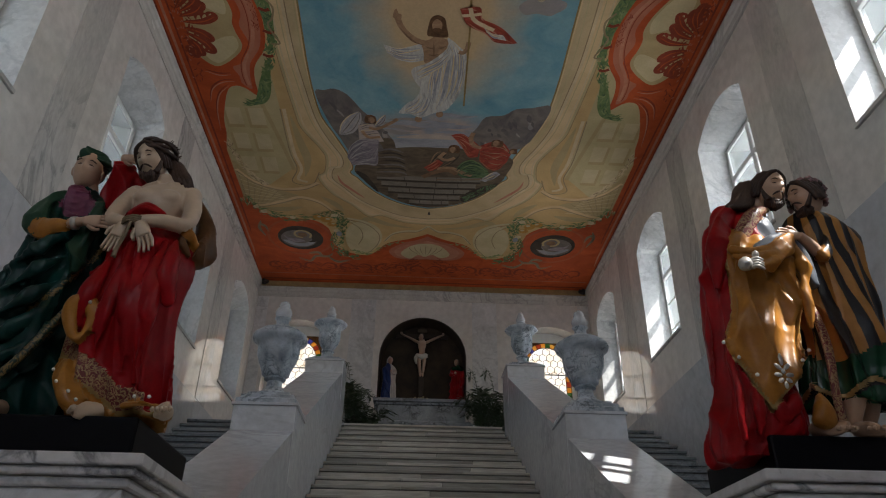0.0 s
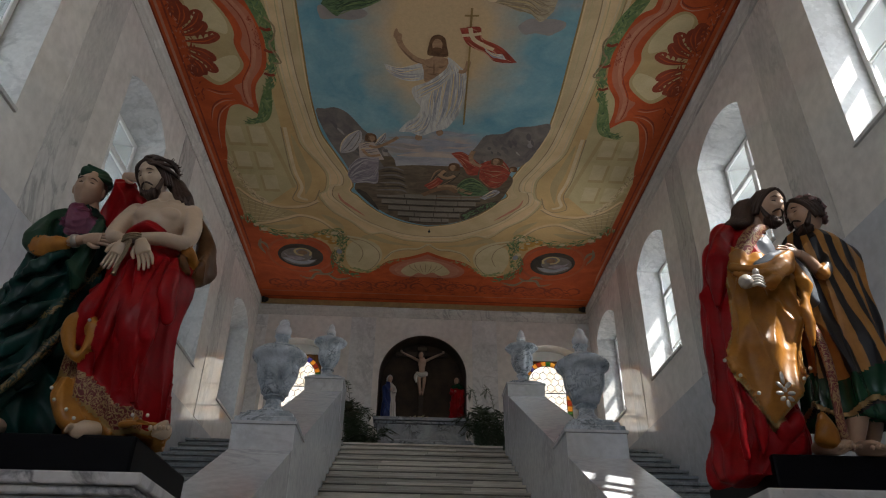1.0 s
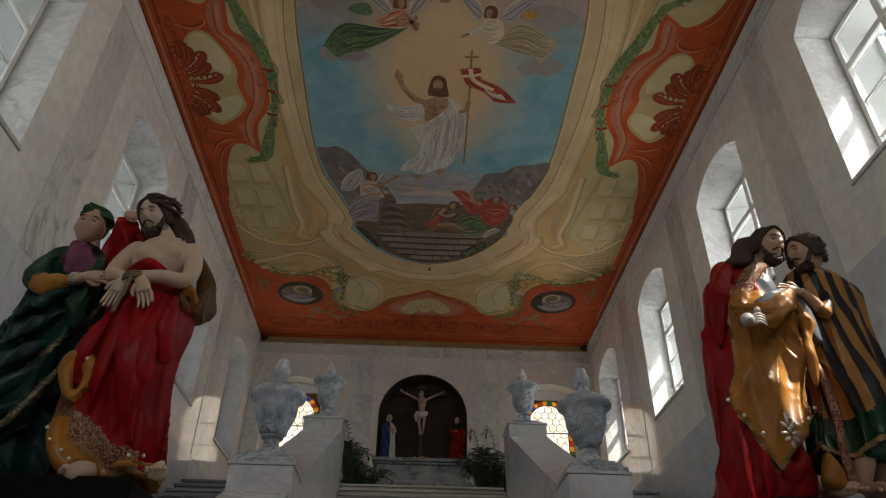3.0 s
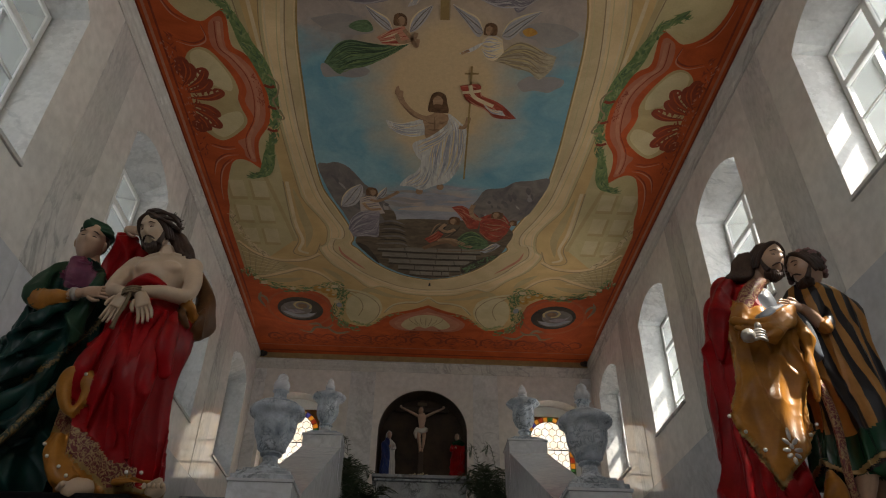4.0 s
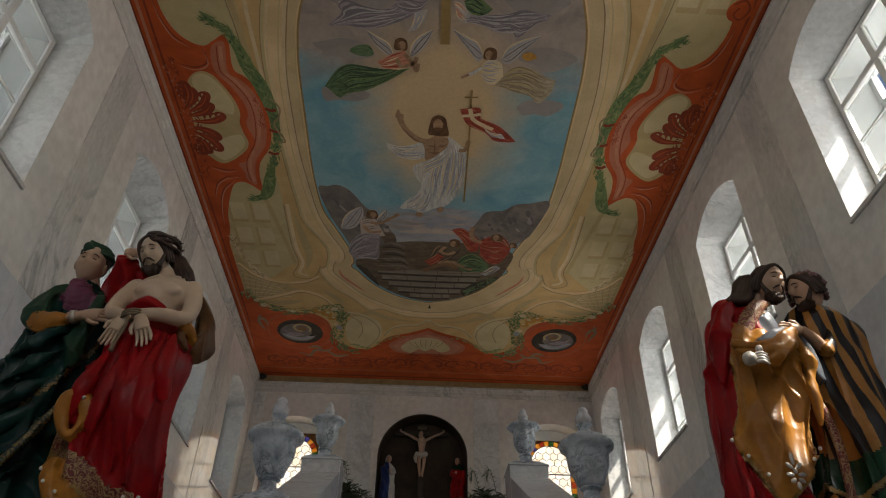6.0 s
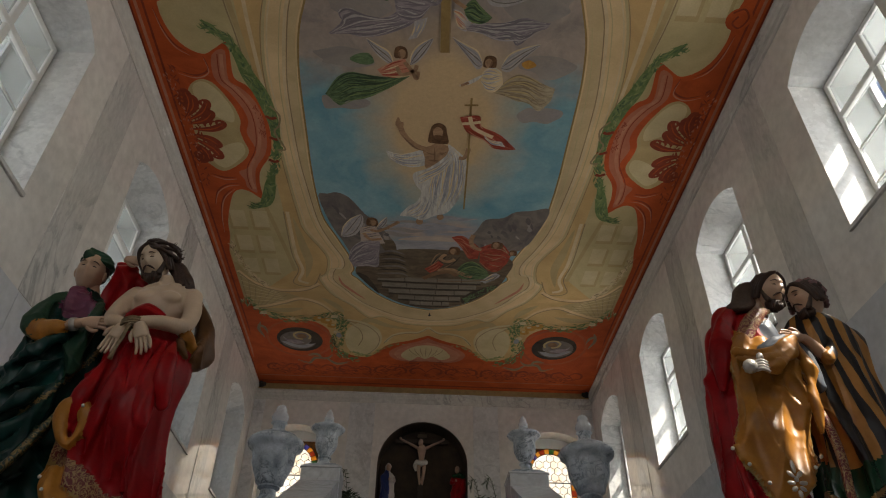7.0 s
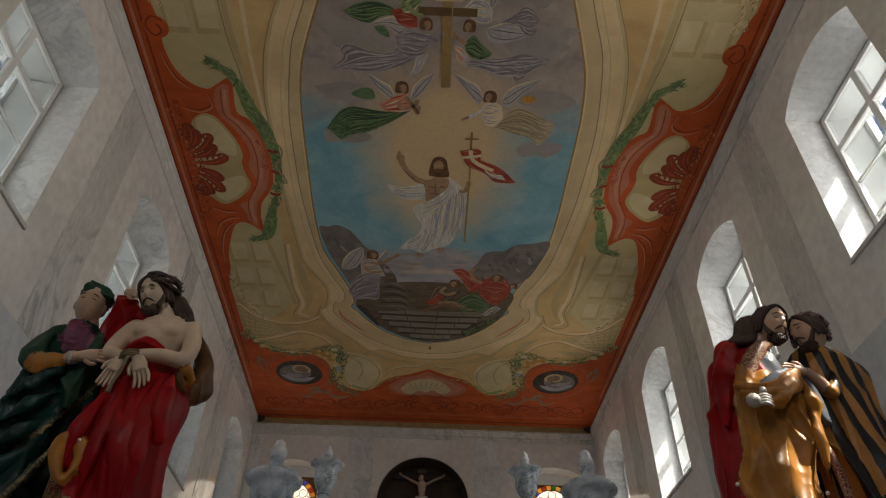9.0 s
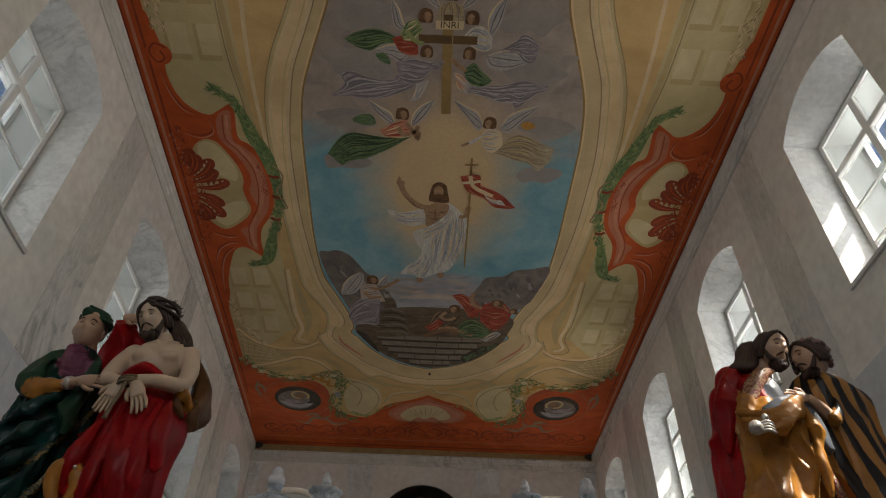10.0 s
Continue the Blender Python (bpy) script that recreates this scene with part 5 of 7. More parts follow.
drapery([(0.26, 6.53), (0.53, 6.49), (0.58, 6.68), (0.78, 6.78), (0.92, 6.88), (1.12, 7.10)], [(0.33, 6.72), (0.38, 6.80), (0.48, 6.87), (0.66, 6.96), (0.80, 7.10), (1.04, 7.12)], F_SCARLET, F_DEEP, F_ROSE, 15.6, 6, 2, "red banner with a white cross", "banner")
ribbon("banner_band", [(0.40, 6.51), (0.46, 6.70), (0.60, 6.80), (0.76, 6.88)], 0.06, 16.4, F_LIGHT)
ribbon("banner_band", [(0.30, 6.65), (0.44, 6.63), (0.56, 6.60)], 0.05, 16.5, F_LIGHT)
drapery([(0.62, 6.84), (0.75, 6.94), (0.9, 6.96)], [(0.66, 6.92), (0.78, 7.02), (0.96, 7.06)], F_WHITE, F_CLOUD, F_LIGHT, 16.5, 4, 8, "", "banner_tail")

# flying robed shapes round the cross
wing([(-1.01, 5.30), (-0.86, 5.40), (-0.72, 5.50), (-0.66, 5.68), (-0.76, 5.66), (-0.91, 5.50)], 11)
wing([(-0.16, 5.25), (-0.34, 5.37), (-0.43, 5.52), (-0.45, 5.68), (-0.34, 5.62), (-0.22, 5.44)], 11)
drapery([(-1.60, 6.23), (-1.42, 5.94), (-1.24, 5.84), (-1.03, 5.87), (-0.81, 5.90), (-0.65, 5.87), (-0.42, 5.74)], [(-1.55, 6.27), (-1.41, 6.42), (-1.30, 6.33), (-1.07, 6.28), (-0.85, 6.16), (-0.63, 6.01), (-0.40, 5.82)], F_GREEN, F_PINE, F_LEAF, 12, 15, 11)
paint("scarf", [(-1.23, 5.64), (-1.14, 5.55), (-0.98, 5.53), (-0.92, 5.67), (-1.06, 5.71)], 11.6, F_GREEN, 4)
drapery([(-0.88, 5.78), (-0.70, 5.66), (-0.52, 5.58)], [(-0.80, 5.88), (-0.62, 5.90), (-0.40, 5.84)], F_ROSE, F_SCARLET, F_LIGHT, 12.8, 6, 12)
for p in ([(-0.52, 5.64), (-0.42, 5.78), (-0.36, 5.90), (-0.34, 5.78)], [(-0.62, 5.72), (-0.56, 5.84), (-0.40, 5.78), (-0.36, 5.68)]):
    ribbon("arm", p, 0.055, 13.8, F_SKIN)
painted_head(-0.57, 5.50, 14, 0.085, 1)
wing([(0.08, 5.23), (0.26, 5.33), (0.42, 5.43), (0.50, 5.62), (0.43, 5.70), (0.30, 5.53)], 11)
wing([(1.21, 5.27), (1.0, 5.34), (0.82, 5.46), (0.74, 5.66), (0.86, 5.72), (1.03, 5.50)], 11)
drapery([(0.66, 6.02), (0.80, 5.90), (0.96, 5.75), (1.15, 5.79), (1.34, 5.89), (1.51, 5.96)], [(0.70, 6.08), (0.84, 6.12), (1.02, 6.20), (1.17, 6.22), (1.34, 6.36), (1.48, 6.18)], F_BEIGE, F_OCHRE, F_COFFER, 12, 14, 13)
paint("yellow_scarf", [(1.0, 5.58), (1.10, 5.52), (1.20, 5.60), (1.08, 5.66)], 11.6, F_FRUIT, 4)
drapery([(0.50, 5.76), (0.56, 5.68), (0.66, 5.66), (0.76, 5.72)], [(0.50, 5.90), (0.58, 6.04), (0.70, 6.06), (0.80, 5.92)], F_LIGHT, F_CLOUD, F_WHITE, 12.8, 7, 14)
ribbon("arm", [(0.52, 5.78), (0.38, 5.90), (0.22, 5.98)], 0.06, 13.6, F_WHITE, 5, 1, True)
ribbon("arm", [(0.34, 5.92), (0.24, 5.98)], 0.04, 13.8, F_SKIN)
painted_head(0.59, 5.58, 14, 0.085, -1)
wing([(-0.92, 4.58), (-0.76, 4.50), (-0.60, 4.49), (-0.50, 4.60), (-0.60, 4.74), (-0.70, 4.66)], 12)
drapery([(-1.48, 5.26), (-1.30, 5.07), (-1.34, 4.94), (-1.23, 4.88), (-1.0, 4.98), (-0.73, 4.98), (-0.50, 4.78)], [(-1.45, 5.27), (-1.24, 5.25), (-1.04, 5.29), (-0.77, 5.24), (-0.53, 5.13), (-0.42, 5.06), (-0.33, 4.98)], F_PURPLE, F_PLUM, F_WINGS, 12.4, 15, 15)
drapery([(-0.65, 4.72), (-0.47, 4.66), (-0.24, 4.70), (-0.14, 4.68)], [(-0.62, 4.94), (-0.52, 5.02), (-0.36, 5.02), (-0.20, 4.80)], F_PURPLE, F_PLUM, F_WINGS, 13.2, 9, 16)
drapery([(-0.40, 5.02), (-0.42, 5.16), (-0.48, 5.30)], [(-0.24, 4.96), (-0.28, 5.12), (-0.36, 5.26)], F_WINGS, F_CLOUD, F_LIGHT, 13.4, 5, 17)
ribbon("arm", [(-0.28, 4.76), (-0.14, 4.76), (-0.08, 4.66)], 0.055, 17.6, F_PURPLE)
painted_head(-0.28, 4.56, 15, 0.075, 1)
wing([(0.98, 4.62), (0.80, 4.52), (0.64, 4.50), (0.46, 4.58), (0.50, 4.74), (0.72, 4.76)], 12)
drapery([(0.21, 5.04), (0.40, 5.0), (0.53, 5.0), (0.73, 4.98), (0.96, 4.90), (1.16, 4.95), (1.28, 4.96)], [(0.18, 5.12), (0.38, 5.13), (0.63, 5.24), (0.82, 5.19), (0.91, 5.31), (1.09, 5.11), (1.24, 5.04)], F_PURPLE, F_PLUM, F_WINGS, 12.4, 15, 18)
drapery([(0.06, 4.82), (0.16, 4.86), (0.30, 5.0)], [(0.10, 4.94), (0.14, 5.08), (0.24, 5.14)], F_WINGS, F_ROSE, F_LIGHT, 13, 6, 19)
drapery([(0.19, 4.80), (0.30, 4.68), (0.40, 4.78), (0.55, 4.92)], [(0.22, 4.90), (0.28, 4.98), (0.40, 5.02), (0.50, 4.98)], F_GREEN, F_PINE, F_LEAF, 13.4, 8, 20)
ribbon("arm", [(0.22, 4.80), (0.10, 4.72), (0.03, 4.63)], 0.05, 17.6, F_SKIN)
painted_head(0.24, 4.56, 15, 0.075, -1)
wing([(-0.70, 3.90), (-0.62, 4.02), (-0.58, 4.16), (-0.52, 4.30), (-0.66, 4.26), (-0.70, 4.08)], 12)
drapery([(-1.27, 4.44), (-1.14, 4.35), (-0.95, 4.29), (-0.79, 4.31), (-0.62, 4.40)], [(-1.22, 4.48), (-1.08, 4.56), (-0.95, 4.58), (-0.83, 4.49), (-0.62, 4.45)], F_GREEN, F_PINE, F_LEAF, 12.4, 9, 22)
paint("scarf", [(-0.90, 4.62), (-0.78, 4.62), (-0.72, 4.76), (-0.84, 4.72)], 12.2, F_GREEN, 4)
drapery([(-0.70, 4.40), (-0.55, 4.36), (-0.40, 4.42)], [(-0.62, 4.56), (-0.50, 4.62), (-0.38, 4.60)], F_SCARLET, F_DEEP, F_PINK, 13.2, 6, 23)
drapery([(-0.60, 4.32), (-0.52, 4.18), (-0.40, 4.13)], [(-0.56, 4.42), (-0.44, 4.42), (-0.33, 4.26)], F_MOSS, F_GREEN, F_LIGHT, 13.8, 6, 24)
ribbon("arm", [(-0.52, 4.30), (-0.42, 4.42), (-0.32, 4.45)], 0.055, 17.6, F_MOSS)
painted_head(-0.30, 4.09, 15, 0.08, 1)
wing([(0.62, 3.80), (0.50, 3.92), (0.43, 4.10), (0.46, 4.32), (0.56, 4.20), (0.60, 4.02)], 12)
drapery([(0.61, 4.49), (0.76, 4.38), (0.87, 4.27), (1.0, 4.33), (1.07, 4.43)], [(0.65, 4.53), (0.81, 4.52), (0.95, 4.64), (1.04, 4.60), (1.06, 4.47)], F_PURPLE, F_PLUM, F_WINGS, 12.4, 10, 25)
drapery([(0.16, 4.32), (0.26, 4.20), (0.40, 4.20), (0.50, 4.34)], [(0.24, 4.44), (0.34, 4.50), (0.44, 4.52), (0.50, 4.46)], F_WHITE, F_CLOUD, F_LIGHT, 13.2, 8, 26)
painted_head(0.24, 4.09, 15, 0.08, -1)
for w in (-1, 1):
    wing([(0.50 * w - 0.02, 3.42), (0.36 * w - 0.02, 3.55), (0.22 * w - 0.02, 3.75), (0.12 * w - 0.02, 3.98), (0.26 * w - 0.02, 3.92), (0.42 * w - 0.02, 3.68)], 12)
drapery([(-0.19, 4.17), (-0.15, 3.98), (-0.06, 3.90)], [(0.15, 4.15), (0.12, 3.96), (0.04, 3.90)], F_BEIGE, F_OCHRE, F_COFFER, 13, 6, 27)
painted_head(-0.02, 3.80, 15, 0.085, 1)
ribbon("cross_upright", [(-0.035, 4.2), (-0.02, 4.8), (0.0, 5.46)], 0.125, 17, F_CROSS)
ribbon("cross_upright_edge", [(0.02, 4.2), (0.035, 4.8), (0.055, 5.46)], 0.014, 17.3, F_SHADE)
ribbon("cross_arm", [(-0.38, 4.385), (0.32, 4.375)], 0.11, 17.2, F_CROSS_DARK)
ribbon("cross_head", [(-0.04, 4.06), (-0.04, 4.16)], 0.11, 17.2, F_CROSS_DARK)
paint("inscription_plate", [(-0.19, 4.14), (0.15, 4.13), (0.14, 4.24), (-0.18, 4.25)], 18, F_LIGHT, sharp=True)
tc = bpy.data.curves.new("inscription", "FONT")
tc.body, tc.size, tc.align_x, tc.align_y, tc.extrude = "INRI", 0.12, "CENTER", "CENTER", 0.0004
tc.materials.append(F_DARK)
inscription = new("inscription", tc)
inscription.parent = painting
inscription.matrix_basis = pose(-0.02, 4.19, TOP - 0.0012 * 19, 180, 0, 0)

# seated winged shape and resting guards as plain drapery shapes
wing([(-1.58, 9.32), (-1.54, 9.07), (-1.40, 8.84), (-1.22, 8.72), (-1.20, 8.95), (-1.34, 9.25)], 12)
wing([(-0.80, 8.76), (-0.88, 8.86), (-0.94, 8.96), (-0.98, 9.06), (-0.86, 9.02), (-0.80, 8.9)], 12)
drapery([(-1.26, 9.06), (-1.12, 9.02), (-1.0, 9.02)], [(-1.26, 9.5), (-1.06, 9.5), (-0.84, 9.46)], F_ROSE_SKY, F_STONE, F_LIGHT, 12.8, 6, 31)
drapery([(-1.50, 9.94), (-1.44, 9.66), (-1.23, 9.42), (-0.93, 9.42)], [(-1.42, 10.18), (-1.18, 10.14), (-0.98, 10.14), (-0.95, 9.75)], F_PURPLE, F_PLUM, F_WINGS, 13.4, 13, 32)
ribbon("arm", [(-1.08, 9.1), (-0.96, 9.13), (-0.78, 9.02), (-0.60, 8.86)], 0.065, 14.4, F_SKIN)
ribbon("arm", [(-1.2, 9.2), (-1.1, 9.36), (-0.9, 9.34)], 0.06, 14.4, F_SKIN)
painted_head(-1.05, 8.90, 14.6, 0.095, 1)
drapery([(-0.11, 10.22), (0.02, 9.78), (0.20, 9.60)], [(0.22, 10.12), (0.40, 9.98), (0.50, 9.72)], F_EARTH, F_DARK, F_SKIN, 12.8, 9, 33)
drapery([(-0.14, 10.16), (0.0, 10.02), (0.1, 9.9)], [(-0.04, 10.28), (0.1, 10.18), (0.2, 10.0)], F_SCARLET, F_DEEP, F_PINK, 13.6, 5, 34)
ribbon("leg", [(0.10, 10.2), (0.34, 10.16), (0.6, 10.3), (0.74, 10.36)], 0.10, 13.9, F_SKIN)
ribbon("leg", [(-0.16, 10.46), (0.06, 10.3), (0.3, 10.22), (0.46, 10.34)], 0.10, 14.0, F_UMBER)
ribbon("arm", [(0.22, 9.7), (0.14, 9.84), (0.26, 9.92), (0.4, 9.84)], 0.07, 14.2, F_SKIN)
painted_head(0.37, 9.60, 14.4, 0.10, -1)
drapery([(0.30, 9.22), (0.47, 9.17), (0.65, 9.31), (0.82, 9.50)], [(0.40, 9.36), (0.52, 9.56), (0.64, 9.80), (0.80, 9.79)], F_SCARLET, F_DEEP, F_ROSE, 12.8, 9, 35)
ribbon("arm", [(0.84, 9.54), (0.70, 9.46), (0.64, 9.30), (0.67, 9.13)], 0.08, 14.2, F_SKIN)
drapery([(0.81, 9.48), (1.0, 9.36), (1.2, 9.37), (1.38, 9.66)], [(0.84, 9.90), (1.03, 10.14), (1.20, 10.14), (1.33, 9.9)], F_SCARLET, F_DEEP, F_SKIN, 13, 12, 36)
painted_head(1.10, 9.38, 14.4, 0.10, -1)
ribbon("helmet", [(1.0, 9.31), (1.10, 9.25), (1.21, 9.33)], 0.07, 15, F_STONE, 5, 1, True)
painted_head(1.40, 9.60, 13.8, 0.07, -1)
drapery([(0.41, 10.25), (0.55, 9.96), (0.75, 9.90), (1.0, 10.16)], [(0.56, 10.42), (0.68, 10.44), (0.86, 10.42), (1.10, 10.38)], F_GREEN, F_PINE, F_LEAF, 13.4, 12, 37)
drapery([(0.90, 10.48), (1.08, 10.26), (1.18, 10.21)], [(1.0, 10.54), (1.14, 10.44), (1.26, 10.28)], F_CLOUD, F_STONE, F_LIGHT, 13.8, 4, 38)
ribbon("spear", [(0.1, 10.52), (0.6, 10.5), (1.0, 10.44)], 0.022, 14.4, F_UMBER)
from mathutils.bvhtree import BVHTree


# ---- statues ----
DETAIL = {"bm": None}


def tube(bm, pts, radii, mi=0, segs=14, per=5, wob=0.0, n=5, band=None):
    """A limb or roll of cloth along a smooth line; radii as (across, up) at each control point."""
    pos = spline(pts, per)
    ra = [p.x for p in spline([(r if isinstance(r, (int, float)) else r[0], 0) for r in radii], per)]
    rb = [p.x for p in spline([(r if isinstance(r, (int, float)) else r[1], 0) for r in radii], per)]
    rings = []
    for i, p in enumerate(pos):
        d = (pos[min(i + 1, len(pos) - 1)] - pos[max(i - 1, 0)]).normalized()
        side = d.cross(Vector((0, 1, 0)))
        side = side.normalized() if side.length > 1e-3 else Vector((1, 0, 0))
        up = side.cross(d)
        ring = []
        for k in range(segs):
            a = 2 * math.pi * k / segs
            q = 1 + wob * math.sin(n * a + i * 0.35)
            ring.append(bm.verts.new(p + side * math.cos(a) * ra[i] * q + up * math.sin(a) * rb[i] * q))
        rings.append(ring)
    if band is None:
        skin(bm, rings, True, mi)
        return
    for lo, hi in zip(rings, rings[1:]):
        for k in range(segs):
            bm.faces.new((lo[k], lo[(k + 1) % segs], hi[(k + 1) % segs], hi[k])).material_index = band[(k * 6 // segs) % len(band)]
    for ring in (rings[0], rings[-1]):
        bm.faces.new(ring).material_index = band[0]


def blob(bm, at, size, mi=0, rough=0.0, freq=14.0, turn=(0, 0, 0), shape=None, nu=22, nv=14):
    m = Matrix.Translation(at) @ Euler([radians(a) for a in turn]).to_matrix().to_4x4()
    rings = []
    for i in range(nv + 1):
        th = math.pi * (i + 0.02) / (nv + 0.04)
        ring = []
        for k in range(nu):
            a = 2 * math.pi * k / nu
            u = Vector((math.sin(th) * math.cos(a), math.sin(th) * math.sin(a), -math.cos(th)))
            q = 1 + (rough * noise.noise(u * freq * 0.3 + Vector(at) * 7) if rough else 0)
            p = Vector((u.x * size[0], u.y * size[1], u.z * size[2])) * q
            if shape:
                p = shape(u, p)
            ring.append(bm.verts.new(m @ p))
        rings.append(ring)
    skin(bm, rings, True, mi)


def face(u, p):
    """Plain carved relief of a head that faces -y: brow, sockets, nose, lips and chin."""
    f = max(0.0, -u.y)

    def g(x, z, sx, sz):
        return math.exp(-((u.x - x) / sx) ** 2 - ((u.z - z) / sz) ** 2) * f
    p = p.copy()
    p.y -= 0.024 * g(0, -0.14, 0.12, 0.16) + 0.014 * g(0, 0.08, 0.09, 0.16) + 0.010 * g(0, 0.30, 0.55, 0.10) + 0.007 * g(0, -0.47, 0.26, 0.06) + 0.006 * g(0, -0.60, 0.22, 0.05) + 0.014 * g(0, -0.84, 0.3, 0.14)
    p.y += 0.017 * (g(-0.36, 0.10, 0.21, 0.11) + g(0.36, 0.10, 0.21, 0.11)) + 0.006 * (g(-0.5, -0.42, 0.2, 0.2) + g(0.5, -0.42, 0.2, 0.2))
    p.y -= 0.006 * (g(-0.36, 0.07, 0.12, 0.05) + g(0.36, 0.07, 0.12, 0.05)) + 0.006 * (g(-0.55, -0.15, 0.2, 0.14) + g(0.55, -0.15, 0.2, 0.14))
    p.x *= 1 - 0.22 * max(0.0, -u.z) ** 1.5
    return p


def head(bm, at, yaw, tilt, skin_mi, hair_mi, beard_mi=None, hair=1.0, lean=0, k=1.0):
    bm = DETAIL["bm"]
    turn = (tilt, lean, yaw)
    r = Euler([radians(a) for a in turn]).to_matrix()

    def off(x, y, z):
        return tuple(Vector(at) + r @ Vector((x * k, y * k, z * k)))
    blob(bm, at, (0.070 * k, 0.090 * k, 0.116 * k), skin_mi, 0, 14, turn, face, 44, 34)
    blob(bm, off(0, 0.036, 0.034), (0.078 * k, 0.078 * k, 0.092 * k), hair_mi, 0.16 * hair, 30, turn, None, 32, 22)
    # hair parted over the brow and falling beside the cheeks
    if hair > 0.45:
        for s in (-1, 1):
            for j in range(3):
                tube(bm, [off(0.004 * s, -0.058 + 0.02 * j, 0.102), off(0.048 * s, -0.050 + 0.02 * j, 0.070), off((0.071 + 0.003 * j) * s, -0.022 + 0.02 * j, 0.010), off((0.070 + 0.004 * j) * s, 0.004 + 0.02 * j, -0.06)], [0.008, 0.015, 0.014, 0.010], hair_mi, 8, 4, 0.15, 3)
    if beard_mi is not None:
        blob(bm, off(0, -0.034, -0.094), (0.047 * k, 0.040 * k, 0.040 * k), beard_mi, 0.25, 40, turn, None, 22, 16)
        for j in range(5):
            x = 0.014 * (j - 2)
            tube(bm, [off(x, -0.066, -0.084), off(x * 0.9, -0.070, -0.110), off(x * 0.5, -0.056, -0.135)], [0.008, 0.011, 0.004], beard_mi, 7, 3, 0.1, 3)
        for s in (-1, 1):
            tube(bm, [off(0.066 * s, -0.012, 0.0), off(0.060 * s, -0.034, -0.050), off(0.040 * s, -0.054, -0.092)], [0.005, 0.011, 0.017], beard_mi, 9, 4, 0.12, 3)
            tube(bm, [off(0.002 * s, -0.0965, -0.043), off(0.018 * s, -0.089, -0.050), off(0.034 * s, -0.074, -0.066)], [0.003, 0.0055, 0.003], beard_mi, 7, 4)
    for s in (-1, 1):
        tube(bm, [off(0.014 * s, -0.0755, 0.0085), off(0.026 * s, -0.0765, 0.0100), off(0.038 * s, -0.0700, 0.0070)], [0.0012, 0.0032, 0.0012], hair_mi, 6, 3)
        tube(bm, [off(0.010 * s, -0.0845, 0.026), off(0.027 * s, -0.0845, 0.034), off(0.048 * s, -0.0700, 0.025)], [0.0015, 0.0036, 0.0015], hair_mi, 6, 3)
        blob(bm, off(0.071 * s, 0.004, -0.004), (0.010 * k, 0.018 * k, 0.028 * k), skin_mi, 0, 10, turn, None, 10, 8)


def robe(bm, rows, mat_of, segs=96, per=7, folds=((7, 0.10, 0.3), (12, 0.045, -0.8), (23, 0.012, 0.5)), seed=0.0, drift=3.0):
    """A draped body. rows: (z, cx, cy, rx, ry, fold). mat_of(angle, z) gives the material slot; angle 0 faces -y, growing towards +x."""
    zs = spline([(r[0], r[1], r[2]) for r in rows], per)
    rs = spline([(r[3], r[4], r[5]) for r in rows], per)
    rings = []
    for i, (c, q) in enumerate(zip(zs, rs)):
        ring = []
        for k in range(segs):
            a = 2 * math.pi * k / segs
            w = 0.0
            for n, amp, ph in folds:
                t = n * a + ph * 4 + seed + drift * (c.x - 2.1) * math.sin(a + ph + seed)
                w += amp * (1 - abs(math.sin(t / 2)) ** 0.7 * 2 + 0.3)
            w += 0.05 * noise.noise(Vector((math.cos(a) * 1.6, math.sin(a) * 1.6, c.x * 3.0 + seed)))
            f = 1 + q.z * w
            ring.append(bm.verts.new((c.y + q.x * f * math.sin(a), c.z - q.y * f * math.cos(a), c.x)))
        rings.append(ring)
    n = segs
    for lo, hi in zip(rings, rings[1:]):
        for k in range(n):
            f = bm.faces.new((lo[k], lo[(k + 1) % n], hi[(k + 1) % n], hi[k]))
            c = f.calc_center_median()
            a = 2 * math.pi * (k + 0.5) / n
            f.material_index = mat_of(a if a < math.pi else a - 2 * math.pi, c.z)
    for ring in (rings[0], rings[-1]):
        bm.faces.new(ring).material_index = mat_of(0.0, ring[0].co.z)


def hand(bm, at, way, mi, k=1.0, spread=0.3, down=(0, 0, -1)):
    """A palm with four fingers and a thumb, pointing along way."""
    bm = DETAIL["bm"]
    w = Vector(way).normalized()
    side = w.cross(Vector((0, 1, 0))).normalized()
    at = Vector(at)
    tube(bm, [at, at + w * 0.045 * k, at + w * 0.085 * k], [(0.026 * k, 0.018 * k), (0.036 * k, 0.019 * k), (0.034 * k, 0.016 * k)], mi, 10, 3)
    for j in range(4):
        o = side * (j - 1.5) * 0.017 * k
        L = (0.07, 0.08, 0.078, 0.062)[j] * k
        d = (w + side * (j - 1.5) * spread * 0.25).normalized()
        p = at + w * 0.08 * k + o
        tube(bm, [p, p + d * L * 0.55 + Vector((0, 0.008 * k, 0)), p + d * L * 0.95 + Vector(down) * 0.018 * k], [0.0095 * k, 0.009 * k, 0.006 * k], mi, 7, 3)
    p = at + w * 0.03 * k - side * 0.028 * k
    tube(bm, [p, p - side * 0.02 * k + w * 0.03 * k, p - side * 0.02 * k + w * 0.06 * k], [0.012 * k, 0.011 * k, 0.007 * k], mi, 7, 3)


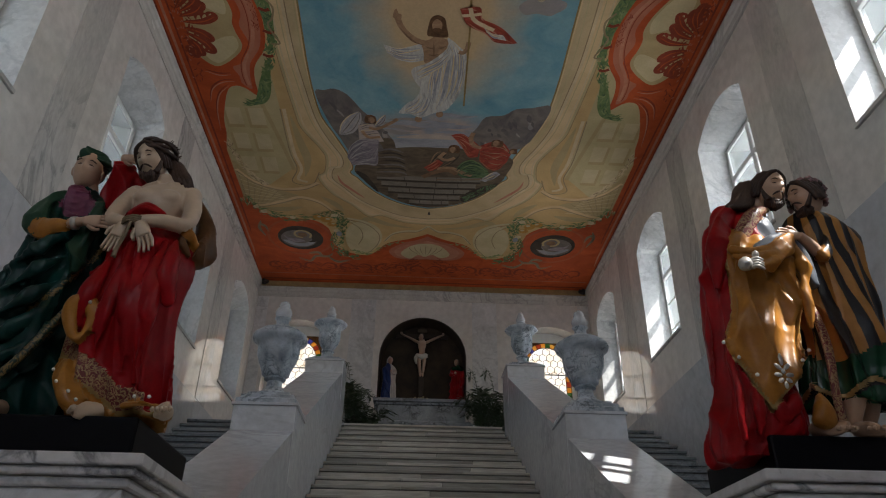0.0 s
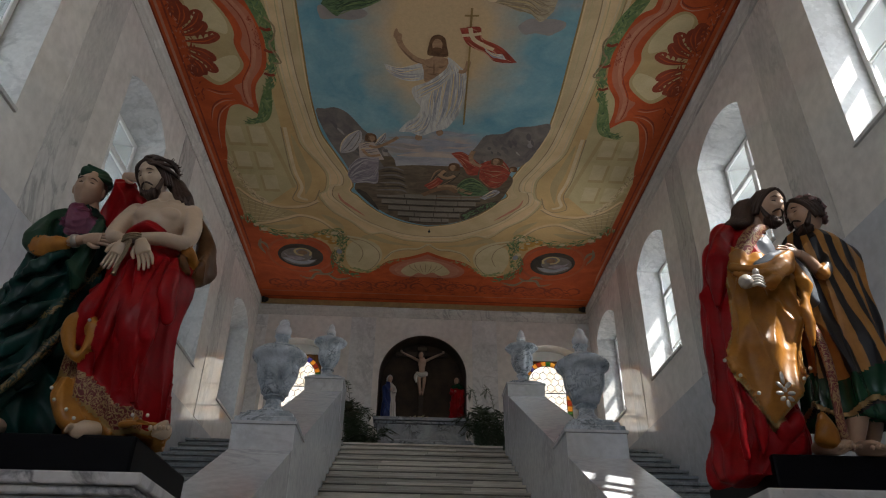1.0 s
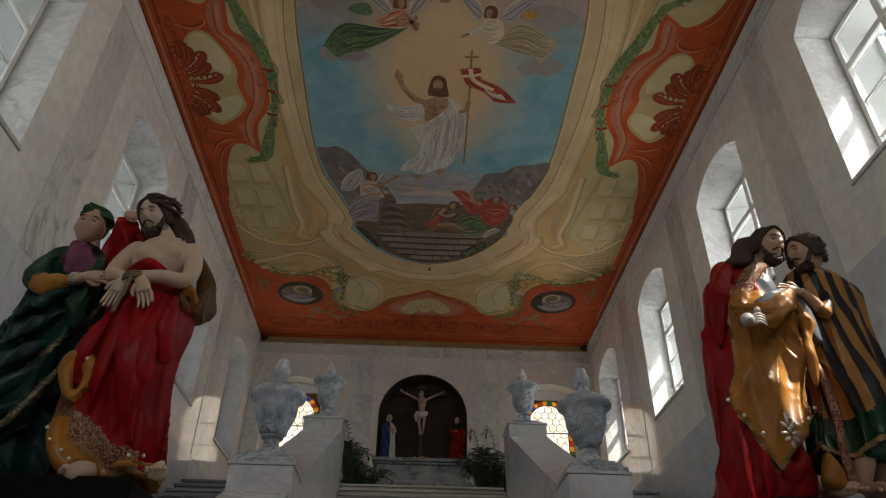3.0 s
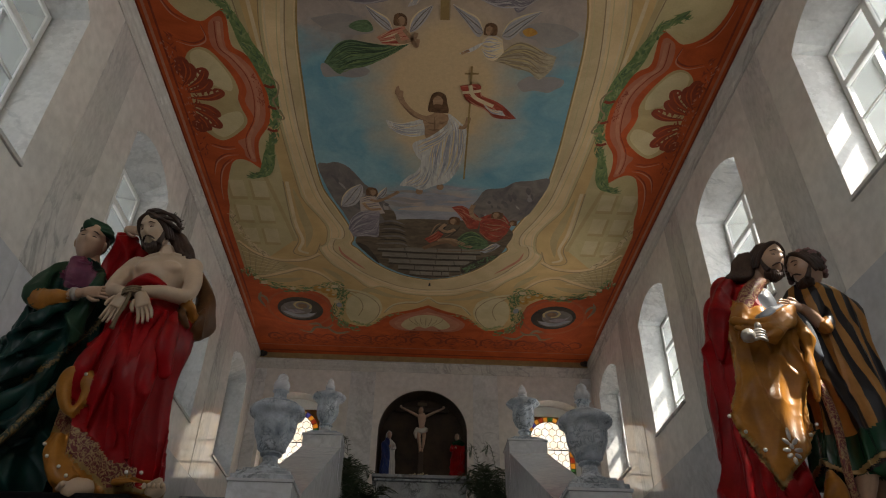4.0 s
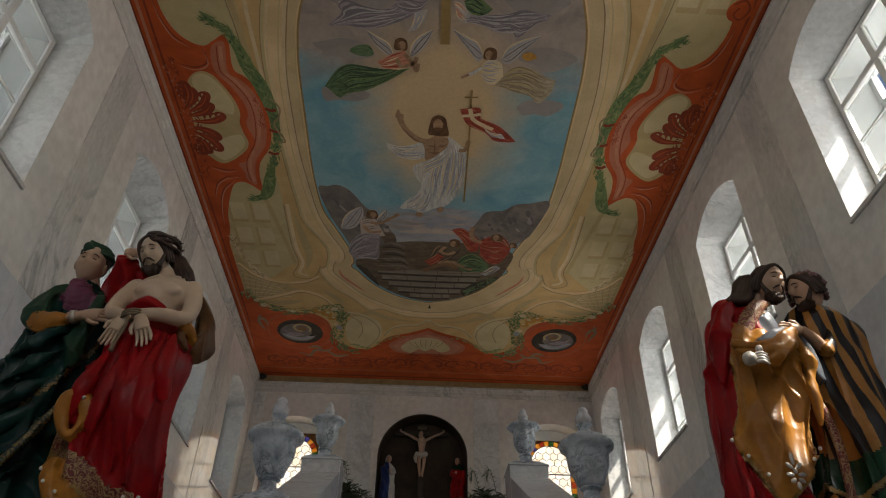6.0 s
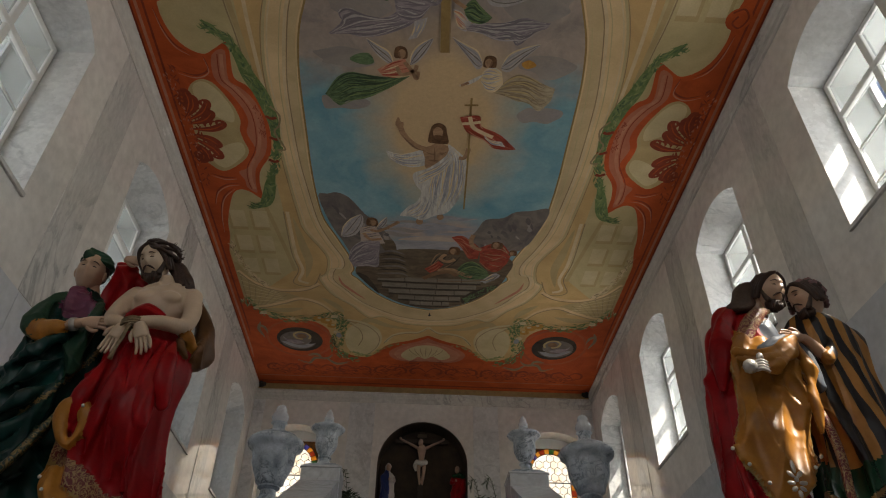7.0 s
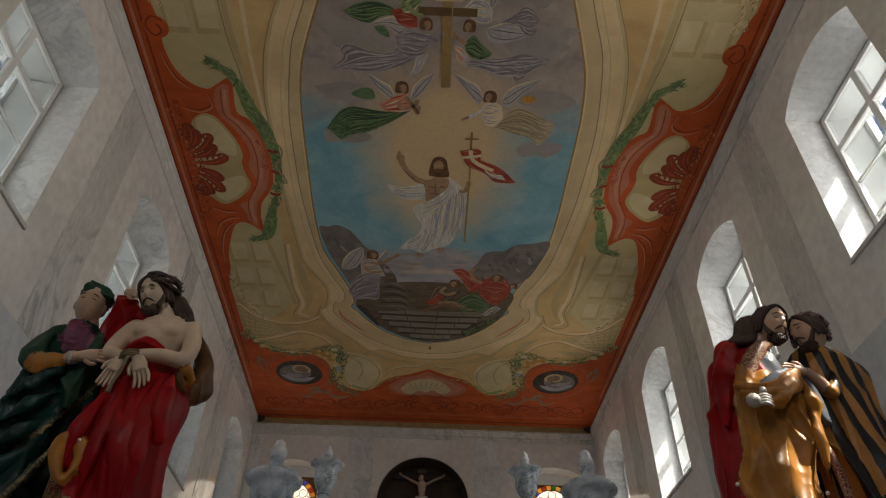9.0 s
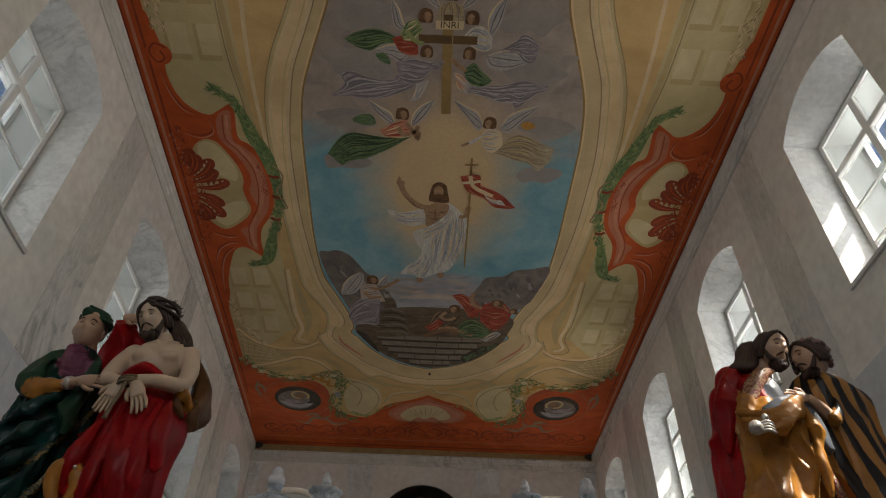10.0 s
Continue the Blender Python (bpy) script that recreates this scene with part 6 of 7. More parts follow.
def foot(bm, at, yaw, mi):
    bm = DETAIL["bm"]
    a = radians(yaw)
    d = Vector((math.sin(a), -math.cos(a), 0))
    p = Vector(at)
    tube(bm, [p + Vector((0, 0.02, 0.07)), p + Vector((0, 0, 0.05)), p + d * 0.06 + Vector((0, 0, 0.035)), p + d * 0.14 + Vector((0, 0, 0.02)), p + d * 0.17 + Vector((0, 0, 0.014))], [0.02, 0.036, (0.036, 0.034), (0.042, 0.02), (0.03, 0.013)], mi, 12, 4)
    s = Vector((d.y, -d.x, 0))
    for j in range(5):
        blob(bm, p + d * (0.185 - 0.006 * j) + s * (j - 2) * 0.017 + Vector((0, 0, 0.013)), (0.009, 0.014, 0.011), mi, 0, 10, (0, 0, yaw), None, 8, 6)


def brocade(name, ground, gold, scale=26):
    m, nt, b = material(name, 0.4)
    v = coords(nt)
    w = node(nt, "ShaderNodeTexNoise", Scale=scale, Detail=2.0, Distortion=2.5)
    nt.links.new(v, w.inputs["Vector"])
    lines = ramp(nt, w.outputs["Fac"], (0.42, 0.0), (0.47, 1.0), (0.53, 1.0), (0.58, 0.0))
    nt.links.new(mix(nt, lines, ground, gold), b.inputs["Base Color"])
    bump(nt, b, lines, 0.4, 0.004)
    return m


C_RED = cloth("crimson_painted_cloth", (0.34, 0.004, 0.008), (0.19, 0.002, 0.004), 0.36, 5.0, 0.14)
C_OCHRE = cloth("ochre_painted_cloth", (0.46, 0.20, 0.03), (0.26, 0.10, 0.014), 0.36, 5.0, 0.3)
C_GREEN = cloth("dark_green_painted_cloth", (0.006, 0.048, 0.040), (0.002, 0.016, 0.014), 0.33, 6.0, 0.2)
C_OLIVE = cloth("moss_green_painted_cloth", (0.022, 0.070, 0.040), (0.010, 0.035, 0.02), 0.4, 6.0, 0.2)
C_PLUM = cloth("plum_painted_cloth", (0.17, 0.04, 0.09), (0.09, 0.02, 0.05), 0.35)
C_BLACK = cloth("black_painted_cloth", (0.014, 0.013, 0.015), (0.006, 0.006, 0.007), 0.4, 6.0, 0.15)


def striped_coat():
    """Amber and black painted stripes that wind slowly round the coat."""
    m, nt, b = material("striped_painted_cloth", 0.36, 0, 0.28)
    v = coords(nt)
    sep = nt.nodes.new("ShaderNodeSeparateXYZ")
    nt.links.new(v, sep.inputs[0])

    def calc(op, p, q):
        n = nt.nodes.new("ShaderNodeMath")
        n.operation = op
        for sock, val in zip(n.inputs, (p, q)):
            if isinstance(val, (int, float)):
                sock.default_value = val
            else:
                nt.links.new(val, sock)
        return n.outputs[0]
    turn = calc("ARCTAN2", calc("SUBTRACT", sep.outputs[0], 1.915), calc("SUBTRACT", 3.10, sep.outputs[1]))
    wobble = calc("MULTIPLY", noise_out(nt, v, 7, 3), 0.16)
    way = calc("ADD", calc("ADD", turn, calc("MULTIPLY", sep.outputs[2], 0.7)), wobble)
    band = calc("FRACT", calc("DIVIDE", calc("ADD", way, 6.0), 0.58), 0.0)
    mask = ramp(nt, band, (0.46, 0.0), (0.49, 1.0), (0.97, 1.0), (1.0, 0.0))
    amber = ramp(nt, noise_out(nt, v, 6, 5, 0.6), (0.3, (0.30, 0.135, 0.03)), (0.68, (0.46, 0.225, 0.055)))
    nt.links.new(mix(nt, mask, amber, (0.011, 0.010, 0.012)), b.inputs["Base Color"])
    bump(nt, b, noise_out(nt, v, 25, 4), 0.15, 0.01)
    return m


C_STRIPE = striped_coat()
C_DKGREEN = cloth("bottle_green_painted_cloth", (0.012, 0.07, 0.032), (0.006, 0.032, 0.016), 0.25)
C_GREY = cloth("blue_grey_painted_cloth", (0.13, 0.15, 0.18), (0.07, 0.08, 0.10), 0.4)
C_SILVER = plain("silvered_paint", (0.55, 0.52, 0.48), 0.3, 0.5, 0.3, 30)
C_CAP = plain("dusky_pink_cap", (0.34, 0.19, 0.19), 0.55, 0, 0.4, 30, 0.4)
C_FLESH = plain("painted_pale_flesh", (0.60, 0.46, 0.33), 0.42, 0, 0.2, 9, 0.1)
C_FLESH2 = plain("painted_tanned_flesh", (0.54, 0.36, 0.25), 0.36, 0, 0.2, 9, 0.06)
C_BROCADE = brocade("red_gold_brocade", (0.13, 0.01, 0.01), (0.34, 0.22, 0.10))
C_GBROCADE = brocade("green_gold_brocade", (0.006, 0.03, 0.022), (0.22, 0.15, 0.05), 18)
C_TRIM = plain("gold_trim", (0.40, 0.26, 0.09), 0.35, 0.3, 0.4, 40)
C_ROPE = plain("rope", (0.26, 0.19, 0.11), 0.7, 0, 0.4, 60, 0.5)
C_PEARL = plain("white_pearls", (0.7, 0.68, 0.62), 0.25, 0, 0.1)

BASE = 2.115


def plinth(x0, x1, y0, y1):
    th = part("statue_plinth", boxed(x0, x1, y0, y1, PED_Z, BASE, 0.012), M_BLACK)
    tagged(th, "glossy black painted wooden plinth under the statues", "plinth", group="statue plinths")


plinth(-2.55, -1.31, 2.87, 3.6)
plinth(1.33, 2.55, 2.89, 3.6)


CLOTHS = ("cloth", "stripe", "lining")


def carved(bm, mats, voxel):
    """Fuses the roughed-out solids into one carved skin, keeps their paint, and cuts fine drapery folds into the cloth."""
    rough = bpy.data.meshes.new("rough")
    bmesh.ops.recalc_face_normals(bm, faces=bm.faces[:])
    bm.to_mesh(rough)
    tree = BVHTree.FromBMesh(bm)
    bm.faces.ensure_lookup_table()
    slots = [f.material_index for f in bm.faces]
    bm.free()
    tmp = new("rough", rough)
    mod = tmp.modifiers.new("fuse", "REMESH")
    mod.mode, mod.voxel_size, mod.adaptivity = "VOXEL", voxel, 0.0
    mod = tmp.modifiers.new("soften", "SMOOTH")
    mod.factor, mod.iterations = 0.5, 3
    me = bpy.data.meshes.new_from_object(tmp.evaluated_get(bpy.context.evaluated_depsgraph_get()))
    bpy.data.objects.remove(tmp)
    bpy.data.meshes.remove(rough)
    me.materials.clear()
    for m in mats:
        me.materials.append(m)
    draped = [any(w in m.name for w in CLOTHS) for m in mats]
    soft = [0.0] * len(me.vertices)
    for p in me.polygons:
        i = tree.find_nearest(p.center)[2]
        p.material_index = slots[i]
        p.use_smooth = True
        if draped[slots[i]]:
            for v in p.vertices:
                soft[v] += 0.25
    cos = [v.co.copy() for v in me.vertices]
    nrm = [Vector(n.vector) for n in me.vertex_normals]
    for i, c in enumerate(cos):
        if soft[i] > 0.7:
            q = Vector((c.x * 4.2 + 1.5 * c.z + 1.0 * noise.noise(c * 2.0), c.y * 4.2, c.z * 1.0 + 0.8 * noise.noise(c * 1.6)))
            r = 1 - 2.6 * abs(noise.noise(q)) ** 0.8
            r2 = 1 - 2.6 * abs(noise.noise(q * 2.0 + Vector((5, 3, 1)))) ** 0.8
            cos[i] = c + nrm[i] * (0.029 * r + 0.006 * r2 - 0.010)
    me.vertices.foreach_set("co", [x for c in cos for x in c])
    me.update()
    return me


def statue(name, mats, label, build, voxel=0.0075):
    bm, fine = bmesh.new(), bmesh.new()
    DETAIL["bm"] = fine
    build(bm)
    me = carved(bm, mats, voxel)
    for f in fine.faces:
        f.smooth = True
    bmesh.ops.recalc_face_normals(fine, faces=fine.faces[:])
    fine.from_mesh(me)
    fine.to_mesh(me)
    fine.free()
    ob = new(name, me)
    me.name = name
    tagged(ob, label, "statue", group="painted statues")
    return ob


def bound_figure(bm):
    # 0 red, 1 ochre, 2 brocade, 3 flesh, 4 hair, 5 trim, 6 rope, 7 brown lining
    def mat_of(a, z):
        hem = 2.195 - 0.18 * a if a < 0.25 else 2.15 + 0.03 * (a - 0.25)
        if a < -1.3 and z < 2.36:
            return 1
        if z < hem - 0.022:
            return 1
        if z < hem:
            return 5
        if a < 0.75 and z < hem + 0.115 - 0.07 * max(0.0, a):
            return 2
        return 0
    robe(bm, [(BASE + 0.01, -1.48, 3.09, 0.225, 0.17, 0.8), (2.25, -1.49, 3.06, 0.24, 0.19, 1.0), (2.45, -1.515, 3.05, 0.235, 0.19, 1.0), (2.67, -1.525, 3.05, 0.225, 0.18, 0.9), (2.85, -1.50, 3.06, 0.21, 0.17, 0.9), (3.0, -1.505, 3.07, 0.185, 0.145, 0.7), (3.10, -1.53, 3.08, 0.145, 0.105, 0.5), (3.17, -1.53, 3.09, 0.115, 0.085, 0.2)], mat_of, segs=180, per=16, seed=1.3, drift=2.4)
    # torso, shoulders, neck
    tube(bm, [(-1.535, 3.10, 3.08), (-1.54, 3.09, 3.17), (-1.53, 3.085, 3.27), (-1.525, 3.095, 3.345), (-1.535, 3.10, 3.39), (-1.565, 3.08, 3.45)], [(0.108, 0.080), (0.115, 0.085), (0.145, 0.100), (0.150, 0.080), (0.075, 0.058), (0.050, 0.050)], 3, 24, 6)
    for x in (-1.585, -1.475):
        blob(bm, (x, 3.015, 3.285), (0.062, 0.034, 0.042), 3)
    for x in (-1.672, -1.383):
        blob(bm, (x, 3.09, 3.335), (0.052, 0.052, 0.056), 3)
    tube(bm, [(-1.50, 3.03, 3.385), (-1.44, 3.05, 3.385), (-1.39, 3.09, 3.375)], [0.010, 0.013, 0.010], 3, 8, 4)
    tube(bm, [(-1.55, 3.03, 3.385), (-1.61, 3.05, 3.375), (-1.66, 3.08, 3.36)], [0.010, 0.013, 0.010], 3, 8, 4)
    head(bm, (-1.615, 3.04, 3.525), -16, 22, 3, 4, 4, 1.3, -10, 0.95)
    for j in range(4):
        tube(DETAIL["bm"], [(-1.555 + 0.012 * j, 3.09 + 0.02 * j, 3.58), (-1.515 + 0.014 * j, 3.10, 3.50), (-1.475 + 0.02 * j, 3.075, 3.43), (-1.43 + 0.018 * j, 3.04 + 0.012 * j, 3.385 - 0.012 * j)], [0.026, 0.026, 0.022, 0.008], 4, 9, 5, 0.18, 4)
    # crown of thorns
    for j in range(5):
        ring = [(-1.60 + 0.088 * math.cos(a) + 0.006 * math.sin(3 * a + j), 3.062 + 0.104 * math.sin(a), 3.567 + 0.014 * math.sin(2 * a + 1.7 * j) + 0.012 * j + 0.25 * (0.088 * math.cos(a)) * 0.3) for a in [2 * math.pi * k / 14 for k in range(15)]]
        tube(DETAIL["bm"], ring, [0.010] * 15, 4, 6, 3)
    rng = random.Random(2)
    for j in range(30):
        a = rng.uniform(0, 6.28)
        p = Vector((-1.60 + 0.092 * math.cos(a), 3.062 + 0.108 * math.sin(a), 3.572 + rng.uniform(-0.01, 0.05)))
        tube(DETAIL["bm"], [p, p + Vector((0.02 * math.cos(a), 0.02 * math.sin(a), rng.uniform(-0.01, 0.025)))], [0.004, 0.001], 4, 5, 1)
    # arms, crossed and bound
    tube(bm, [(-1.383, 3.08, 3.34), (-1.345, 3.04, 3.22), (-1.345, 2.97, 3.095), (-1.43, 2.90, 3.07), (-1.545, 2.86, 3.045)], [0.047, 0.045, 0.040, 0.036, 0.026], 3, 14, 6)
    tube(bm, [(-1.672, 3.07, 3.33), (-1.70, 3.02, 3.22), (-1.685, 2.94, 3.10), (-1.63, 2.89, 3.06), (-1.565, 2.86, 3.03)], [0.045, 0.043, 0.038, 0.034, 0.026], 3, 14, 6)
    hand(bm, (-1.58, 2.86, 3.03), (-0.32, -0.05, -0.95), 3, 0.95)
    hand(bm, (-1.505, 2.85, 3.03), (0.42, -0.05, -0.9), 3, 1.0)
    for j in range(3):
        ring = [(-1.545 + 0.042 * math.cos(a), 2.86 + 0.036 * math.sin(a), 3.025 + 0.012 * j + 0.01 * math.cos(a)) for a in [2 * math.pi * k / 10 for k in range(11)]]
        tube(DETAIL["bm"], ring, [0.007] * 11, 6, 6, 3)
    tube(DETAIL["bm"], [(-1.535, 2.815, 3.01), (-1.54, 2.81, 2.94), (-1.555, 2.81, 2.88), (-1.565, 2.81, 2.82)], [0.008, 0.008, 0.008, 0.012], 6, 8, 4, 0.2, 3)
    # cloak: raised red panel behind one shoulder, lined fold over the other hip
    tube(bm, [(-1.72, 3.18, 2.98), (-1.775, 3.17, 3.18), (-1.80, 3.16, 3.32), (-1.795, 3.15, 3.45), (-1.77, 3.15, 3.545), (-1.74, 3.16, 3.58)], [(0.075, 0.05), (0.082, 0.05), (0.085, 0.05), (0.088, 0.048), (0.070, 0.04), (0.02, 0.02)], 0, 24, 6, 0.14, 5)
    tube(bm, [(-1.78, 3.17, 3.50), (-1.70, 3.16, 3.46), (-1.64, 3.15, 3.40)], [(0.05, 0.04), (0.055, 0.04), (0.03, 0.03)], 0, 16, 5, 0.14, 4)
    tube(bm, [(-1.385, 3.19, 3.38), (-1.325, 3.18, 3.26), (-1.285, 3.15, 3.12), (-1.265, 3.10, 3.01), (-1.28, 3.03, 2.93)], [(0.022, 0.03), (0.030, 0.055), (0.036, 0.07), (0.034, 0.07), (0.012, 0.04)], 7, 16, 6, 0.14, 4)
    tube(bm, [(-1.42, 2.96, 3.085), (-1.36, 2.97, 3.075), (-1.315, 3.0, 3.05), (-1.29, 3.04, 3.0)], [(0.012, 0.016), (0.024, 0.024), (0.028, 0.026), (0.015, 0.02)], 1, 14, 5, 0.15, 3)
    tube(bm, [(-1.36, 3.0, 3.05), (-1.33, 2.98, 2.99), (-1.29, 3.0, 2.93)], [0.014, 0.022, 0.010], 7, 12, 5, 0.15, 3)
    tube(bm, [(-1.62, 2.99, 3.14), (-1.54, 2.96, 3.165), (-1.45, 2.98, 3.14)], [0.022, 0.036, 0.022], 0, 12, 5, 0.2, 4)
    # long falling folds
    for p, q in (((-1.345, 2.985), (-1.30, 2.62)), ((-1.39, 2.985), (-1.37, 2.42)), ((-1.44, 2.99), (-1.43, 2.30)), ((-1.60, 2.95), (-1.66, 2.50)), ((-1.54, 2.96), (-1.56, 2.36)), ((-1.50, 2.98), (-1.36, 2.24)), ((-1.57, 2.93), (-1.40, 2.40))):
        tube(bm, [(p[0], 2.93, p[1]), (p[0] * 0.65 + q[0] * 0.35, 2.875, p[1] * 0.65 + q[1] * 0.35), (p[0] * 0.3 + q[0] * 0.7, 2.85, p[1] * 0.3 + q[1] * 0.7), (q[0], 2.875, q[1])], [0.010, 0.024, 0.030, 0.010], 0, 12, 6, 0.1, 3)
    # ochre knot and fall of the lining
    tube(bm, [(-1.625, 2.86, 2.615), (-1.68, 2.85, 2.60), (-1.70, 2.85, 2.54), (-1.665, 2.85, 2.46), (-1.625, 2.84, 2.43), (-1.605, 2.85, 2.50), (-1.605, 2.85, 2.58), (-1.63, 2.86, 2.62)], [0.018, 0.026, 0.026, 0.022, 0.018, 0.020, 0.022, 0.018], 1, 12, 5, 0.16, 3)
    tube(bm, [(-1.665, 2.90, 2.36), (-1.66, 2.885, 2.28), (-1.60, 2.875, 2.20), (-1.55, 2.87, 2.16)], [(0.025, 0.03), (0.048, 0.034), (0.048, 0.03), (0.030, 0.02)], 1, 14, 5, 0.15, 4)
    tube(bm, [(-1.40, 2.90, 2.165), (-1.32, 2.885, 2.175), (-1.24, 2.91, 2.165)], [(0.012, 0.012), (0.030, 0.022), (0.022, 0.018)], 1, 12, 5, 0.12, 3)
    for x, z in ((-1.655, 2.60), (-1.615, 2.60), (-1.685, 2.29), (-1.66, 2.24), (-1.60, 2.20), (-1.56, 2.165), (-1.33, 2.185), (-1.27, 2.185)):
        blob(DETAIL["bm"], (x, 2.825, z), (0.008, 0.008, 0.008), 8, 0, 10, (0, 0, 0), None, 8, 6)
    foot(bm, (-1.47, 2.98, BASE), -38, 3)
    foot(bm, (-1.245, 2.97, BASE), 14, 3)


def turbaned_figure(bm):
    # 0 dark green, 1 olive lining, 2 plum, 3 ochre, 4 flesh, 5 hair, 6 green brocade, 7 silver
    def mat_of(a, z):
        edge = 2.17 + 0.38 * (a + 0.9)
        if -1.2 < a < 1.4 and edge < z < edge + 0.05:
            return 6
        return 0
    robe(bm, [(BASE + 0.01, -1.99, 3.17, 0.27, 0.20, 0.8), (2.35, -1.99, 3.15, 0.28, 0.21, 1.0), (2.65, -1.97, 3.14, 0.25, 0.20, 1.0), (2.92, -1.95, 3.13, 0.215, 0.175, 0.7), (3.10, -1.945, 3.13, 0.18, 0.145, 0.5), (3.22, -1.95, 3.14, 0.16, 0.12, 0.3), (3.30, -1.95, 3.14, 0.115, 0.09, 0.1), (3.36, -1.95, 3.14, 0.065, 0.06, 0)], mat_of, segs=160, per=12, seed=4.1, drift=3.5)
    blob(bm, (-1.925, 3.045, 3.24), (0.085, 0.055, 0.10), 2, 0.2, 20)
    for j in range(5):
        tube(bm, [(-1.99 + 0.008 * j, 3.04, 3.33 - 0.035 * j), (-1.925, 2.992, 3.285 - 0.035 * j), (-1.86, 3.03, 3.32 - 0.035 * j)], [0.006, 0.011, 0.006], 2, 8, 4)
    # collar of the mantle, both sides
    tube(bm, [(-1.985, 3.14, 3.37), (-2.03, 3.05, 3.31), (-2.055, 3.0, 3.20), (-2.045, 2.97, 3.08), (-2.0, 2.95, 3.0)], [(0.022, 0.022), (0.036, 0.03), (0.046, 0.034), (0.050, 0.034), (0.03, 0.03)], 1, 14, 6, 0.12, 4)
    tube(bm, [(-1.87, 3.14, 3.34), (-1.825, 3.06, 3.26), (-1.805, 3.0, 3.12), (-1.81, 2.97, 2.95), (-1.80, 2.96, 2.80)], [(0.015, 0.015), (0.028, 0.026), (0.036, 0.03), (0.042, 0.034), (0.02, 0.02)], 1, 14, 6, 0.15, 4)
    tube(bm, [(-1.94, 3.15, 3.32), (-1.95, 3.13, 3.38), (-1.955, 3.10, 3.44)], [0.06, 0.054, 0.05], 4, 14, 5)
    head(bm, (-1.955, 3.09, 3.47), 13, 6, 4, 5, None, 0.4, 2, 1.0)
    # rolled turban
    for j in range(4):
        ring = [(-1.955 + (0.078 - 0.006 * j) * math.cos(a), 3.115 + (0.092 - 0.008 * j) * math.sin(a), 3.535 + 0.015 * j + 0.012 * math.sin(a * 2 + j)) for a in [2 * math.pi * k / 14 for k in range(15)]]
        tube(bm, ring, [0.018 - 0.002 * j] * 15, 1, 8, 3, 0.2, 3)
    # arm with ochre sleeve, bracelet and open hand
    tube(bm, [(-2.06, 3.03, 3.14), (-2.01, 2.96, 3.03), (-1.93, 2.93, 3.035), (-1.86, 2.92, 3.055)], [(0.05, 0.05), (0.046, 0.046), (0.036, 0.036), (0.028, 0.028)], 3, 14, 5, 0.08, 4)
    tube(bm, [(-1.87, 2.92, 3.05), (-1.80, 2.91, 3.06), (-1.78, 2.905, 3.06)], [0.027, 0.024, 0.024], 4, 12, 4)
    tube(DETAIL["bm"], [(-1.855, 2.92, 3.053), (-1.83, 2.92, 3.056)], [0.033, 0.033], 7, 14, 1)
    hand(bm, (-1.795, 2.905, 3.06), (1, -0.05, 0.0), 4, 0.95)
    hand(bm, (-1.80, 3.09, 3.575), (0.95, -0.05, -0.12), 4, 0.8)
    # heavy diagonal folds of the mantle
    for j in range(6):
        z = 2.98 - 0.14 * j
        tube(bm, [(-2.17, 3.10, z - 0.10), (-2.10, 2.98 - 0.01 * j, z - 0.13), (-1.97, 2.93 - 0.005 * j, z - 0.06), (-1.82, 2.97, z + 0.09)], [0.010, 0.022, 0.026, 0.008], 0, 12, 6, 0.1, 3)
    tube(bm, [(-2.16, 3.1, 2.9), (-2.20, 3.05, 2.6), (-2.24, 3.0, 2.35), (-2.22, 2.98, 2.16)], [0.03, 0.05, 0.06, 0.05], 0, 14, 6, 0.12, 4)
    tube(bm, [(-1.74, 2.98, 2.72), (-1.80, 2.93, 2.54), (-1.86, 2.89, 2.38), (-1.97, 2.88, 2.24), (-2.08, 2.89, 2.17)], [0.014, 0.018, 0.018, 0.016, 0.012], 6, 10, 6)
    tube(bm, [(-1.78, 2.98, 2.62), (-1.84, 2.92, 2.46), (-1.92, 2.90, 2.30), (-2.02, 2.90, 2.18)], [0.010, 0.020, 0.022, 0.012], 0, 10, 6)
    foot(bm, (-1.93, 2.98, BASE), 5, 4)


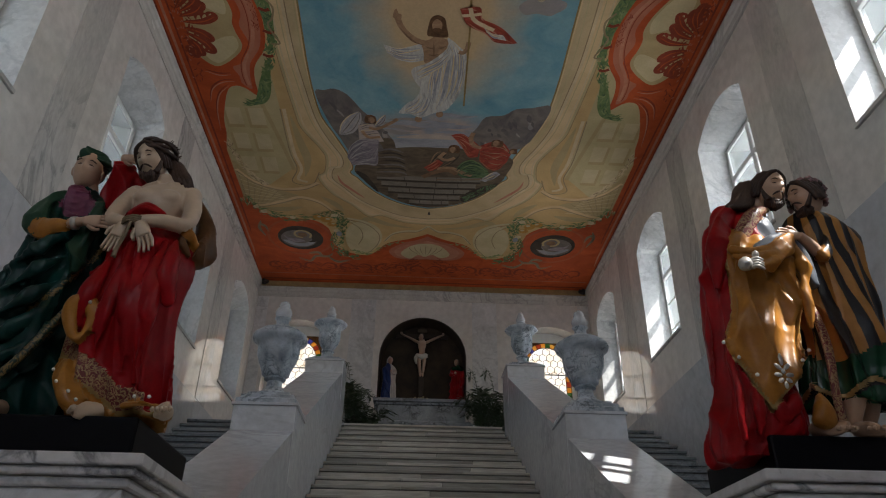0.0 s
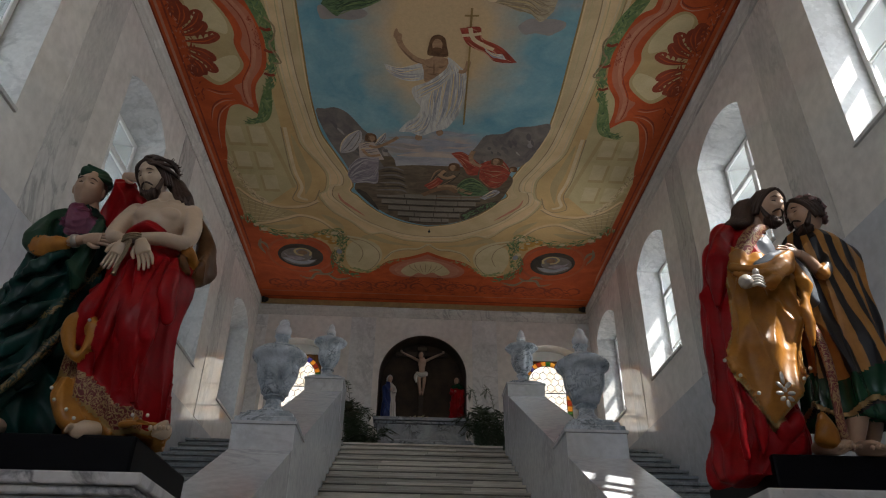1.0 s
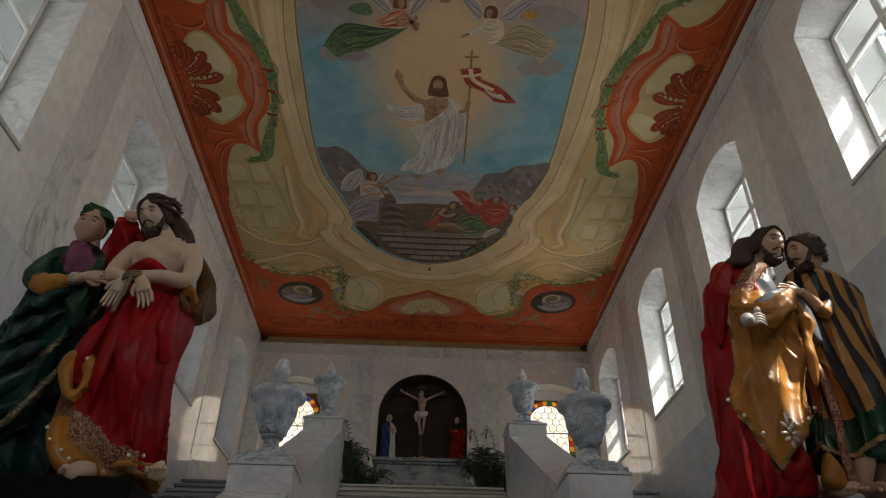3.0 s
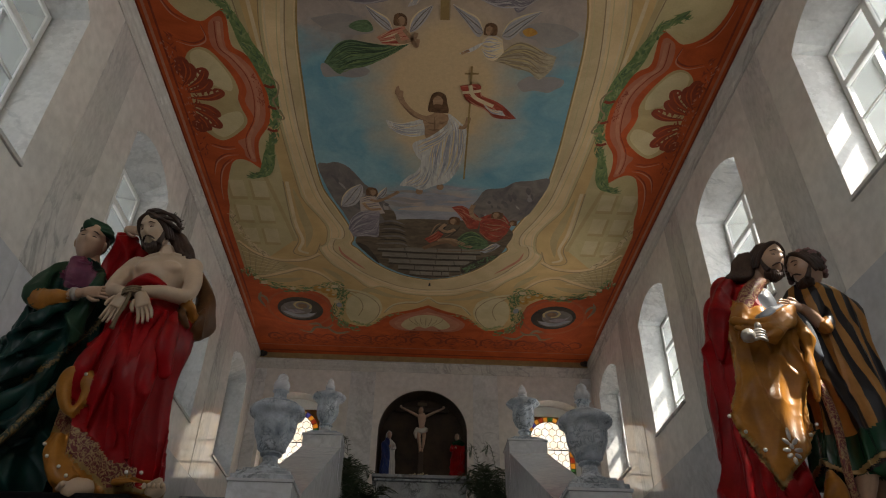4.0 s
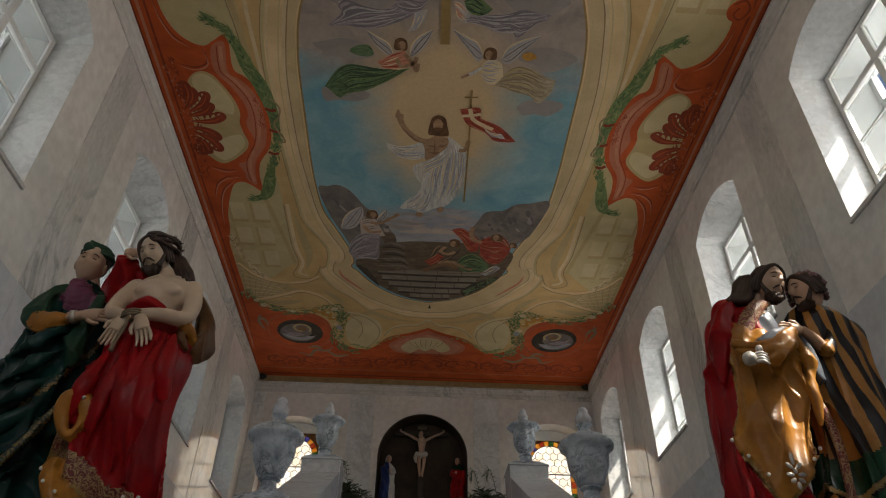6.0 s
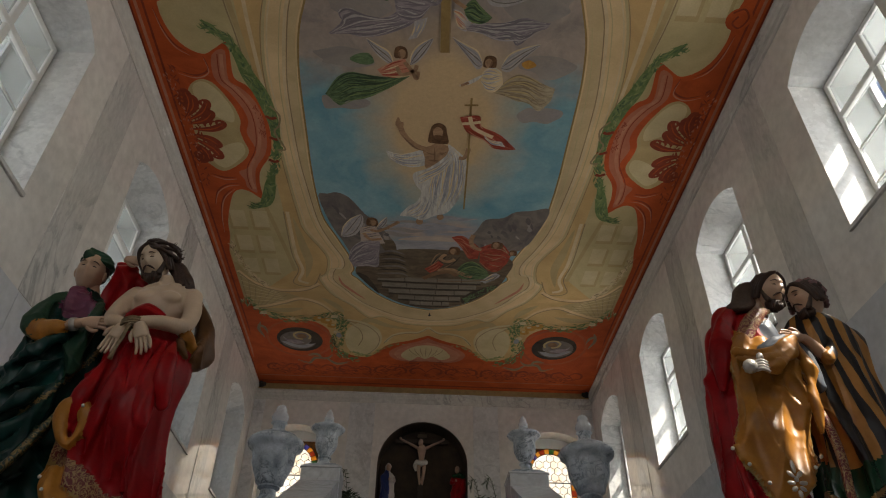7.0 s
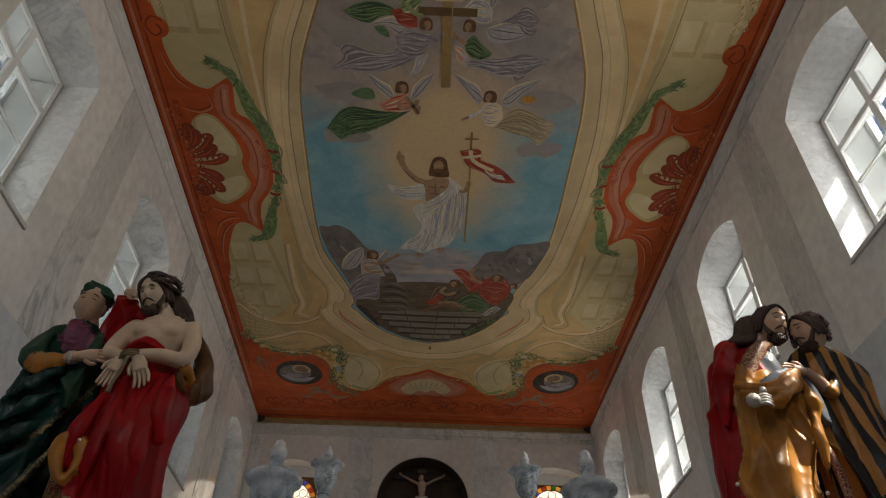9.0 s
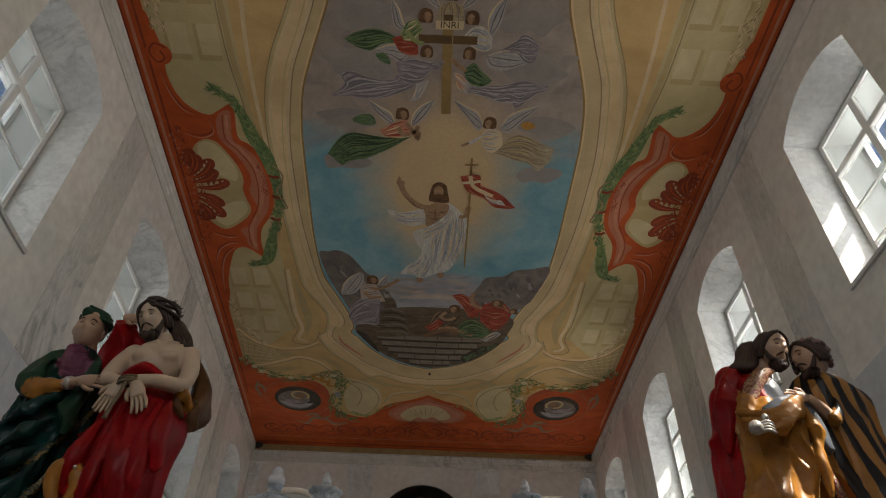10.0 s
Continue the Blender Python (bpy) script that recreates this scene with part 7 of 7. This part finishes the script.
def kissed_figure(bm):
    # 0 red, 1 ochre, 2 brocade, 3 flesh, 4 hair, 5 trim, 6 grey cloth, 7 silver, 8 pearls
    def mat_of(a, z):
        return 0
    robe(bm, [(2.02, 1.27, 3.04, 0.125, 0.14, 0.7), (2.09, 1.32, 3.07, 0.18, 0.165, 0.7), (2.15, 1.37, 3.08, 0.22, 0.185, 0.7), (2.26, 1.395, 3.08, 0.21, 0.18, 0.7), (2.56, 1.42, 3.09, 0.19, 0.165, 0.5), (2.89, 1.46, 3.10, 0.19, 0.155, 0.4), (3.09, 1.49, 3.10, 0.19, 0.145, 0.4), (3.22, 1.51, 3.10, 0.175, 0.13, 0.3), (3.31, 1.555, 3.10, 0.125, 0.10, 0.1), (3.37, 1.60, 3.10, 0.07, 0.06, 0)], mat_of, segs=140, per=10, seed=2.2, drift=2.0)
    for p, q in (((1.24, 2.50), (1.22, 2.08)), ((1.32, 2.36), (1.29, 2.10)), ((1.40, 2.28), (1.41, 2.17)), ((1.52, 2.32), (1.42, 2.18))):
        tube(bm, [(p[0], 2.93, p[1]), ((p[0] + q[0]) / 2, 2.89, (p[1] + q[1]) / 2), (q[0], 2.885, q[1])], [0.010, 0.024, 0.012], 0, 10, 6, 0.1, 3)

    # ochre mantle over the front, a cloth sheet that ends in a point
    def edge_lo(t):
        return 2.21 + 0.30 * (0.44 - t) / 0.44 if t < 0.44 else 2.21 + 0.26 * (t - 0.44) / 0.56
    nx, nz = 72, 84
    grid, back = [], []
    for i in range(nz + 1):
        v = i / nz
        row, brow = [], []
        for k in range(nx + 1):
            t = k / nx
            top = 3.02 + 0.06 * math.sin(math.pi * t) + 0.05 * t + (0.20 * (1 - t / 0.3) if t < 0.3 else 0)
            z = edge_lo(t) * (1 - v) + top * v
            a = -0.90 + 1.55 * t
            cx = 1.415 + 0.125 * (z - 2.2)
            r = 0.285 - 0.055 * (z - 2.2)
            # folds that swing down from the hip towards the point
            w = 0.030 * (1 - 2 * abs(math.sin(5.0 * t + 2.4 * v - 0.6 + 0.8 * math.sin(3 * v))) ** 0.6) + 0.012 * (1 - 2 * abs(math.sin(9.5 * t - 5.0 * v)) ** 0.8)
            w += 0.040 * math.sin(math.pi * t) * (1 - 2 * abs(math.sin(6.2 * v + 2.6 * abs(t - 0.45) + 0.4)) ** 0.6) * (0.15 + 0.9 * v * v)
            pocket = 0.05 * math.exp(-((t - 0.40) / 0.22) ** 2 - ((v - 0.84) / 0.10) ** 2)
            rr = r + w + pocket
            row.append(bm.verts.new((cx + rr * math.sin(a), 3.07 - rr * 0.84 * math.cos(a), z)))
            brow.append(bm.verts.new((cx + (rr - 0.09) * math.sin(a), 3.07 - (rr - 0.09) * 0.84 * math.cos(a), z)))
        grid.append(row)
        back.append(brow)
    for i in range(nz):
        for k in range(nx):
            hem = 5 if i < 2 or k < 2 or k >= nx - 2 else 1
            bm.faces.new((grid[i][k], grid[i][k + 1], grid[i + 1][k + 1], grid[i + 1][k])).material_index = hem
            bm.faces.new((back[i][k], back[i + 1][k], back[i + 1][k + 1], back[i][k + 1])).material_index = 1
    for i in range(nz):
        bm.faces.new((grid[i][0], grid[i + 1][0], back[i + 1][0], back[i][0])).material_index = 1
        bm.faces.new((grid[i][nx], back[i][nx], back[i + 1][nx], grid[i + 1][nx])).material_index = 1
    for k in range(nx):
        bm.faces.new((grid[0][k], back[0][k], back[0][k + 1], grid[0][k + 1])).material_index = 5
        bm.faces.new((grid[nz][k], grid[nz][k + 1], back[nz][k + 1], back[nz][k])).material_index = 1
    # pearls along the hem and a silver spray over the point
    for t in (0.06, 0.18, 0.31, 0.62, 0.78, 0.90):
        a = -0.90 + 1.55 * t
        blob(DETAIL["bm"], (1.43 + 0.300 * math.sin(a), 3.07 - 0.258 * math.cos(a), edge_lo(t) + 0.06), (0.009, 0.009, 0.009), 8, 0, 10, (0, 0, 0), None, 8, 6)
    c = Vector((1.405, 2.795, 2.345))
    for ang, L, up in ((90, 0.07, 0.03), (45, 0.045, 0.02), (135, 0.045, 0.02), (5, 0.042, 0.0), (175, 0.042, 0.0), (-35, 0.036, -0.01), (215, 0.036, -0.01), (-90, 0.04, -0.02), (90, 0.03, 0.0)):
        d = Vector((math.cos(radians(ang)), 0, math.sin(radians(ang))))
        blob(DETAIL["bm"], c + d * L * 0.6 + Vector((0, 0, up)), (0.010, 0.005, L * 0.42), 7, 0, 10, (0, 90 - ang, 0), None, 10, 8)
    # rolled upper edge of the mantle gathered in the hand
    for dz, r in ((0.0, 0.026), (0.045, 0.020), (0.085, 0.015)):
        tube(bm, [(1.33, 2.86, 2.92 + dz), (1.42, 2.815, 2.885 + dz), (1.53, 2.815, 2.94 + dz), (1.61, 2.85, 3.03 + dz * 0.6), (1.645, 2.88, 3.09)], [0.010, r, r * 1.1, r * 0.9, 0.010], 1, 12, 6, 0.2, 4)
    tube(bm, [(1.40, 2.87, 2.97), (1.50, 2.85, 3.02), (1.60, 2.87, 3.10)], [(0.02, 0.02), (0.045, 0.03), (0.02, 0.02)], 6, 12, 5, 0.15, 3)
    tube(bm, [(1.645, 2.89, 3.08), (1.665, 2.87, 2.95), (1.655, 2.865, 2.78), (1.63, 2.87, 2.60)], [0.012, 0.020, 0.020, 0.010], 1, 12, 6, 0.14, 3)
    blob(DETAIL["bm"], (1.345, 2.79, 2.885), (0.034, 0.03, 0.034), 7, 0.15, 20)
    for j in range(4):
        tube(DETAIL["bm"], [(1.365, 2.785, 2.90 - 0.012 * j), (1.395, 2.775, 2.91 - 0.014 * j), (1.425, 2.775, 2.90 - 0.016 * j)], [0.010, 0.010, 0.006], 7, 8, 3)
    blob(DETAIL["bm"], (1.40, 2.785, 2.935), (0.016, 0.016, 0.020), 7, 0.1, 20)
    # grey tunic, brocade collar, red shoulder cape
    blob(bm, (1.575, 3.0, 3.17), (0.055, 0.045, 0.12), 6, 0.1, 12)
    tube(bm, [(1.68, 2.95, 3.12), (1.70, 2.91, 3.02), (1.72, 2.90, 2.90), (1.73, 2.90, 2.84)], [0.012, 0.022, 0.024, 0.012], 6, 12, 5, 0.12, 3)
    tube(bm, [(1.65, 3.0, 3.335), (1.56, 2.955, 3.29), (1.48, 2.935, 3.20), (1.42, 2.93, 3.10), (1.37, 2.93, 3.02)], [(0.012, 0.012), (0.036, 0.018), (0.046, 0.018), (0.038, 0.016), (0.014, 0.012)], 2, 14, 6, 0.12, 6)
    tube(bm, [(1.55, 3.10, 3.36), (1.44, 3.05, 3.325), (1.365, 3.0, 3.21), (1.325, 2.99, 3.05), (1.29, 3.01, 2.85)], [(0.03, 0.03), (0.055, 0.05), (0.055, 0.055), (0.045, 0.05), (0.02, 0.03)], 0, 16, 6, 0.12, 4)
    tube(bm, [(1.66, 2.93, 2.86), (1.69, 2.91, 2.70), (1.70, 2.90, 2.52), (1.68, 2.90, 2.30), (1.69, 2.92, 2.14)], [(0.01, 0.01), (0.020, 0.014), (0.024, 0.014), (0.022, 0.014), (0.026, 0.014)], 2, 14, 6, 0.14, 4)
    tube(bm, [(1.60, 2.90, 2.30), (1.595, 2.88, 2.22), (1.57, 2.88, 2.16)], [0.02, 0.040, 0.035], 1, 12, 5, 0.12, 3)
    tube(bm, [(1.61, 3.10, 3.30), (1.63, 3.09, 3.38), (1.655, 3.07, 3.44)], [0.065, 0.055, 0.05], 3, 14, 5)
    head(bm, (1.695, 3.02, 3.475), 15, 12, 3, 4, 4, 0.9, 8, 0.97)
    for j in range(4):
        tube(DETAIL["bm"], [(1.64 - 0.012 * j, 3.08 + 0.01 * j, 3.555), (1.60 - 0.018 * j, 3.07, 3.47), (1.565 - 0.022 * j, 3.03, 3.39), (1.52 - 0.025 * j, 3.0, 3.345), (1.475 - 0.018 * j, 2.99, 3.335)], [0.030, 0.032, 0.028, 0.022, 0.010], 4, 10, 6, 0.2, 4)
    foot(bm, (1.60, 2.98, BASE), 10, 3)


def striped_figure(bm):
    # 0 amber, 1 black, 2 green, 3 trim, 4 flesh, 5 hair, 6 cap
    def mat_of(a, z):
        if z < 2.52 + 0.035 * math.sin(3 * a):
            h = 2.335 + 0.04 * math.sin(4 * a + 1.0)
            if h < z < h + 0.028:
                return 3
            if h - 0.018 < z < h:
                return 1
            return 2
        return 0
    robe(bm, [(2.30, 1.86, 3.08, 0.20, 0.17, 0.9), (2.42, 1.87, 3.09, 0.215, 0.18, 0.9), (2.53, 1.89, 3.09, 0.22, 0.185, 0.6), (2.80, 1.91, 3.10, 0.205, 0.175, 0.6), (3.0, 1.92, 3.10, 0.19, 0.165, 0.5), (3.18, 1.945, 3.10, 0.185, 0.145, 0.35), (3.28, 1.95, 3.10, 0.17, 0.12, 0.2), (3.345, 1.935, 3.10, 0.11, 0.085, 0.1), (3.38, 1.92, 3.10, 0.06, 0.055, 0)], mat_of, segs=200, per=16, seed=0.7, drift=2.0)
    # forearm and pointing hand
    tube(bm, [(1.83, 2.95, 3.03), (1.77, 2.91, 3.07), (1.70, 2.88, 3.11)], [0.030, 0.028, 0.022], 4, 12, 5)
    tube(bm, [(1.90, 2.98, 3.16), (1.86, 2.94, 3.06), (1.80, 2.92, 3.01)], [0.03, 0.038, 0.03], 0, 12, 5, 0.1, 3)
    hand(bm, (1.71, 2.885, 3.105), (-0.95, 0.0, 0.25), 4, 0.8)
    tube(bm, [(1.92, 3.10, 3.30), (1.91, 3.09, 3.36), (1.90, 3.07, 3.41)], [0.062, 0.052, 0.05], 4, 14, 5)
    head(bm, (1.885, 3.02, 3.435), -84, 6, 4, 5, 5, 1.0, -4, 0.95)
    blob(DETAIL["bm"], (1.930, 3.06, 3.50), (0.088, 0.092, 0.074), 6, 0.3, 40, (0, 10, 0), None, 30, 18)
    rng = random.Random(5)
    for j in range(46):
        a = rng.uniform(-2.2, 1.3)
        blob(DETAIL["bm"], (1.915 + 0.084 * math.sin(a), 3.06 - 0.092 * math.cos(a), 3.455 + rng.uniform(-0.05, 0.06)), (0.017, 0.017, 0.017), 6 if j % 2 else 5, 0.3, 30, (0, 0, 0), None, 8, 6)
    # bare legs
    for x, y, kx in ((1.785, 2.97, 0.02), (1.90, 3.05, 0.02)):
        tube(bm, [(x + kx, y + 0.02, 2.42), (x + kx, y + 0.0, 2.32), (x, y + 0.02, 2.22), (x - 0.005, y + 0.02, BASE + 0.05)], [0.045, 0.050, 0.038, 0.030], 4, 14, 5)
        foot(bm, (x, y, BASE), -8, 4)


statue("bound_statue", [C_RED, C_OCHRE, C_BROCADE, C_FLESH, M_HAIR, C_TRIM, C_ROPE, cloth("brown_lining_cloth", (0.14, 0.06, 0.02), (0.07, 0.03, 0.01)), C_PEARL],
       "painted wooden statue in a red robe with bound hands", bound_figure)
statue("statue_in_green_mantle", [C_GREEN, C_OLIVE, C_PLUM, C_OCHRE, C_FLESH2, M_HAIR, C_GBROCADE, C_SILVER],
       "painted wooden statue in a dark green mantle with a rolled turban", turbaned_figure)
statue("statue_in_ochre_mantle", [C_RED, C_OCHRE, C_BROCADE, C_FLESH2, M_HAIR, C_TRIM, C_GREY, C_SILVER, C_PEARL],
       "painted wooden statue in a red robe and glossy ochre mantle", kissed_figure)
statue("statue_in_striped_coat", [C_STRIPE, C_BLACK, C_DKGREEN, C_TRIM, C_FLESH2, M_HAIR, C_CAP],
       "painted wooden statue in a black and amber striped coat", striped_figure, 0.005)


# ---- figures in the niche ----
NY = BACK + 0.25


def small_crucifix():
    th = empty("crucifix", (-0.02, NY + 0.18, 0), label="dark wooden crucifix with a pale carved figure and inscription plate", category="crucifix")
    part("cross_upright", boxed(-0.055, 0.055, 0.0, 0.07, 5.99, 7.94, 0.006), M_WOOD, th)
    part("cross_beam", boxed(-0.62, 0.62, -0.01, 0.06, 7.66, 7.76, 0.006), M_WOOD, th)
    part("inscription_plate", boxed(-0.11, 0.11, -0.03, -0.012, 7.80, 7.88, 0.005), M_PLATE, th, "small dark inscription plate")
    bm = bmesh.new()
    for s in (-1, 1):
        tube(bm, [(0.07 * s, -0.06, 7.516), (0.26 * s, -0.05, 7.620), (0.50 * s, -0.04, 7.742)], [0.036, 0.030, 0.019], 0, 12, 5)
        blob(bm, (0.50 * s, -0.04, 7.761), (0.03, 0.02, 0.035), 0)
        tube(bm, [(0.05 * s, -0.06, 7.187), (0.06 * s, -0.12, 6.999), (0.03 * s, -0.06, 6.755)], [0.052, 0.042, 0.028], 0, 12, 5)
        tube(bm, [(0.025 * s, -0.06, 6.755), (0.03 * s, -0.11, 6.670)], [0.03, 0.018], 0, 10, 3)
    tube(bm, [(0.0, -0.06, 7.159), (0.0, -0.07, 7.300), (0.0, -0.08, 7.450), (0.0, -0.07, 7.544), (0.0, -0.08, 7.601)], [(0.072, 0.05), (0.066, 0.05), (0.095, 0.065), (0.085, 0.055), (0.04, 0.04)], 0, 18, 6)
    blob(bm, (-0.03, -0.12, 7.638), (0.055, 0.065, 0.08), 0, 0, 10, (20, 10, 10))
    blob(bm, (-0.03, -0.10, 7.657), (0.065, 0.065, 0.08), 1, 0.2, 30, (20, 10, 10))
    tube(bm, [(-0.11, -0.07, 7.187), (0.0, -0.13, 7.140), (0.11, -0.07, 7.197)], [(0.05, 0.07), (0.06, 0.09), (0.05, 0.06)], 2, 14, 6, 0.15, 5)
    tube(bm, [(-0.10, -0.1, 7.206), (-0.13, -0.1, 7.093), (-0.12, -0.1, 6.980)], [0.04, 0.045, 0.02], 2, 12, 5, 0.2, 4)
    part("corpus", bm, [M_SKIN, M_HAIR, M_LINEN], th, "pale carved figure with a white loincloth", smooth=True)


small_crucifix()
C_BLUE = cloth("deep_blue_painted_cloth", (0.03, 0.06, 0.22), (0.015, 0.03, 0.12))
C_WHITE = cloth("white_painted_cloth", (0.60, 0.58, 0.55), (0.45, 0.43, 0.42))


def mourner(bm, x, y, turn):
    z = 5.985
    robe(bm, [(z, x, y, 0.18, 0.14, 0.9), (z + 0.32, x, y, 0.165, 0.14, 0.9), (z + 0.60, x, y, 0.145, 0.12, 0.7), (z + 0.80, x, y, 0.13, 0.10, 0.4), (z + 0.88, x, y, 0.07, 0.055, 0.1), (z + 0.93, x, y, 0.04, 0.04, 0)], (lambda a, q: 0 if a * turn < 0.35 else 1), segs=72, seed=x, per=7)
    tube(bm, [(x - 0.12 * turn, y - 0.04, z + 0.80), (x - 0.10 * turn, y - 0.14, z + 0.5), (x + 0.02 * turn, y - 0.15, z + 0.2)], [0.03, 0.045, 0.02], 0, 10, 5, 0.15, 3)
    tube(bm, [(x + 0.11 * turn, y - 0.03, z + 0.78), (x + 0.13 * turn, y - 0.13, z + 0.64), (x + 0.04 * turn, y - 0.15, z + 0.69)], [0.04, 0.038, 0.02], 1, 10, 4)
    blob(bm, (x + 0.05 * turn, y - 0.155, z + 0.70), (0.03, 0.02, 0.03), 2)
    blob(bm, (x + 0.02 * turn, y - 0.03, z + 0.99), (0.052, 0.062, 0.078), 2)
    blob(bm, (x, y + 0.01, z + 1.0), (0.068, 0.066, 0.084), 3, 0.15, 20)


statue("niche_statue", [C_BLUE, C_WHITE, M_SKIN, C_WHITE], "small painted statue in a blue and white mantle in the niche", lambda bm: mourner(bm, -0.76, NY - 0.05, 1), 0.012)
statue("niche_statue", [C_RED, C_RED, M_SKIN, M_HAIR, C_DKGREEN], "small painted statue in red with a green cape", lambda bm: (mourner(bm, 0.80, NY - 0.05, -1), tube(bm, [(0.68, NY - 0.13, 6.80), (0.80, NY - 0.16, 6.82), (0.92, NY - 0.10, 6.78)], [0.04, 0.06, 0.04], 4, 12, 5)), 0.012)


# ---- plants ----
M_LEAF = plain("dark_palm_leaf", (0.03, 0.06, 0.022), 0.45, 0, 0.5, 14)
M_POT = plain("terracotta_pot", (0.22, 0.10, 0.06), 0.8, 0, 0.3)


def palm(x, y, seed, tall):
    rng = random.Random(seed)
    th = empty("potted_palm", (x, y, LANDING), label="dark green potted palm beside the altar", category="potted plant", group="potted palms")
    part("pot", lathe([(0.13, 0.0), (0.15, 0.02), (0.19, 0.28), (0.21, 0.29), (0.21, 0.33), (0.18, 0.33), (0.16, 0.29)], 24), M_POT, th)
    for f in range(24):
        a = rng.uniform(0, 6.28)
        h, r = tall * rng.uniform(0.55, 1.0), rng.uniform(0.12, 0.42)
        if f == 0:
            h, r, a = tall * 1.45, 0.22, 2.6
        stem = spline([(0.03 * math.cos(a), 0.03 * math.sin(a), 0.28), (r * 0.3 * math.cos(a), r * 0.3 * math.sin(a), 0.3 + h * 0.55), (r * math.cos(a), r * math.sin(a), 0.3 + h), (r * 1.5 * math.cos(a), r * 1.5 * math.sin(a), 0.28 + h * 0.97)], 7)
        bm = bmesh.new()
        tube(bm, [tuple(p) for p in stem[::3]], [0.006] * len(stem[::3]), 0, 5, 2)
        for i in range(4, len(stem)):
            d = (stem[i] - stem[i - 1]).normalized()
            side = d.cross(Vector((0, 0, 1)))
            side = side.normalized() if side.length > 0.01 else Vector((1, 0, 0))
            for s in (-1, 1):
                L = rng.uniform(0.12, 0.21)
                tip = stem[i] + side * s * L + d * L * 0.6 + Vector((0, 0, -0.03))
                mid = stem[i] + (tip - stem[i]) * 0.4
                wv = d * 0.014
                lift = Vector((0, 0, 0.006))
                vs = [bm.verts.new(p) for p in (stem[i], mid + wv, tip, mid - wv, mid + lift)]
                for q in ((0, 1, 4), (1, 2, 4), (2, 3, 4), (3, 0, 4)):
                    bm.faces.new([vs[j] for j in q])
        part("frond", bm, M_LEAF, th)


palm(-1.42, 14.1, 3, 1.15)
palm(-1.15, 13.95, 8, 0.55)
palm(1.25, 14.0, 4, 1.05)
palm(1.6, 14.1, 9, 1.1)
M_IRON = plain("dark_iron", (0.03, 0.025, 0.02), 0.6, 0.3)
for s in (-1, 1):
    bm = bmesh.new()
    for j in range(7):
        a = j * 0.9
        blob(bm, (s * (3.78 - 0.05 * math.cos(a)), BACK - 0.20 + 0.04 * math.sin(a), TOP - 0.075 + 0.03 * math.sin(2 * a)), (0.035, 0.03, 0.045), 0, 0.3, 20, (0, 0, 0), None, 10, 8)
    tagged(part("corner_ornament", bm, M_IRON), "small dark carved ornament in the ceiling corner", "ornament", group="corner ornaments")
bm = lathe([(0.02, TOP - 0.06), (0.028, TOP - 0.05), (0.012, TOP - 0.035), (0.012, TOP - 0.002)], 12)
bmesh.ops.translate(bm, vec=(0.0, 11.66, 0), verts=bm.verts[:])
tagged(part("ceiling_hook", bm, M_IRON), "small dark iron hook in the painted ceiling", "hook")
M_FLOWER = plain("dried_flowers", (0.5, 0.42, 0.25), 0.8, 0, 0.5, 40)
bm = bmesh.new()
rng = random.Random(1)
for j in range(40):
    blob(bm, (-0.02 + rng.gauss(0, 0.09), 14.55 + rng.gauss(0, 0.03), LANDING + 1.32 + abs(rng.gauss(0, 0.03))), (0.022, 0.022, 0.018), 0, 0.3, 20, (0, 0, 0), None, 8, 6)
tagged(part("flower_arrangement", bm, M_FLOWER), "low dried flower arrangement on the altar", "flowers")


# ---- marble cladding slabs ----
def slab(parent, mat, side, y0, y1, z0, z1, cache={}):
    key = (mat.name, round(y1 - y0, 3), round(z1 - z0, 3))
    if key not in cache:
        w, h = (y1 - y0) / 2 - 0.0025, (z1 - z0) / 2 - 0.0025
        ob = part("slab", boxed(-0.006, 0.006, -w, w, -h, h, 0.0015), mat, parent)
        cache[key] = ob.data
    else:
        ob = new("slab", cache[key])
        ob.parent = parent
    ob.location = (side * (HALF - 0.001), (y0 + y1) / 2, (z0 + z1) / 2)


for side, nm in ((1, "wall_east"), (-1, "wall_west")):
    w = bpy.data.objects[nm]
    mids = [10.57 + 3.165 * (k + 0.5) for k in (1, 0, -1, -2, -3, -4)]
    for m in mids:
        if m + 0.4 < BACK:
            slab(w, M_STRIP, side, m - 0.30, m + 0.30, 4.955, 8.535)
    y = BACK - 0.01
    while y > FRONT:
        y2 = max(y - 1.5825, FRONT)
        if y - y2 > 0.2:
            for z0, z1 in ((0.02, 1.65), (1.65, 3.3), (3.3, 4.95)):
                slab(w, M_DADO, side, y2, y, z0, z1)
        y = y2

for s in (-1, 1):
    for x0, x1 in ((1.14, 1.72), (3.68, 3.94)):
        a, b = sorted((s * x0, s * x1))
        q = part("slab", boxed(a, b, BACK - 0.007, BACK + 0.004, LANDING + 0.01, TOP - 0.37, 0.0015), M_REVEAL, wall_north)
